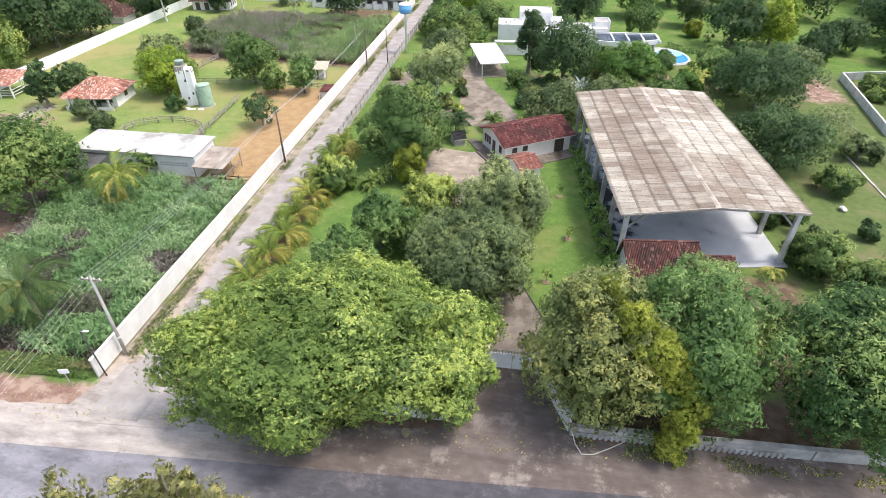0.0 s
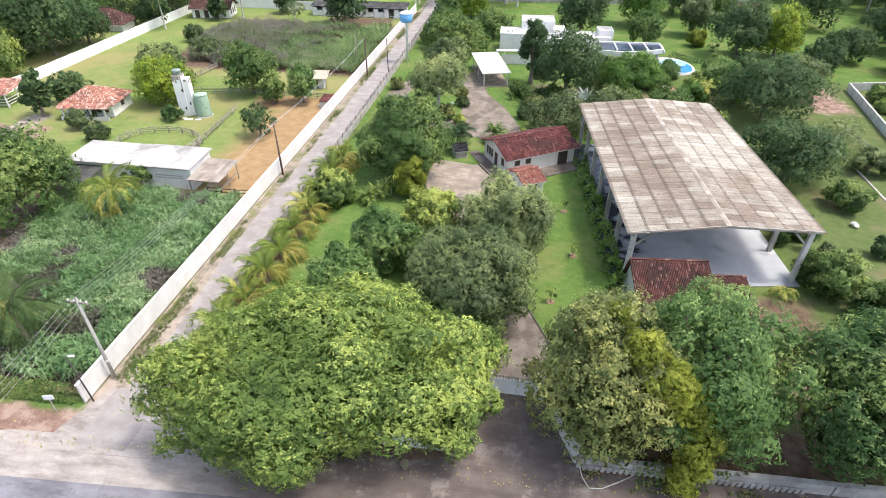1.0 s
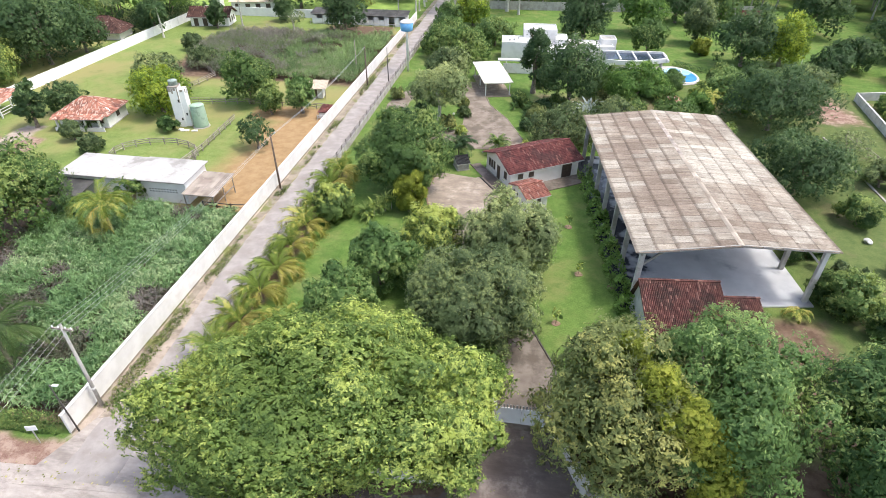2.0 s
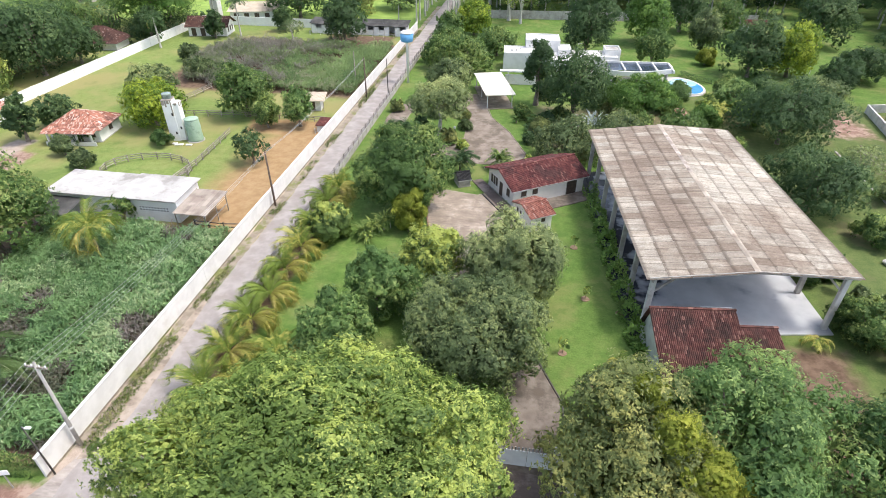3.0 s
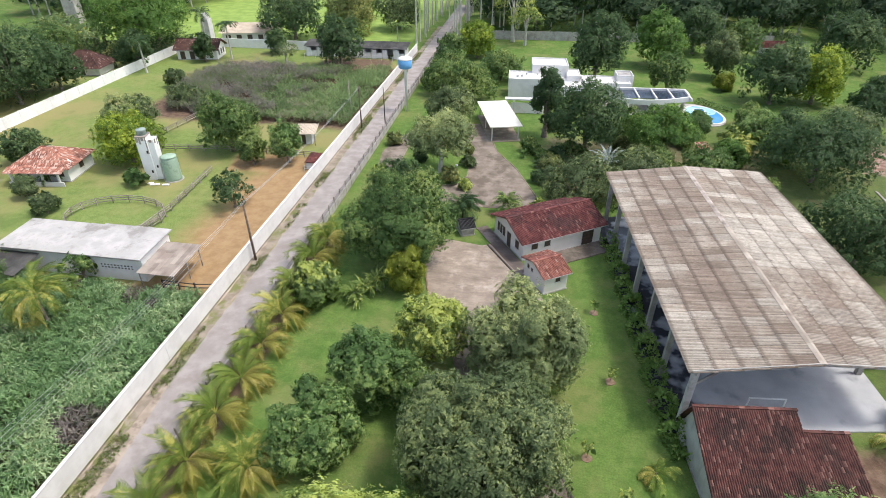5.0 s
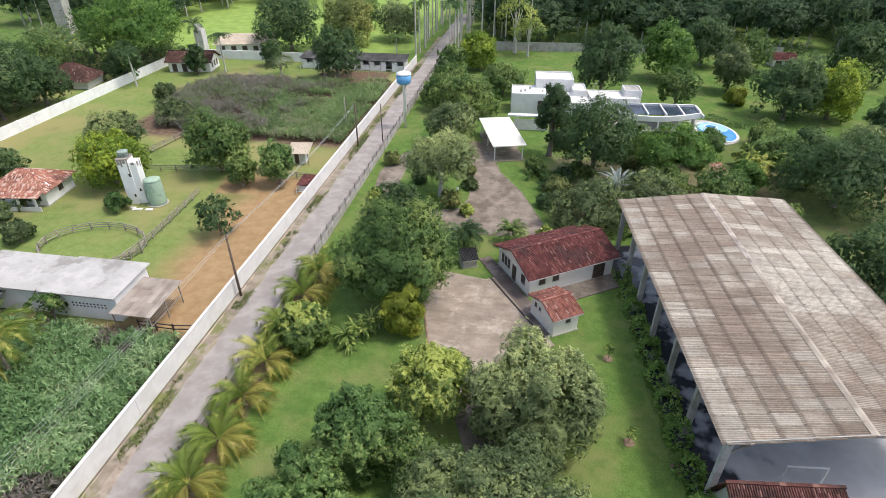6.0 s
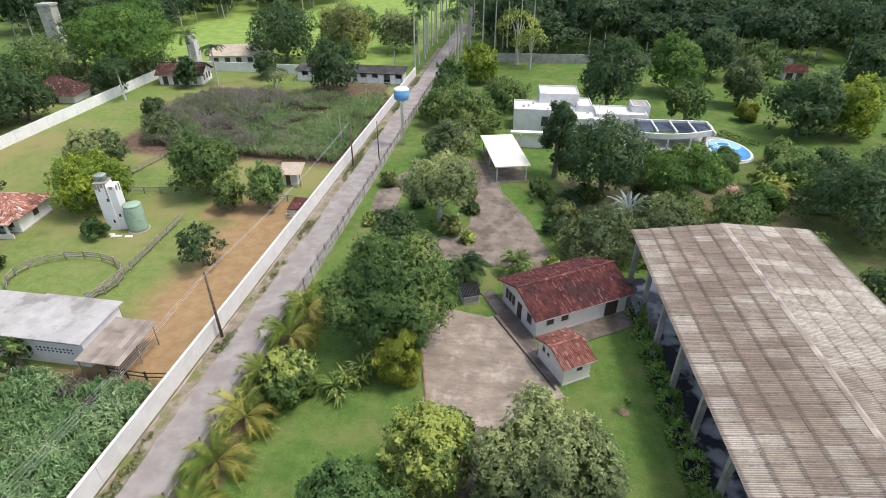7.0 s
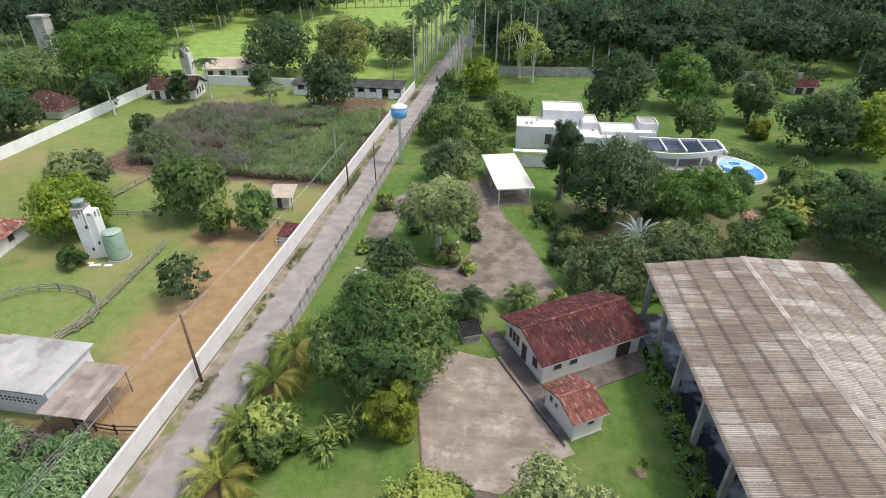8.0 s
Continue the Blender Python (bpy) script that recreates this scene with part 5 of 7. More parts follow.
for x, y, w, turn in ((-25.6, 92.4, 0.5, 10), (-25.0, 93.2, 0.35, 40), (-24.6, 92.2, 0.4, 70), (-26.0, 93.5, 0.3, 25)):
    tagged(part("rubble_stone", boxes((-w, w, -w * 0.7, w * 0.7, -0.02, 0.3), bevel=0.08), ROCKY, None, m=pose(x, y, 0, 4, 3, turn)), "pale rubble stone at a garden's edge", "stone")
sign = thing("small_sign", "small white board standing in a hedge", "sign", pose(-37.5, 29.1, 0, 0, 0, 15))
part("board", boxes((-0.4, 0.4, -0.03, 0.03, 1.6, 2.1)), WHITE_METAL, sign)
part("post", boxes((-0.04, 0.04, -0.03, 0.03, 0, 1.6)), GREY_METAL, sign)
pot = thing("plant_pot", "pale clay plant pot beside a street", "plant pot", pose(-7.7, 28.6, 0) @ Matrix.Diagonal((0.7, 0.7, 0.7, 1)))
part("pot", lathe([(0.28, 0), (0.42, 0.45), (0.5, 0.8), (0.5, 0.9), (0.42, 0.9)], 16), VERGE, pot)
bent = bmesh.new()
tube(bent, [(5.3, 30.4, 0.9), (5.6, 29.7, 0.3), (6.1, 29.0, 0.1), (7.0, 29.1, 0.12), (8.3, 29.8, 0.2), (9.5, 30.4, 0.5)], [0.05, 0.05, 0.06, 0.05, 0.05, 0.03])
tagged(part("fallen_branch", bent, PALE_BARK, None), "dry bare branch fallen beside a street wall", "branch")


# ---- vegetation ----
def unit(v):
    return v / np.maximum(np.linalg.norm(v, axis=-1, keepdims=True), 1e-6)


def leaf_quads(rng, base, axis, normal, length, width):
    """Folded diamond leaves: arrays of stems, ways, facings and sizes."""
    side = unit(np.cross(axis, normal))
    nn = np.cross(side, axis)
    L, W = length[:, None], width[:, None]
    mid = base + axis * L * 0.5
    return np.stack([base, mid + side * W * 0.5 + nn * W * 0.12, base + axis * L, mid - side * W * 0.5 + nn * W * 0.12], axis=1)


def outward(quads, way):
    """Turns each leaf so that its upper face looks along way."""
    n = np.cross(quads[:, 2] - quads[:, 0], quads[:, 3] - quads[:, 1])
    back = (n * way).sum(1) < 0
    quads[back] = quads[back][:, ::-1]
    return quads


def crown_quads(rng, R, H, tufts, leaf, lobes=24, per=6, lobe_size=0.32, open_=0.0, aspect=0.42, droop=0.2, low=-0.7, uneven=(0.8, 1.12), fill=0.8, flat=1.2):
    """A crown of lobes clad in rosettes of leaves, with a looser leafy inside; its middle is the origin, R wide and H half-high.
    Gives the leaves, the way their shading faces, and the lobes' middles. flat: height of a lobe over its width."""
    i = np.arange(lobes)
    z = 1 - (i + 0.5) / lobes * (1 - low)
    a = i * 2.39996 + rng.uniform(0, 6.28) + rng.normal(0, 0.25, lobes)
    ring = np.sqrt(np.maximum(0, 1 - z * z))
    d = np.c_[ring * np.cos(a), ring * np.sin(a), z] + rng.normal(0, 0.09, (lobes, 3))
    r = rng.uniform(0.55, 1.35, lobes) * lobe_size
    reach = rng.uniform(*uneven, (lobes, 1))
    reach[2::5] = rng.uniform(0.45, 0.7, (len(reach[2::5]), 1))
    r[2::5] = lobe_size * 1.45
    c = d * (1.0 - r[:, None] * 0.9) * reach * np.array([R, R, H])
    rad = r[:, None] * np.array([R, R, min(H * 1.15, R) * flat])
    k = rng.choice(lobes, tufts, p=r * r / (r * r).sum())
    n = unit(rng.normal(size=(tufts, 3)) * [1, 1, 0.8] + np.array([0, 0, 0.55]) + 0.5 * unit(d)[k])
    depth = rng.uniform(0.88, 1.06, (tufts, 1))
    depth[: tufts // 6] = rng.uniform(1.04, 1.3, (tufts // 6, 1))
    p = c[k] + n * rad[k] * depth
    w = 2.4 if R > 2 else 4.5
    knob = np.sin(p[:, 0] * w + 1.3 * np.sin(p[:, 2] * w)) * np.sin(p[:, 1] * w * 1.1 + np.cos(p[:, 0] * w * 0.7)) + 0.6 * np.sin(p[:, 2] * w * 1.2 + p[:, 0])
    p = p + n * (knob * 0.07 * min(R, 3.2))[:, None]
    inside = np.zeros(tufts, bool)
    for j in range(lobes):
        inside |= (np.linalg.norm((p - c[j]) / rad[j], axis=1) < 0.9) & (k != j)
    if open_:
        inside |= rng.random(tufts) < open_
    p, n, k = p[~inside], n[~inside], k[~inside]
    t = len(p)
    n = unit(n + rng.normal(size=(t, 3)) * 0.22)
    t1 = unit(np.cross(n, rng.normal(size=(t, 3))))
    t2 = np.cross(n, t1)
    P, N = np.repeat(p, per, 0), np.repeat(n, per, 0)
    ph = np.tile(np.arange(per) * 2 * math.pi / per, t) + rng.normal(0, 0.35, t * per)
    T = np.repeat(t1, per, 0) * np.cos(ph)[:, None] + np.repeat(t2, per, 0) * np.sin(ph)[:, None]
    axis = unit(T + N * rng.uniform(-0.15, 0.75, (t * per, 1)) + np.array([0, 0, -droop]))
    facing = unit(N + T * 0.25 + rng.normal(size=(t * per, 3)) * 0.25 + np.array([0, 0, 0.2]))
    size = leaf * rng.uniform(0.65, 1.3, t * per)
    leaves = leaf_quads(rng, P + rng.normal(size=(t * per, 3)) * leaf * 0.22, axis, facing, size, size * aspect)
    whole = unit(P / np.array([R, R, H]) ** 2 * R)
    shade = unit(N * 0.4 + facing * 0.4 + whole * 0.45 + np.array([0, 0, 0.32]))
    m = int(t * per * fill * 0.35) if open_ < 0.2 else 0
    if m:
        kk = rng.choice(lobes, m, p=r * r / (r * r).sum())
        nn = unit(rng.normal(size=(m, 3)) + np.array([0, 0, 0.35]))
        pp = c[kk] + nn * rad[kk] * rng.uniform(0.45, 0.84, (m, 1))
        big = leaf * rng.uniform(1.5, 2.6, m)
        fq = leaf_quads(rng, pp, unit(np.cross(nn, rng.normal(size=(m, 3)))), unit(nn + rng.normal(size=(m, 3)) * 0.5), big, big * 0.7)
        leaves, shade = np.concatenate([leaves, fq]), np.concatenate([shade, nn])
    return outward(leaves, shade), shade, c


def trunk_mesh(rng, R, H, h, centres, r0):
    """A tapered trunk with limbs that reach into the crown. h: height of the crown's middle."""
    bm = bmesh.new()
    fork = h - H * 0.75
    fork = max(fork, 0.8)
    sway = rng.uniform(-0.3, 0.3, 2)
    tube(bm, [(0, 0, -0.1), (sway[0] * 0.4, sway[1] * 0.4, fork * 0.5), (sway[0], sway[1], fork), (sway[0], sway[1], h + H * 0.2)], [r0 * 1.35, r0, r0 * 0.8, r0 * 0.25], 8)
    for c in centres[:8]:
        q = c * 0.95
        tube(bm, [(sway[0], sway[1], fork * 0.92), (q[0] * 0.45, q[1] * 0.45, fork + (h + q[2] - fork) * 0.55), (q[0], q[1], h + q[2])], [r0 * 0.5, r0 * 0.32, r0 * 0.1], 6)
    return bm


def tree(name, label, x, y, R, top, leaf_kind, tufts=1200, leaf=0.34, H=None, seed=1, lobes=14, per=6, group="", category="tree", bark=None, turn=0.0, deep=1.0, trim=0.0, **kw):
    """A tree: trunk with limbs, and a crown of leaves. top: its height. deep: its depth over its width; trim: how much it is cut back on one side."""
    H = H or top * 0.48
    h = top - H * 1.05
    ob = thing(name, label, category, pose(x, y, 0, 0, 0, turn), group)
    rng = np.random.default_rng(seed)
    q, face, c = crown_quads(rng, R, H, tufts, leaf, lobes, per, **kw)
    q[:, :, 1] *= deep
    c[:, 1] *= deep
    for v in (q, c):
        v[..., 1] *= 1 - trim * np.clip(-v[..., 0] / R * 1.5, 0, 1) * (v[..., 1] > 0)
    q[:, :, 2] += h
    q[:, :, 2] = np.maximum(q[:, :, 2], 0.12)
    part("trunk", trunk_mesh(rng, R, H, h, c, 0.06 + 0.028 * top), bark or BARK, ob)
    part("crown", quad_mesh("crown", q, face), LEAF[leaf_kind], ob)
    return ob


def shrub(name, label, x, y, R, top, leaf_kind, tufts=160, leaf=0.3, seed=1, category="shrub", **kw):
    return tree(name, label, x, y, R, top, leaf_kind, tufts, leaf, top * 0.5, seed, kw.pop("lobes", 7), kw.pop("per", 6), category=category, **kw)


# front row and the trees of the garden
tree("broad_tree", "very broad bright green tree with a dense domed crown", -15.2, 31.7, 12.9, 12.3, "broad", 42000, 0.28, 6.0, 101, 130, 6, lobe_size=0.185, deep=0.62, low=-0.98, uneven=(0.84, 1.07), turn=18, trim=0.7, aspect=0.5, flat=1.6)
tree("yellowing_tree", "tall tree with yellowing olive foliage beside a gate", 7.0, 34.7, 6.0, 12.5, "olive", 8642, 0.281, 5.8, 102, 60, 6, open_=0.08, lobe_size=0.25, low=-0.95, uneven=(0.78, 1.1))
tree("broad_tree", "dense blue-green tree by a street wall", 13.9, 36.0, 6.5, 13.2, "blue", 9696, 0.287, 6.4, 103, 66, 6, aspect=0.4, droop=0.6, lobe_size=0.25, low=-0.95, uneven=(0.8, 1.1))
tree("broad_tree", "dense pale green tree by a street wall", 25.9, 34.6, 7.1, 13.1, "tipped", 9696, 0.287, 5.9, 104, 70, 6, lobe_size=0.23, low=-0.75, uneven=(0.8, 1.08))
tree("understorey_tree", "leafy bright green tree leaning over a gate wall", -5.2, 32.6, 4.0, 8.0, "broad", 4200, 0.29, 3.9, 105, 34, 6, lobe_size=0.3, low=-0.95)
cascade = thing("bright_creeper", "bright yellow-green feathery creeper cascading between trees", "creeper", pose(12.7, 30.2, 0))
fall = ((-5.6, 5.0, 11.6, 1.2), (-4.5, 2.6, 11.2, 1.5), (-2.7, 1.3, 9.7, 1.7), (-1.5, 1.1, 8.6, 1.6), (-0.6, 1.1, 7.4, 1.8), (0.3, 0.5, 5.2, 1.7), (0.2, 0.0, 3.2, 1.6), (0.0, -0.2, 1.5, 1.4))
part("vine", tube(bmesh.new(), [(0.6, 1.2, 0), (0.9, 1.6, 4), (-0.2, 2.2, 7.4), (-2.7, 2.6, 9.4), (-5.4, 5.2, 11.2)], [0.12, 0.11, 0.09, 0.07, 0.04], 6), BARK, cascade)
sprays, faces = [], []
for k, (x, y, z, R) in enumerate(fall):
    q, face, _ = crown_quads(np.random.default_rng(520 + k), R, R * 1.15, 520, 0.2, 9, 6, 0.45, aspect=0.22, droop=0.9, low=-0.9)
    faces.append(face)
    sprays.append(np.maximum(q + np.array([x, y, z]), [-99, -99, 0.08]))
part("foliage", quad_mesh("foliage", np.concatenate(sprays), np.concatenate(faces)), LEAF["lime"], cascade)
tree("mango_tree", "dark grey-green mango tree over a driveway", -4.8, 45.7, 6.2, 10.2, "grey", 9064, 0.281, 4.7, 107, 56, 6, lobe_size=0.25)
tree("mango_tree", "grey-green mango tree beside a lawn", -1.9, 58.2, 5.2, 8.6, "olive_grey", 7378, 0.293, 4.5, 108, 46, 6, lobe_size=0.26)
tree("young_tree", "yellow-green young tree in a garden", -10.5, 59.1, 3.8, 7.0, "fresh", 2278, 0.293, 3.2, 109, 40, 6, lobe_size=0.26)
tree("young_tree", "dense green tree in a garden", -15.6, 53.4, 3.3, 7.2, "blue", 2395, 0.293, 3.3, 110, 40, 6, lobe_size=0.26)
tree("young_tree", "low spreading green tree in a garden", -18.4, 47.6, 3.9, 5.0, "blue", 2900, 0.28, 2.5, 111, 42, 6, lobe_size=0.26)
tree("young_tree", "small bright green tree in a garden", -11.5, 52.5, 2.6, 5.3, "green", 1113, 0.293, 2.4, 112, 33, 6, lobe_size=0.26)
tree("mango_tree", "large dark green mango tree beside a yard", -17.5, 75.1, 6.4, 10.8, "green", 9064, 0.287, 5.0, 113, 60, 6, lobe_size=0.25)
shrub("bright_bush", "bright lime bush under a mango tree", -15.6, 69.0, 2.4, 6.4, "lime", 2200, 0.32, 114, aspect=0.16, droop=1.3, lobes=12, low=-0.95)
shrub("round_bush", "rounded olive-yellow bush by a fence", -24.9, 66.0, 2.6, 4.8, "fresh", 1500, 0.3, 115, aspect=0.85, lobes=16, lobe_size=0.34, low=-0.9)
tree("dark_round_tree", "small dense dark green tree beside a drive", -21.2, 91.7, 2.9, 5.5, "dark", 870, 0.3, 2.5, 118, 34, 6, lobe_size=0.26)
tree("mango_tree", "grey-green tree with a pale trunk in a planted island", -16.8, 100.1, 5.4, 9.4, "olive_grey", 3478, 0.3, 3.4, 119, 46, 6, lobe_size=0.26, open_=0.12, low=-0.35, bark=PALE_BARK)
tree("grey_tree", "grey-green tree behind a tiled house", 4.5, 94.4, 5.6, 6.4, "grey", 2828, 0.3, 3.5, 120, 49, 6, lobe_size=0.26, open_=0.1)
tree("grey_tree", "grey-green tree behind the court shelter", 13.0, 99.7, 4.8, 6.0, "grey", 2176, 0.3, 3.2, 121, 45, 6, lobe_size=0.26, open_=0.1)
tree("dark_cypress", "narrow dark conical tree before a white villa", -0.6, 118.2, 2.9, 14.2, "dark", 1791, 0.3, 6.6, 122, 33, 6, lobe_size=0.26)
tree("dark_tree", "dark green spreading tree before a white villa", 6.2, 110.8, 6.2, 13.2, "dark", 4005, 0.3, 6.2, 123, 51, 6, lobe_size=0.26)
tree("green_tree", "feathery green tree before a veranda", 18.0, 112.4, 6.2, 9.4, "layered", 4600, 0.27, 4.2, 124, 40, 6, lobe_size=0.30, flat=0.42, aspect=0.28, low=-0.55)
tree("green_tree", "bushy green tree beside a pool", 36.8, 121.5, 4.2, 5.6, "blue", 1893, 0.3, 3.1, 125, 43, 6, lobe_size=0.26)
tree("green_tree", "low green tree behind the court shelter", 23.4, 103.1, 4.2, 5.3, "green", 1547, 0.3, 2.4, 127, 42, 6, lobe_size=0.26)
tree("green_tree", "dark green broad tree beside the court shelter", 40.3, 106.0, 8.6, 10.6, "dark", 5164, 0.312, 5.2, 128, 60, 6, lobe_size=0.26)
tree("green_tree", "spreading dark green tree beside the court shelter", 36.5, 82.6, 6.8, 8.3, "dark", 3393, 0.3, 4.0, 129, 51, 6, lobe_size=0.26)
shrub("round_bush", "round green bush on a lawn", 42.0, 75.2, 2.9, 3.9, "green", 620, 0.34, 130)
tree("young_tree", "low green bushes beside a court", 32.6, 56.4, 3.2, 4.8, "green", 1717, 0.293, 2.4, 131, 37, 6, lobe_size=0.26)
tree("young_tree", "low green bushes beside a path", 38.2, 51.8, 3.6, 4.5, "green", 1752, 0.293, 2.1, 132, 39, 6, lobe_size=0.26)
shrub("round_bush", "small round bush on a lawn", 41.3, 64.0, 1.2, 2.3, "dark", 180, 0.3, 133)
tree("green_tree", "light green tree near a garden plot", 47.4, 93.5, 3.8, 4.9, "grey", 1292, 0.3, 2.3, 134, 40, 6, lobe_size=0.26, open_=0.2)
for k, (x, y, R, top) in enumerate(((-20.6, 16.6, 1.8, 10.3), (-18.8, 16.9, 1.6, 11.5), (-17.0, 16.4, 2.0, 10.9), (-14.6, 16.4, 1.8, 10.6), (-25.2, 15.9, 1.7, 10.2))):
    tree("street_tree", "tree top with feathery yellowish foliage across the street", x, y, R, top, "street", 700, 0.24, 4.2, 135 + k, 30, 7, open_=0.12, aspect=0.28, droop=-0.9, lobe_size=0.34, uneven=(0.6, 1.2))

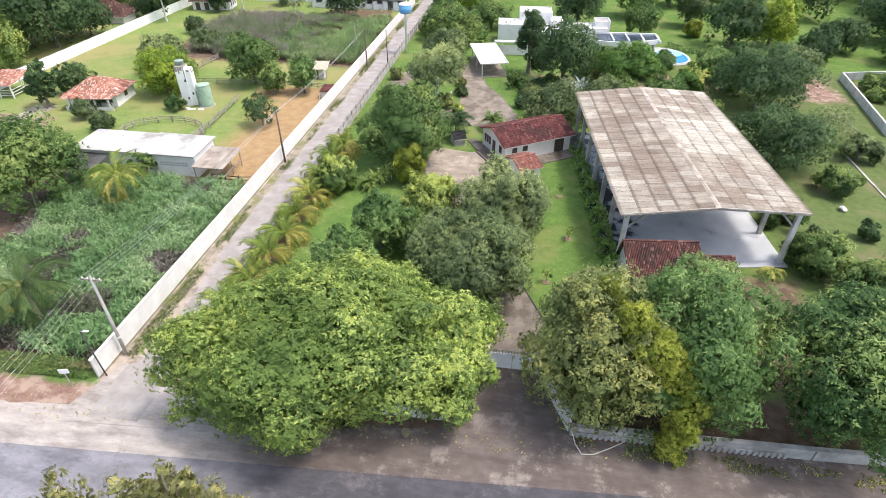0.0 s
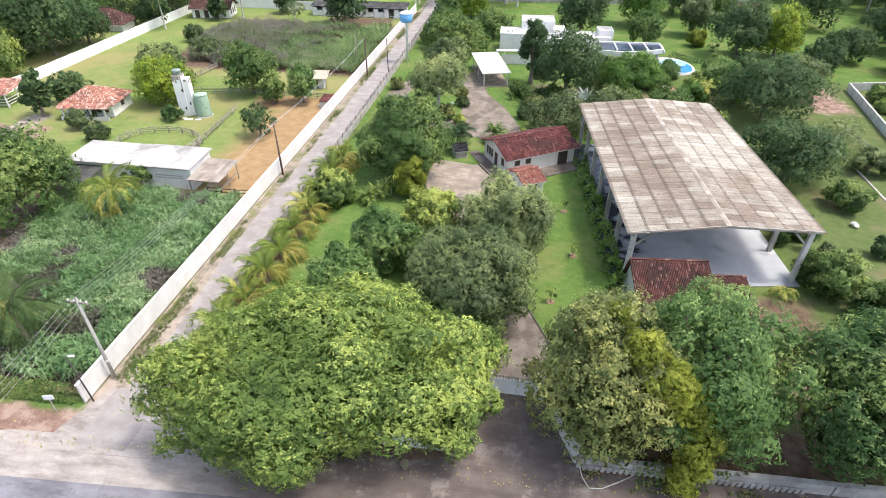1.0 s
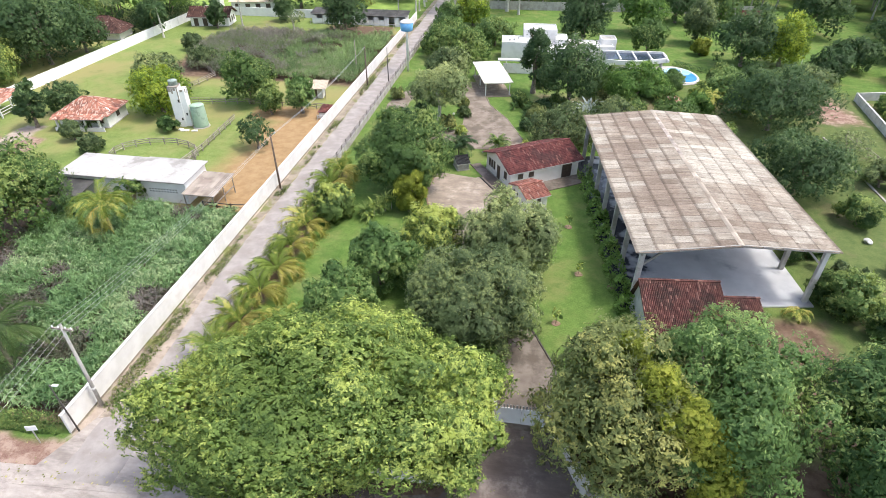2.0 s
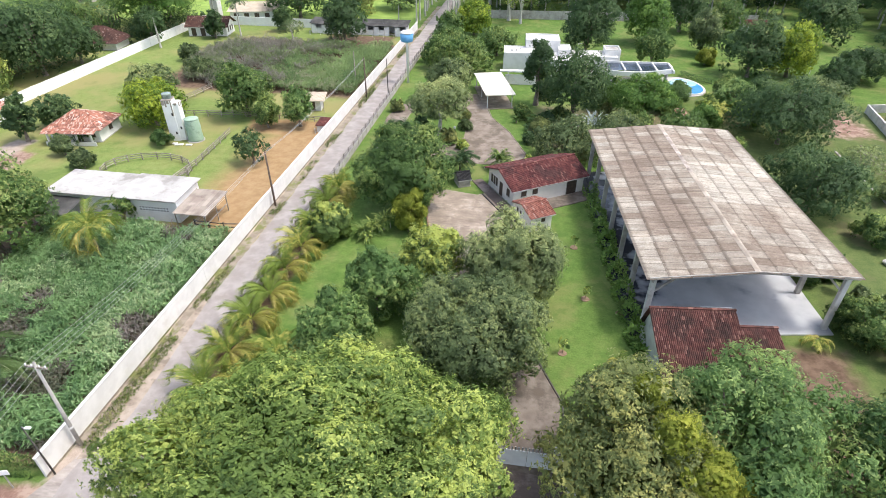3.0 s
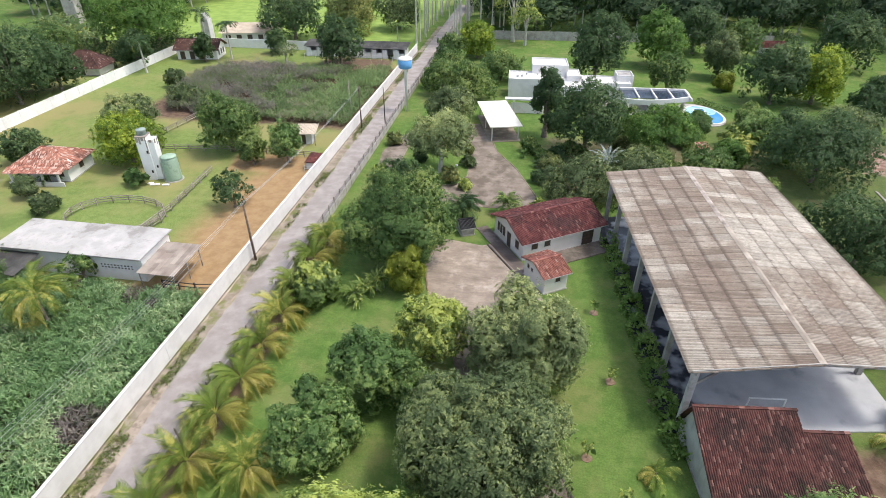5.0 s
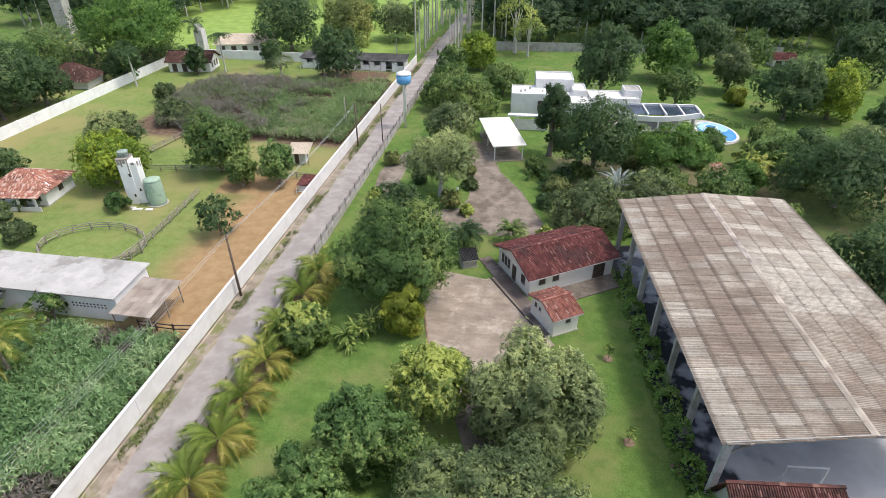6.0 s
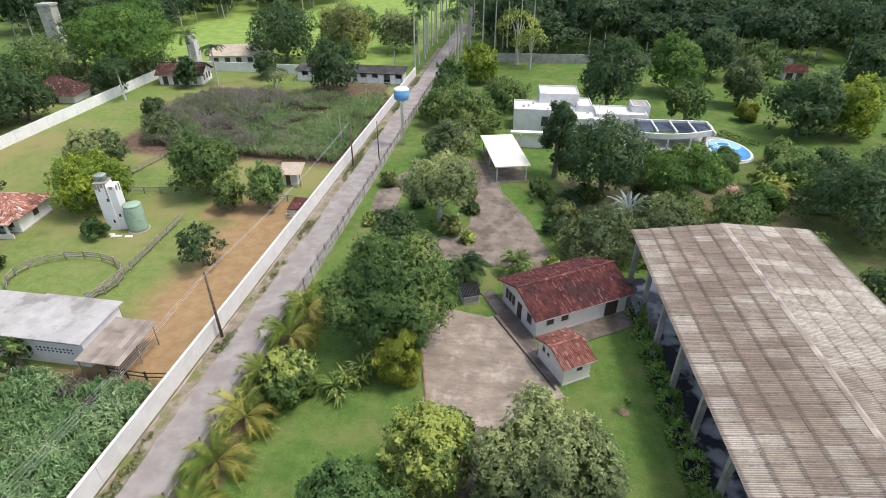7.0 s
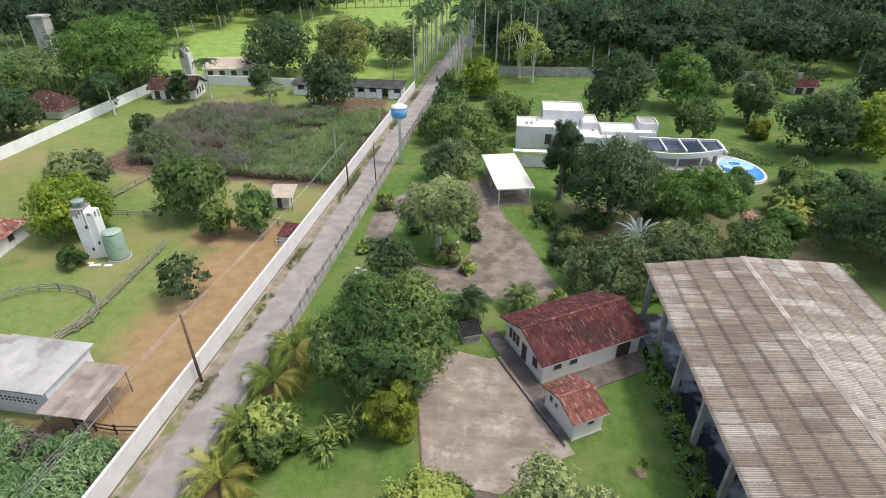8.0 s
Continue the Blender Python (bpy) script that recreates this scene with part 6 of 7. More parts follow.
# garden trees towards the wood: name, label, x, y, radius, height, leaf
FAR = (
    ("dark_tree", "tall dark grey-green tree on a lawn", 10.8, 154.0, 7.1, 14.3, "dark"),
    ("green_tree", "broad bright green tree on a lawn", 27.2, 170.1, 7.1, 12.2, "layered"),
    ("green_tree", "dense green tree behind the villa", 25.2, 147.4, 4.3, 9.1, "green"),
    ("grey_tree", "grey-green tree on a lawn", 39.8, 161.9, 4.8, 10.0, "grey"),
    ("dark_tree", "broad dark tree on a lawn", 45.9, 144.2, 7.1, 11.0, "dark"),
    ("bright_tree", "bright yellow-green tree on a lawn", 54.6, 145.7, 5.6, 10.6, "dome"),
    ("dark_tree", "dark tree on a lawn", 61.0, 136.0, 4.2, 5.8, "dark"),
    ("dark_tree", "round dark tree on a lawn", 69.5, 145.5, 5.4, 6.6, "dark"),
    ("green_tree", "bushy green tree on a slope", 80.0, 137.0, 6.2, 8.5, "green"),
    ("bright_tree", "small yellow-green tree on a lawn", -18.8, 172.3, 4.8, 8.6, "dome"),
    ("green_tree", "bushy green tree beside a lane", -22.5, 150.6, 4.6, 6.4, "green"),
    ("green_tree", "bushy green tree behind the car shelter", -10.9, 152.4, 5.4, 6.0, "green"),
    ("dark_tree", "bushy green tree beside a lane", -16.2, 137.0, 5.6, 7.2, "green"),
    ("green_tree", "bushy green tree beside a lane", -18.3, 122.3, 4.8, 6.6, "grey"),
    ("green_tree", "bushy green tree beside a lane", -22.9, 139.7, 4.3, 7.0, "green"),
    ("grey_tree", "grey-green tree near the wood", 38.8, 185.7, 6.5, 11.7, "dark"),
    ("green_tree", "bushy tree before the garden wall", 50.3, 184.5, 5.4, 8.5, "green"),
    ("dark_tree", "dark tree near the wood", 71.6, 175.4, 7.6, 12.7, "dark"),
    ("dark_tree", "dark tree on a slope", 71.8, 115.4, 5.4, 8.5, "dark"),
    ("dark_tree", "dark tree beyond a walled plot", 83.8, 154.3, 7.6, 11.7, "dark"),
    ("mango_tree", "large domed dark mango tree in a meadow", -74.5, 184.7, 10.2, 14.3, "dark"),
    ("mango_tree", "large domed mango tree with rusty young leaves in a meadow", -59.6, 192.3, 8.4, 13.2, "olive"),
    ("green_tree", "round dark green tree before the stables", -51.8, 157.8, 6.4, 11.2, "dark"),
    ("mango_tree", "round bright green mango tree beside a tower", -67.6, 96.3, 5.6, 7.6, "dome"),
    ("green_tree", "loose dark green tree on a pasture", -74.7, 107.2, 5.0, 6.6, "grey"),
    ("mango_tree", "dense dark olive tree on a pasture", -53.5, 103.3, 5.4, 9.2, "green"),
    ("young_tree", "small green tree on a pasture", -47.5, 98.6, 2.3, 5.4, "green"),
    ("young_tree", "conical blue-green tree on a pasture", -42.2, 100.2, 2.8, 7.0, "blue"),
    ("loose_tree", "small loose dark green tree on bare ochre earth", -43.9, 84.4, 3.3, 4.6, "dark"),
    ("mango_tree", "large dark green tree beside a farm shed", -63.0, 56.3, 7.4, 10.6, "green"),
    ("mango_tree", "large dark green tree beyond a wall", -109.0, 119.1, 10.3, 13.8, "dark"),
    ("bright_tree", "yellow-green tree beyond a wall", -108.9, 101.6, 7.1, 10.2, "fresh"),
    ("dark_tree", "dark trees beyond a wall", -116.2, 108.3, 7.6, 11.7, "green"),
    ("dark_pine", "dark tiered pine before a farmhouse", -85.2, 86.2, 2.6, 8.4, "dark"),
    ("dark_tree", "round dark bush beside a farmhouse", -84.9, 93.9, 3.5, 5.1, "dark"),
    ("shrub", "low green shrub on a pasture", -68.9, 78.6, 1.9, 2.8, "grey"),
    ("shrub", "low dark shrub before a tower", -61.9, 88.6, 1.8, 2.3, "green"),
    ("shrub", "small grey shrub before a farmhouse", -75.2, 82.5, 1.9, 3.2, "grey"),
    ("spreading_tree", "very large layered bright green tree among houses", -107.6, 160.7, 12.4, 18.0, "layered"),
    ("spreading_tree", "large green tree among houses", -114.0, 177.0, 10.3, 16.4, "layered"),
    ("dark_tree", "dark bushes behind a tiled house", -121.0, 146.2, 6.5, 9.5, "green"),
    ("dark_tree", "dark tree at a pasture's edge", -107.7, 129.2, 6.0, 9.1, "dark"),
    ("dark_tree", "dark tree at a pasture's edge", -116.5, 124.7, 7.3, 11.7, "dark"),
    ("green_tree", "green tree beside a wall", -102.1, 149.6, 4.1, 8.5, "dark"),
    ("young_tree", "round green tree before a white house", -88.1, 156.8, 2.8, 7.0, "dark"),
    ("young_tree", "small dark tree at a wall", -72.9, 167.9, 3.0, 6.4, "dark"),
    ("thin_tree", "small flat-topped tree on a lawn", -66.7, 158.8, 3.5, 4.5, "grey"),
    ("green_tree", "tree in a meadow", -46.9, 202.7, 7.6, 10.4, "grey"),
    ("green_tree", "tree in a meadow", -63.7, 219.0, 7.0, 9.1, "green"),
    ("thin_tree", "pale flat-topped tree before a wood", -10.3, 191.8, 6.0, 13.2, "fresh"),
    ("thin_tree", "pale flat-topped tree before a wood", -6.6, 188.0, 4.8, 9.5, "fresh"),
    ("young_tree", "small loose shrub on a pasture", -83.2, 135.8, 2.8, 3.6, "grey"),
    ("young_tree", "dark bush at a cane field", -74.2, 124.1, 3.2, 3.8, "grey"),
    ("shrub", "low shrub at a garden wall", -25.6, 159.3, 3.0, 4.9, "dark"),
    ("shrub", "low shrub at a fence", -25.9, 144.7, 2.6, 4.0, "green"),
    ("green_tree", "green bushes beside a lane", -24.9, 167.7, 3.9, 6.4, "green"),
    ("shrub", "bushes beside a pool", 27.3, 124.5, 3.2, 3.6, "green"),
    ("shrub", "bushes beside a pool", 38.0, 129.5, 3.5, 3.8, "green"),
    ("shrub", "yellow-green shrub on a lawn", 38.6, 152.3, 2.4, 3.4, "lime"),
    ("shrub", "green shrubs on a slope", 42.2, 122.3, 3.9, 4.9, "dark"),
    ("green_tree", "green tree on a slope", 49.2, 118.4, 5.4, 7.4, "grey"),
    ("shrub", "dark shrub before a car shelter", -2.8, 110.7, 1.8, 2.3, "green"),
    ("shrub", "low shrubs beside a drive", 1.6, 107.1, 1.9, 2.5, "dark"),
    ("shrub", "shrub on a planted island", -18.6, 108.3, 1.7, 2.3, "grey"),
    ("shrub", "shrub on a planted island", -14.7, 96.7, 1.5, 2.5, "olive"),
    ("green_tree", "bushy green tree before the villa", 12.0, 119.5, 3.6, 5.6, "green"),
    ("shrub", "dense shrubs before the villa", 22.0, 119.0, 3.0, 3.6, "dark"),
    ("shrub", "dense shrubs beside a drive", 0.6, 103.6, 2.4, 2.6, "olive"),
    ("shrub", "dense shrubs beside the court shelter", 17.0, 105.5, 3.4, 4.0, "green"),
    ("shrub", "dense shrubs beside the court shelter", 28.6, 109.0, 3.2, 4.0, "layered"),
    ("shrub", "dense shrubs on a slope", 37.6, 113.0, 3.4, 4.4, "layered"),
    ("shrub", "dense shrubs on a slope", 46.0, 116.0, 3.6, 4.6, "green"),
    ("shrub", "low bushes beside the court shelter", 32.0, 66.0, 2.8, 3.2, "green"),
    ("shrub", "low bushes beside the court shelter", 34.6, 60.6, 2.4, 2.6, "grey"),
    ("shrub", "low bushes beside a path", 36.0, 52.6, 3.0, 3.4, "green"),
    ("shrub", "low bushes under a tree", 30.6, 44.0, 3.0, 3.6, "dark"),
    ("shrub", "dense shrubs in a planted bed", 4.0, 110.0, 2.2, 2.4, "green"),
    ("shrub", "dense shrubs in a planted bed", 12.6, 107.0, 2.4, 2.8, "dark"),
    ("shrub", "dense shrubs in a planted bed", 13.0, 112.6, 2.4, 2.8, "olive"),
    ("shrub", "dense shrubs before the villa", 1.5, 122.5, 2.0, 2.6, "dark"),
    ("shrub", "dense shrubs before the villa", 4.5, 129.0, 2.4, 3.4, "green"),
    ("shrub", "leafy shrubs beside a pool", 24.0, 118.0, 2.6, 3.2, "fresh"),
    ("shrub", "leafy shrubs beside a pool", 31.5, 118.5, 2.4, 3.0, "fresh"),
    ("shrub", "low shrubs beside the court shelter", 30.0, 97.0, 2.8, 3.4, "green"),
    ("shrub", "loose green shrubs on a grassy slope", 49.6, 86.5, 3.0, 3.6, "grey"),
    ("shrub", "small ornamental shrub beside a drive", -20.4, 95.6, 1.1, 1.5, "green"),
    ("shrub", "small ornamental shrub beside a drive", -12.2, 95.2, 0.9, 1.2, "fresh"),
    ("shrub", "small ornamental shrub on a planted island", -12.6, 103.4, 1.2, 1.5, "grey"),
    ("shrub", "small ornamental shrub on a planted island", -13.4, 108.6, 1.0, 1.3, "olive"),
    ("shrub", "small ornamental shrub on a planted island", -20.6, 103.8, 1.1, 1.4, "dark"),
    ("shrub", "small ornamental shrub on a planted island", -18.0, 114.4, 1.3, 1.6, "green"),
    ("shrub", "small ornamental shrub beside a drive", -1.4, 99.4, 1.2, 1.6, "dark"),
    ("shrub", "small ornamental shrub beside a drive", -0.8, 107.0, 1.3, 1.7, "green"),
    ("shrub", "small ornamental shrub behind a tiled house", -1.0, 90.2, 1.2, 1.4, "fresh"),
    ("shrub", "small ornamental shrub beside a lane", -26.2, 98.0, 1.2, 1.5, "fresh"),
    ("shrub", "small ornamental shrub beside a lane", -26.6, 110.5, 1.4, 1.9, "olive"),
    ("shrub", "leafy green garden plants inside a walled plot", 65.0, 119.0, 2.2, 2.4, "green"),
    ("shrub", "leafy green garden plants inside a walled plot", 64.0, 113.0, 2.4, 2.0, "fresh"),
    ("shrub", "leafy green garden plants inside a walled plot", 68.5, 121.5, 2.0, 2.2, "green"),
    ("loose_tree", "slender sparse young tree before a shed wall", -52.6, 65.0, 1.7, 3.6, "green"),
)
for i, (n, lab, x, y, R, top, kind) in enumerate(FAR):
    d = math.hypot(x + 4, y - 30)
    leaf = 0.30 + 0.0013 * d
    R *= 0.94
    top *= 1.08
    H = top * (0.34 if n == "thin_tree" else 0.5 if n == "shrub" else 0.48)
    count = int(min(6500, 4.4 * (R * R + 2 * R * H) / (leaf * leaf) + 60))
    if n == "shrub":
        shrub(n, lab, x, y, R, top, kind, count, leaf, 300 + i, per=5)
    elif n == "thin_tree":
        tree(n, lab, x, y, R, top, kind, count, leaf, H, 300 + i, int(14 + 3.2 * R), 5, open_=0.3, low=-0.3, lobe_size=0.3, bark=PALE_BARK)
    elif n == "loose_tree":
        tree(n, lab, x, y, R, top, kind, int(count * 0.42), leaf, H, 300 + i, int(8 + 2 * R), 6, open_=0.15, low=-0.5, lobe_size=0.3, uneven=(0.6, 1.3), aspect=0.5, fill=0.3)
    elif n == "dark_pine":
        tree(n, lab, x, y, R, top, kind, count, leaf, H, 300 + i, 26, 5, low=-0.9, lobe_size=0.3, flat=0.35)
    elif n == "spreading_tree":
        tree(n, lab, x, y, R, top, kind, count, leaf, H, 300 + i, int(26 + 3.2 * R), 5, low=-0.55, lobe_size=0.3, flat=0.55)
    elif kind == "dome":
        tree(n, lab, x, y, R, top, kind, int(count * 1.5), leaf * 0.92, H, 300 + i, int(30 + 4 * R), 5, low=-0.85, lobe_size=0.28, uneven=(0.94, 1.04), aspect=0.55)
    else:
        tree(n, lab, x, y, R, top, kind, count, leaf, H, 300 + i, int(16 + 3.4 * R), 5, open_=0.03, low=-0.75, lobe_size=0.29)


# the wood behind everything, as one mass of crowns
def wood_mass(name, label, spots, seed, leaf_kind, near=246):
    rng = np.random.default_rng(seed)
    out, ways = [], []
    base = [crown_quads(np.random.default_rng(seed + 10 + k), 1.0, 0.85, 400, 0.145, 18, 4, 0.36, low=-0.3, fill=0.5)[:2] for k in range(5)]
    base += [crown_quads(np.random.default_rng(seed + 20 + k), 1.0, 0.85, 120, 0.25, 12, 4, 0.4, low=-0.2, fill=0.5)[:2] for k in range(4)]
    trunks = bmesh.new()
    for x, y in spots:
        R, top = rng.uniform(4.8, 8.2), rng.uniform(10, 18)
        q, face = base[rng.integers(5) if y < near else 5 + rng.integers(4)]
        a = rng.uniform(0, 6.28)
        rot = np.array([[math.cos(a), -math.sin(a), 0], [math.sin(a), math.cos(a), 0], [0, 0, 1]])
        s = np.array([R, R, top * 0.45])
        out.append((q @ rot.T) * s + np.array([x, y, top * 0.55]))
        ways.append(unit((face @ rot.T) / s))
        tube(trunks, [(x, y, 0), (x + rng.uniform(-0.5, 0.5), y, top * 0.6)], [0.3, 0.12], 5)
    ob = thing(name, label, "wood", kind="stuff")
    part("crowns", quad_mesh("crowns", np.concatenate(out), np.concatenate(ways)), LEAF[leaf_kind], ob)
    part("trunks", trunks, PALE_BARK, ob)


def scatter(seed, x0, x1, y0, y1, step, keep):
    rng = random.Random(seed)
    pts = []
    y = y0
    while y < y1:
        x = x0
        while x < x1:
            px, py = x + rng.uniform(-0.4, 0.4) * step, y + rng.uniform(-0.4, 0.4) * step
            if keep(px, py):
                pts.append((px, py))
            x += step
        y += step * 0.9
    return pts


wood_mass("far_wood", "dense dark green wood behind the gardens", scatter(1, -27, 190, 201, 300, 8.8, lambda x, y: x > -25.5 and y > 201 + 0.07 * x and x < 0.56 * y - 8), 11, "wood")
wood_mass("far_wood", "dense green wood beyond the meadow", scatter(2, -290, -34, 170, 356, 9.8, lambda x, y: (x < -126 and not (-172 < x < -118 and y < 199) or (y > 262 + 0.55 * (-x - 120) and x < -95) or y > 345) and -0.93 * y + 10 < x < -38), 12, "wood")
wood_mass("side_wood", "dark trees beyond the walled plot", scatter(3, 86, 150, 96, 205, 9.5, lambda x, y: x > 84 + 0.05 * y), 13, "wood", 0)
wood_mass("side_wood", "green trees beyond the pasture wall", scatter(4, -168, -121, 100, 132, 9.0, lambda x, y: True), 14, "wood", 0)


# palms
def frond_mesh(name, L, seed, pairs=40, bend=105, leaflet=0.8, hang=0.55, curve=1.3, sweep=0.35):
    """One feathered palm leaf: its rib leaves along x and bends down, the leaflets hang to both sides."""
    rng = np.random.default_rng(seed)
    s = np.linspace(0, 1, pairs)
    th = -np.radians(bend) * s ** curve
    step = L / (pairs - 1)
    px, pz = np.cumsum(np.cos(th)) * step, np.cumsum(np.sin(th)) * step
    quads = []
    for i in range(pairs - 1):
        a, b = np.array([px[i], 0, pz[i]]), np.array([px[i + 1], 0, pz[i + 1]])
        f = (b - a) / np.linalg.norm(b - a)
        up = np.array([-f[2], 0, f[0]])
        w = 0.05 * (1 - s[i]) + 0.012
        quads.append([a + (0, -w, 0), b + (0, -w, 0), b + (0, w, 0), a + (0, w, 0)])
        if s[i] < 0.1:
            continue
        l = leaflet * math.sin(math.pi * min(0.97, 0.1 + 0.87 * s[i])) ** 0.6 * L / 3.2 * rng.uniform(0.85, 1.12)
        for sg in (-1, 1):
            out = f * (sweep + 0.25 * rng.random()) + np.array([0, sg * 0.8, 0]) + up * (0.12 - 0.2 * rng.random())
            out = out / np.linalg.norm(out)
            tip = out * l + np.array([0, 0, -hang * l])
            m = out * l * 0.6 + np.array([0, 0, -hang * l * 0.22])
            q = f * step
            quads.append([a, a + q * 0.8, a + m + q * 0.75, a + m])
            quads.append([a + m, a + m + q * 0.75, a + tip + q * 0.2, a + tip])
    quads = np.array(quads)
    quads = outward(quads, np.tile([0.0, 0.0, 1.0], (len(quads), 1)))
    face = unit(np.cross(quads[:, 2] - quads[:, 0], quads[:, 3] - quads[:, 1]))
    return quad_mesh(name, quads, unit(face + np.array([0, 0, 0.9])))


def blade_mesh(name, L, W, bend, seed):
    """One broad entire leaf: a strip folded along its rib, torn a little at the edges, that bends down."""
    rng = np.random.default_rng(seed)
    n = 9
    verts, x, z = [], 0.0, 0.0
    for i in range(n + 1):
        s = i / n
        a = radians(bend) * s ** 1.4
        w = W / 2 * math.sin(math.pi * min(0.98, 0.06 + 0.92 * s)) ** 0.7
        verts += [(x, -w * rng.uniform(0.85, 1.05), z - 0.22 * w), (x, 0, z + 0.1 * w), (x, w * rng.uniform(0.85, 1.05), z - 0.22 * w)]
        x, z = x + L / n * math.cos(a), z - L / n * math.sin(a)
    return make_mesh(name, verts, [(3 * i + j, 3 * i + 3 + j, 3 * i + 4 + j, 3 * i + 1 + j) for i in range(n) for j in range(2)])


FROND = {
    "coco": [frond_mesh("frond", 3.4, 1, 40, 100, 0.62, 0.8), frond_mesh("frond", 3.1, 2, 40, 125, 0.62, 0.8)],
    "young": [frond_mesh("frond", 4.4, 11, 70, 140, 0.78, 0.9, 1.8, 0.9), frond_mesh("frond", 4.2, 12, 70, 165, 0.78, 0.9, 1.6, 0.9), frond_mesh("frond", 3.9, 13, 70, 180, 0.8, 1.0, 1.5, 0.9)],
    "big": [frond_mesh("frond", 3.6, 3, 36, 100), frond_mesh("frond", 3.4, 4, 36, 130)],
    "royal": [frond_mesh("frond", 3.0, 5, 13, 100), frond_mesh("frond", 2.8, 6, 13, 125)],
    "banana": [blade_mesh("leaf_blade", 2.4, 0.62, 80, 7), blade_mesh("leaf_blade", 2.2, 0.56, 105, 8)],
    "spiky": [blade_mesh("leaf_blade", 2.4, 0.34, 60, 9), blade_mesh("leaf_blade", 2.2, 0.30, 85, 10)],
}


def palm(name, label, x, y, h, kind, n, yellow=0, seed=1, r=0.16, group="", bark=None, lean=0.0, size=1.0, leaf_kind="frond", pitch=(5, 70), turn=None):
    """A palm: ringed trunk, a crown of fronds of which some have yellowed."""
    rng = random.Random(seed)
    ob = thing(name, label, "palm", pose(x, y, 0, 0, 0, rng.uniform(0, 360) if turn is None else turn), group)
    lx = math.tan(radians(lean)) * h
    bm = bmesh.new()
    k = 7
    tube(bm, [(lx * (i / k) ** 1.5, 0, h * i / k) for i in range(k + 1)], [r * (1.3 if i == 0 else 1.0 - 0.35 * i / k) for i in range(k + 1)], 9)
    part("trunk", bm, bark or BARK, ob)
    for i in range(n):
        old = i < yellow
        ms = FROND[kind]
        me = ms[i % len(ms)] if not old else ms[-1]
        pt = rng.uniform(*pitch) if not old else rng.uniform(pitch[0] - 10, pitch[0] + 8)
        f = part("frond", me, LEAF[leaf_kind], ob, m=pose(lx, 0, h - 0.1, 0, 0, 360 * i / n + rng.uniform(-14, 14)) @ pose(0, 0, 0, 0, -pt, 0) @ Matrix.Diagonal((size * rng.uniform(0.85, 1.1),) * 3 + (1,)))
        f.material_slots[0].link = "OBJECT"
        f.material_slots[0].material = LEAF["frond_dry" if old else leaf_kind]
    return ob


pr = random.Random(5)
ROW = [(-27.5 + pr.uniform(-0.2, 0.2), y) for y in (39.4, 43.8, 48.4, 52.8, 57.2, 61.8, 66.6, 72.2)]
ROW += [(-22.6, 44.2), (-27.4, 76.8)]
for i, (x, y) in enumerate(ROW):
    palm("young_coconut_palm", "young coconut palm with arching yellow-green fronds by a fence", x, y, pr.uniform(0.9, 1.3), "young", 14, 5, 50 + i, 0.2, "coconut palms by the fence", size=0.96, pitch=(48, 84), turn=-60)
palm("coconut_palm", "wind-blown coconut palm standing in a corn field", -50.0, 56.6, 4.9, "young", 16, 2, 91, 0.2, pitch=(22, 80), size=1.12, leaf_kind="frond", turn=-90)
palm("coconut_palm", "wind-blown coconut palm at a field's edge", -45.5, 35.7, 4.6, "young", 16, 2, 92, 0.24, pitch=(15, 72), leaf_kind="frond_green", size=1.4)
palm("garden_palm", "green feathery garden palm beside a drive", -5.4, 88.6, 1.6, "coco", 28, 0, 93, 0.14, leaf_kind="green", size=0.8, pitch=(15, 88))
palm("garden_palm", "dark green feathery garden palm beside a drive", -11.3, 85.2, 2.4, "coco", 40, 0, 94, 0.15, leaf_kind="dark", size=1.0, pitch=(10, 88))
palm("garden_palm", "green garden palm near a pool", 30.4, 111.7, 3.2, "coco", 12, 1, 95, 0.15)
palm("garden_palm", "small yellow palm on a lawn", 8.3, 48.6, 1.0, "coco", 9, 3, 96, 0.12, size=0.6)
palm("garden_palm", "small yellow palm beside a court", 27.4, 54.5, 1.2, "coco", 9, 3, 97, 0.12, size=0.6)
palm("garden_palm", "small green palm before a farmhouse", -75.6, 87.2, 1.3, "coco", 12, 1, 100, 0.14, size=0.75, leaf_kind="green")
palm("garden_palm", "palm on a slope", 54.2, 126.8, 4.5, "coco", 12, 1, 98, 0.16)
for k, (x, y) in enumerate(((33.2, 116.4), (35.0, 118.2), (31.6, 117.6))):
    palm("banana_plant", "banana plant with broad pale leaves near a pool", x, y, 1.6, "banana", 9, 1, 220 + k, 0.2, "banana plants near the pool", leaf_kind="frond", size=1.25, pitch=(20, 75))
for k, (x, y, kind) in enumerate(((-12.4, 95.0, "green"), (-3.9, 108.2, "green"), (-1.6, 104.8, "dark"), (0.6, 105.4, "dark"), (-17.6, 98.2, "frond"))):
    palm("yucca", "small spiky garden plant beside a drive", x, y, 0.6, "spiky", 26, 0, 230 + k, 0.09, "spiky garden plants", size=0.55, leaf_kind=kind, pitch=(15, 85))
for k, (x, y, h) in enumerate(((-20.8, 66.4, 1.2), (-20.0, 67.2, 1.7), (-20.3, 65.9, 0.8), (-18.9, 68.6, 1.9), (-18.2, 69.2, 1.4), (-19.4, 68.0, 1.1), (-21.3, 67.0, 0.9))):
    palm("broadleaf_plant", "loose grey-green broadleaf plant on a shaded lawn", x, y, h, "spiky", 26, 0, 240 + k, 0.05, "broadleaf plants on a lawn", bark=PALE_BARK, size=0.68, leaf_kind="fresh", pitch=(-5, 70))
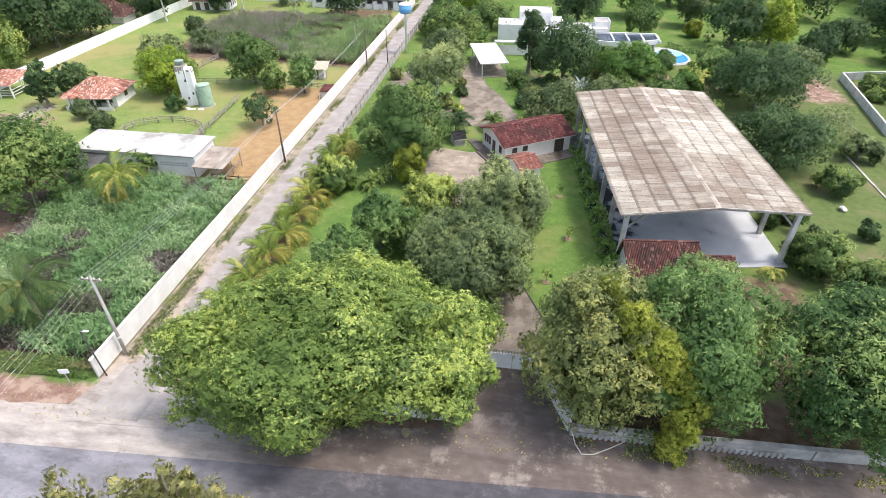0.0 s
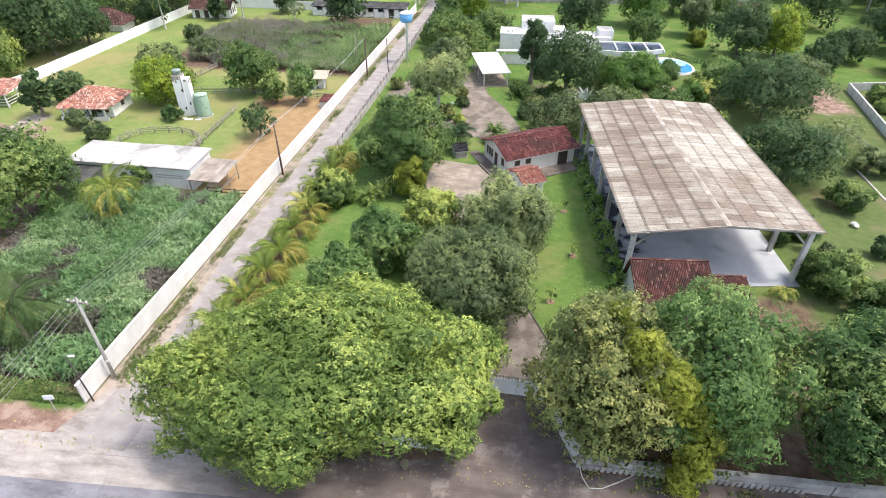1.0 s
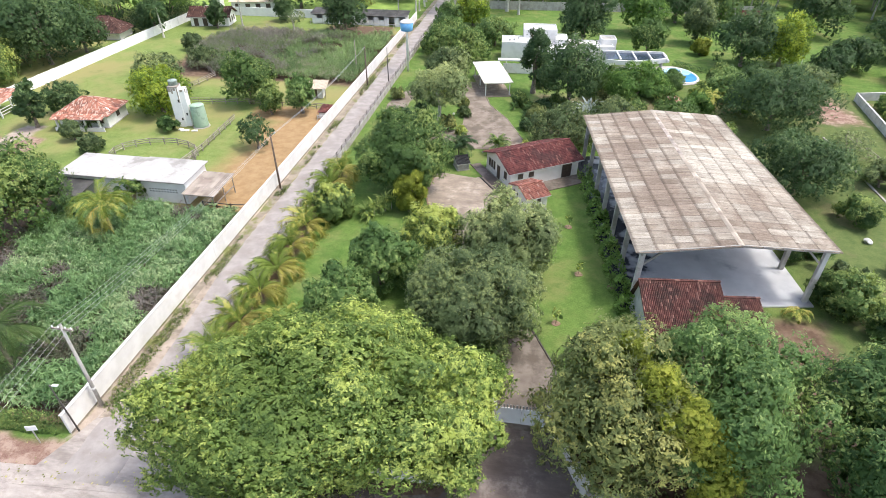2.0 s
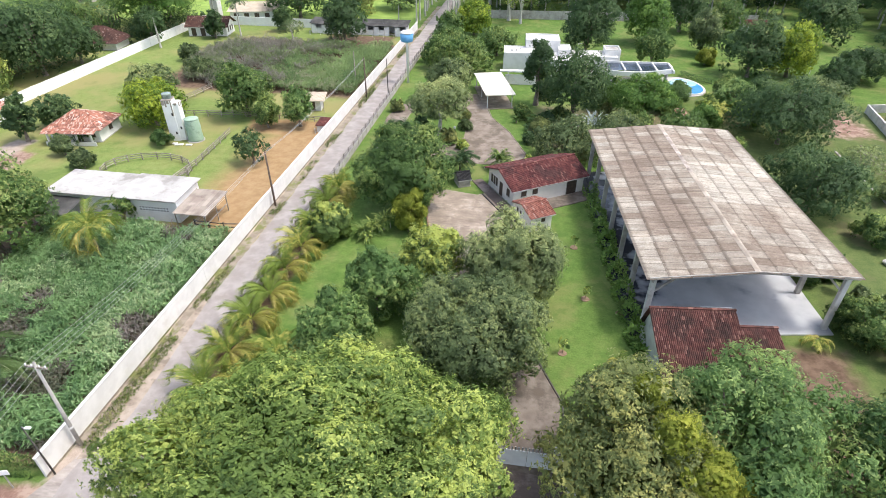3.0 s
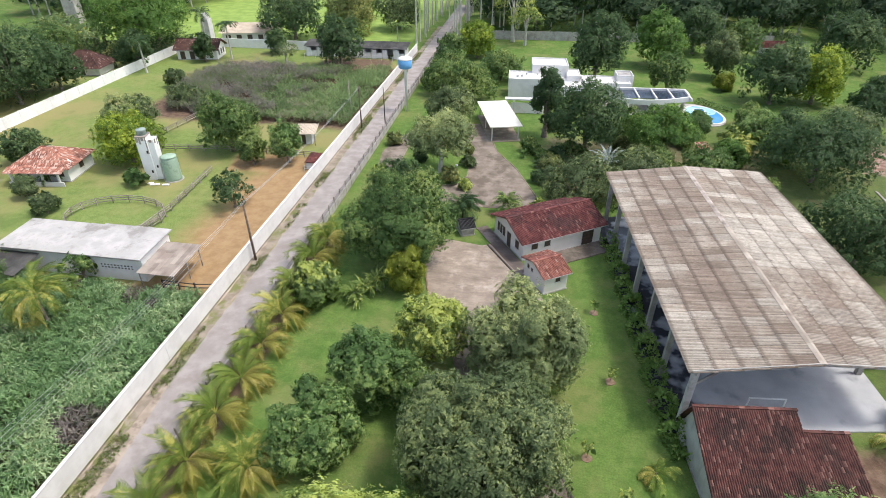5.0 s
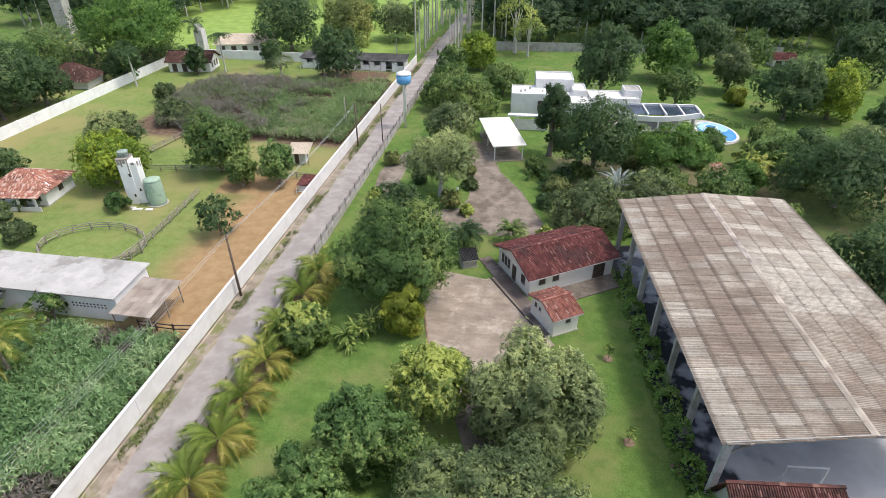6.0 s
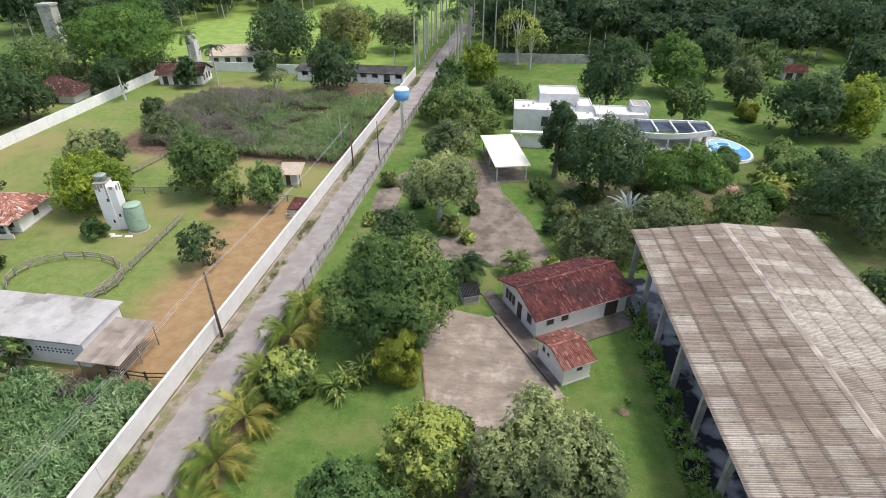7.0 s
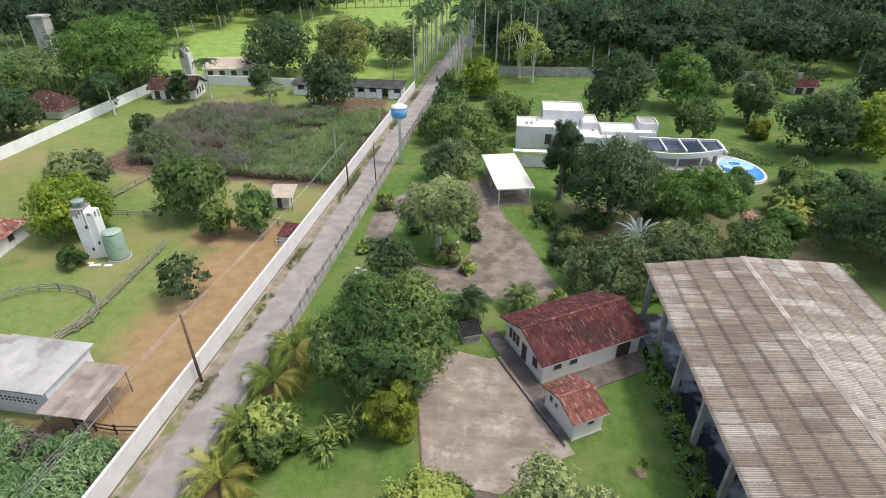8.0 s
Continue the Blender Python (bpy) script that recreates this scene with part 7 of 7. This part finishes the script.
palm("fan_palm", "silvery blue fan palm beside shrubs", 9.3, 104.4, 1.9, "spiky", 40, 0, 99, 0.25, size=1.45, leaf_kind="silver", pitch=(5, 65))
palm("wall_palm", "palm with a pale trunk against a wall", -97.2, 145.0, 7.4, "big", 13, 1, 120, 0.25, bark=PALE_BARK, leaf_kind="dark")
palm("wall_palm", "tall palm with a pale trunk before a house", -82.6, 160.4, 8.6, "big", 14, 0, 121, 0.22, bark=PALE_BARK, leaf_kind="dark")
palm("wall_palm", "tall palm beyond a wall", -96.1, 172.2, 9.0, "big", 14, 0, 122, 0.22, bark=PALE_BARK, leaf_kind="dark")
palm("wall_palm", "palm beside the stables", -40.7, 174.1, 7.0, "big", 13, 0, 123, 0.2, bark=PALE_BARK, leaf_kind="green")
for k in range(30):
    x = -27.6 if k % 2 else -37.4
    palm("royal_palm", "tall royal palm with a pale straight trunk", x + pr.uniform(-0.7, 0.7), 184 + 4.6 * (k // 2) + pr.uniform(-1, 1), pr.uniform(13, 18), "royal", 14, 0, 130 + k, 0.24, "royal palm avenue", PALE_BARK, leaf_kind="dark", size=1.15)
for k in range(6):
    palm("royal_palm", "tall royal palm with a pale straight trunk", -24 + 3.5 * k, 197.5, pr.uniform(16, 19), "royal", 11, 0, 160 + k, 0.24, "royal palms by the wall", PALE_BARK, leaf_kind="dark")
for k in range(14):
    palm("far_palm", "young palm in a far row", -112 + 4.0 * k, 303 + 1.5 * k, 4.0, "royal", 8, 0, 170 + k, 0.18, "far palm row", leaf_kind="dark")
for k in range(24):
    palm("banana_plant", "banana plant with broad pale leaves", -156 + 4.6 * (k % 8) + pr.uniform(-1.2, 1.2), 179 - 2.8 * (k % 8) + 4.5 * (k // 8) + pr.uniform(-1, 1), 3.4, "banana", 10, 1, 190 + k, 0.25, "banana grove", leaf_kind="frond_green", size=1.8, pitch=(10, 65))



# field crops, hedges, weeds
def crop(name, label, spots, seed, h, blades, leaf_kind, width, length, lift=0.8, kind="stuff"):
    rng = np.random.default_rng(seed)
    p = np.array(spots)
    n = len(p) * blades
    P = np.repeat(np.c_[p, np.zeros(len(p))], blades, 0)
    swell = np.array([1 + 0.55 * noise.noise((q[0] * 0.45, q[1] * 0.45, 1.0)) for q in spots])
    tall = np.repeat(rng.uniform(0.7, 1.15, len(p)) * swell, blades) * h
    z0 = tall * rng.uniform(0.3, 0.95, n)
    a = rng.uniform(0, 2 * math.pi, n)
    out = np.c_[np.cos(a), np.sin(a), np.zeros(n)]
    side = np.c_[-np.sin(a), np.cos(a), np.zeros(n)] * (width * rng.uniform(0.7, 1.3, n))[:, None] / 2
    up = np.array([0, 0, 1.0])
    L = (length * rng.uniform(0.7, 1.2, n))[:, None]
    b = P + up * z0[:, None] + rng.normal(size=(n, 3)) * [0.08, 0.08, 0]
    m = b + out * L * 0.45 + up * L * 0.38
    t = b + out * L * 0.95 + up * L * rng.uniform(-0.15, 0.35, (n, 1))
    q = np.concatenate([np.stack([b - side * 0.6, b + side * 0.6, m + side, m - side], 1), np.stack([m - side, m + side, t + side * 0.15, t - side * 0.15], 1)])
    face = np.tile(unit(up * lift + out * 0.65 + rng.normal(size=(n, 3)) * 0.2), (2, 1))
    ob = tagged(part(name, quad_mesh(name, outward(q, face), face), LEAF[leaf_kind], None), label, "crop", kind=kind)
    return ob


corn = scatter(21, -62, -37.2, 32.0, 63.4, 0.56, lambda x, y: x > -62 + 0.30 * (58 - y) * (y < 58) and noise.noise((x * 0.12, y * 0.12, 3.0)) > -0.62)
faded = [c for c in corn if noise.noise((c[0] * 0.17, c[1] * 0.17, 8.0)) + 0.016 * (-46 - c[0]) + 0.014 * (44 - c[1]) + 0.25 * noise.noise((c[0] * 0.5, c[1] * 0.5, 3.0)) > 0.19]
worn = set(faded)
corn = [c for c in corn if c not in worn]
crop("faded_corn", "patches of faded mauve corn in a green field", faded, 35, 1.4, 11, "faded", 0.12, 0.85)
crop("corn_field", "dense field of tall green corn with faded patches", corn, 31, 1.9, 26, "corn", 0.105, 0.72)
cane = scatter(22, -82, -37.5, 118, 157, 0.62, lambda x, y: x > -82 + max(0, (134 - y)) * 0.5 + 2.0 * noise.noise((x * 0.1, y * 0.1, 9.0)) and noise.noise((x * 0.09, y * 0.16, 4.0)) > -0.3 and y < 150 + (x + 82) * 0.14 + 3 * noise.noise((x * 0.1, 2, 1)))
green_side = [c for c in cane if (c[0] + 58) / 14 + 1.7 * noise.noise((c[0] * 0.13, c[1] * 0.2, 7.0)) + 0.8 * noise.noise((c[0] * 0.4, c[1] * 0.5, 2.0)) > 0]
crop("fodder_field", "field of tall green fodder grass beside a wall", green_side, 34, 1.6, 9, "fodder", 0.15, 1.0, 1.3)
kept = set(green_side)
cane = [c for c in cane if c not in kept]
crop("cane_field", "field of faded mauve cane in a pasture", cane, 32, 2.3, 9, "cane", 0.15, 1.05, 1.1)
street_weeds = scatter(24, 6.0, 40, 29.4, 30.5, 0.35, lambda x, y: noise.noise((x * 0.3, y * 0.5, 6.0)) > -0.05)
crop("street_weeds", "low green weeds at the foot of a street wall", street_weeds, 36, 0.1, 4, "olive", 0.08, 0.3)
weeds = scatter(23, -35.0, -34.05, 33, 176, 0.3, lambda x, y: noise.noise((x * 0.3, y * 0.13, 5.0)) + 0.4 * noise.noise((x * 1.5, y * 0.9, 2.0)) > 0.06)
crop("verge_weeds", "low green weeds along a wall", weeds, 33, 0.16, 6, "grassy", 0.06, 0.34)


def hedge(name, label, a, b, w, h, leaf_kind, seed, leaf=0.3, dens=26, wob=0.35, plants=0):
    rng = np.random.default_rng(seed)
    a, b = np.array(a, float), np.array(b, float)
    L = np.linalg.norm(b - a)
    n = int(L * (w + 2 * h) * dens)
    u = rng.random(n)
    d = (b - a) / L
    s = np.array([-d[1], d[0]])
    ang = rng.uniform(-0.3, math.pi + 0.3, n)
    swell = 1 + wob * np.sin(u * L * 1.9 + seed) * 0.5 + rng.normal(0, 0.08, n)
    off, z = np.cos(ang) * w / 2 * swell, np.maximum(0.05, np.sin(ang) * h * swell)
    p = np.c_[a[0] + d[0] * u * L + s[0] * off, a[1] + d[1] * u * L + s[1] * off, z]
    nrm = unit(np.c_[s[0] * np.cos(ang), s[1] * np.cos(ang), np.sin(ang) + 0.3])
    axis = unit(nrm * 0.6 + rng.normal(size=(n, 3)) * 0.7)
    size = leaf * rng.uniform(0.6, 1.4, n)
    face = unit(nrm + rng.normal(size=(n, 3)) * 0.4)
    q = outward(leaf_quads(rng, p, axis, face, size, size * 0.5), face)
    if plants:
        ob = thing(name, label, "hedge")
        for k in range(plants):
            mine = (u * plants).astype(int) == k
            lift = 1 + 0.35 * math.sin(k * 2.3)
            part("plant", quad_mesh("plant", q[mine] * [1, 1, lift], face[mine]), LEAF[leaf_kind], ob)
        return
    tagged(part(name, quad_mesh(name, q, face), LEAF[leaf_kind], None), label, "hedge")


hedge("leafy_hedge", "low leafy border hedge beside the court shelter", (10.7, 50.5), (7.9, 82.5), 1.35, 1.15, "hedge", 41, 0.38, 44, 0.9, 24)
hedge("clipped_hedge", "clipped green hedge along a street", (-64, 29.3), (-36.6, 30.5), 0.9, 1.9, "green", 42, 0.2, 60, 0.06)
hedge("ivy_hedge", "creeper spilling over a street wall", (9.5, 30.6), (14.5, 30.8), 0.9, 1.3, "green", 43, 0.3, 30, 0.5)
hedge("drive_border", "low dark planting along a drive", (-3.6, 115.5), (0.4, 103.5), 1.3, 1.1, "green", 47, 0.32, 22, 0.9)
hedge("pool_hedge", "clipped dark hedge behind a pool", (31.0, 142.6), (36.4, 137.0), 1.0, 1.0, "dark", 44, 0.3, 24, 0.2)
hedge("bank_bushes", "dark undergrowth behind the court shelter", (8, 93.2), (26, 95.6), 3.0, 2.0, "green", 45, 0.4, 14, 0.7)
hedge("bank_bushes", "dark undergrowth behind a pasture wall", (-105.5, 147), (-104.5, 176), 5.0, 3.6, "dark", 48, 0.55, 9, 0.7)
hedge("bank_bushes", "dark undergrowth behind a tiled house", (-136, 152), (-108, 158), 6.0, 3.4, "dark", 49, 0.55, 8, 0.7)
hedge("bank_bushes", "dark undergrowth beside a back wall", (-20, 196), (72, 203), 2.5, 2.5, "dark", 46, 0.6, 8, 0.7)
for k, (x, y) in enumerate(((5.1, 68.4), (3.3, 49.8), (9.3, 56.6), (5.9, 58.5), (5.8, 46.1))):
    bed = [(0.45 * math.cos(2 * math.pi * j / 12) * pr.uniform(0.8, 1.2), 0.45 * math.sin(2 * math.pi * j / 12) * pr.uniform(0.8, 1.2)) for j in range(12)]
    sap = thing("garden_sapling", "slender sapling in a round bed of red earth", "sapling", pose(x, y, 0))
    part("bed", slab(bed, -0.05, 0.05), SOIL, sap)
    tb = tube(bmesh.new(), [(0, 0, 0), (0.03, 0, 0.6), (0.0, 0.05, 1.3)], [0.03, 0.025, 0.01], 5)
    part("stem", tb, BARK, sap)
    sq, face, _ = crown_quads(np.random.default_rng(500 + k), 0.45, 0.4, 10, 0.26, 4, 4)
    sq[:, :, 2] += 1.2
    part("leaves", quad_mesh("leaves", sq, face), LEAF["fresh"], sap)

# fallen leaves and scraps on the street's edge
rng = np.random.default_rng(71)
n = 420
lx = rng.uniform(-60, 24, n)
ly = 27.0 + 0.063 * lx + np.abs(rng.normal(0, 1.1, n)) + 1.2
ang = rng.uniform(0, 6.28, n)
way = np.c_[np.cos(ang), np.sin(ang), np.zeros(n)]
face = unit(np.c_[rng.normal(0, 0.25, n), rng.normal(0, 0.25, n), np.ones(n)])
size = rng.uniform(0.1, 0.28, n)
scraps = leaf_quads(rng, np.c_[lx, ly, np.full(n, 0.075)], way, face, size, size * 0.55)
tagged(part("fallen_leaves", quad_mesh("fallen_leaves", scraps), LEAF["street"], None), "dry fallen leaves scattered along a street's edge", "leaves", kind="stuff")
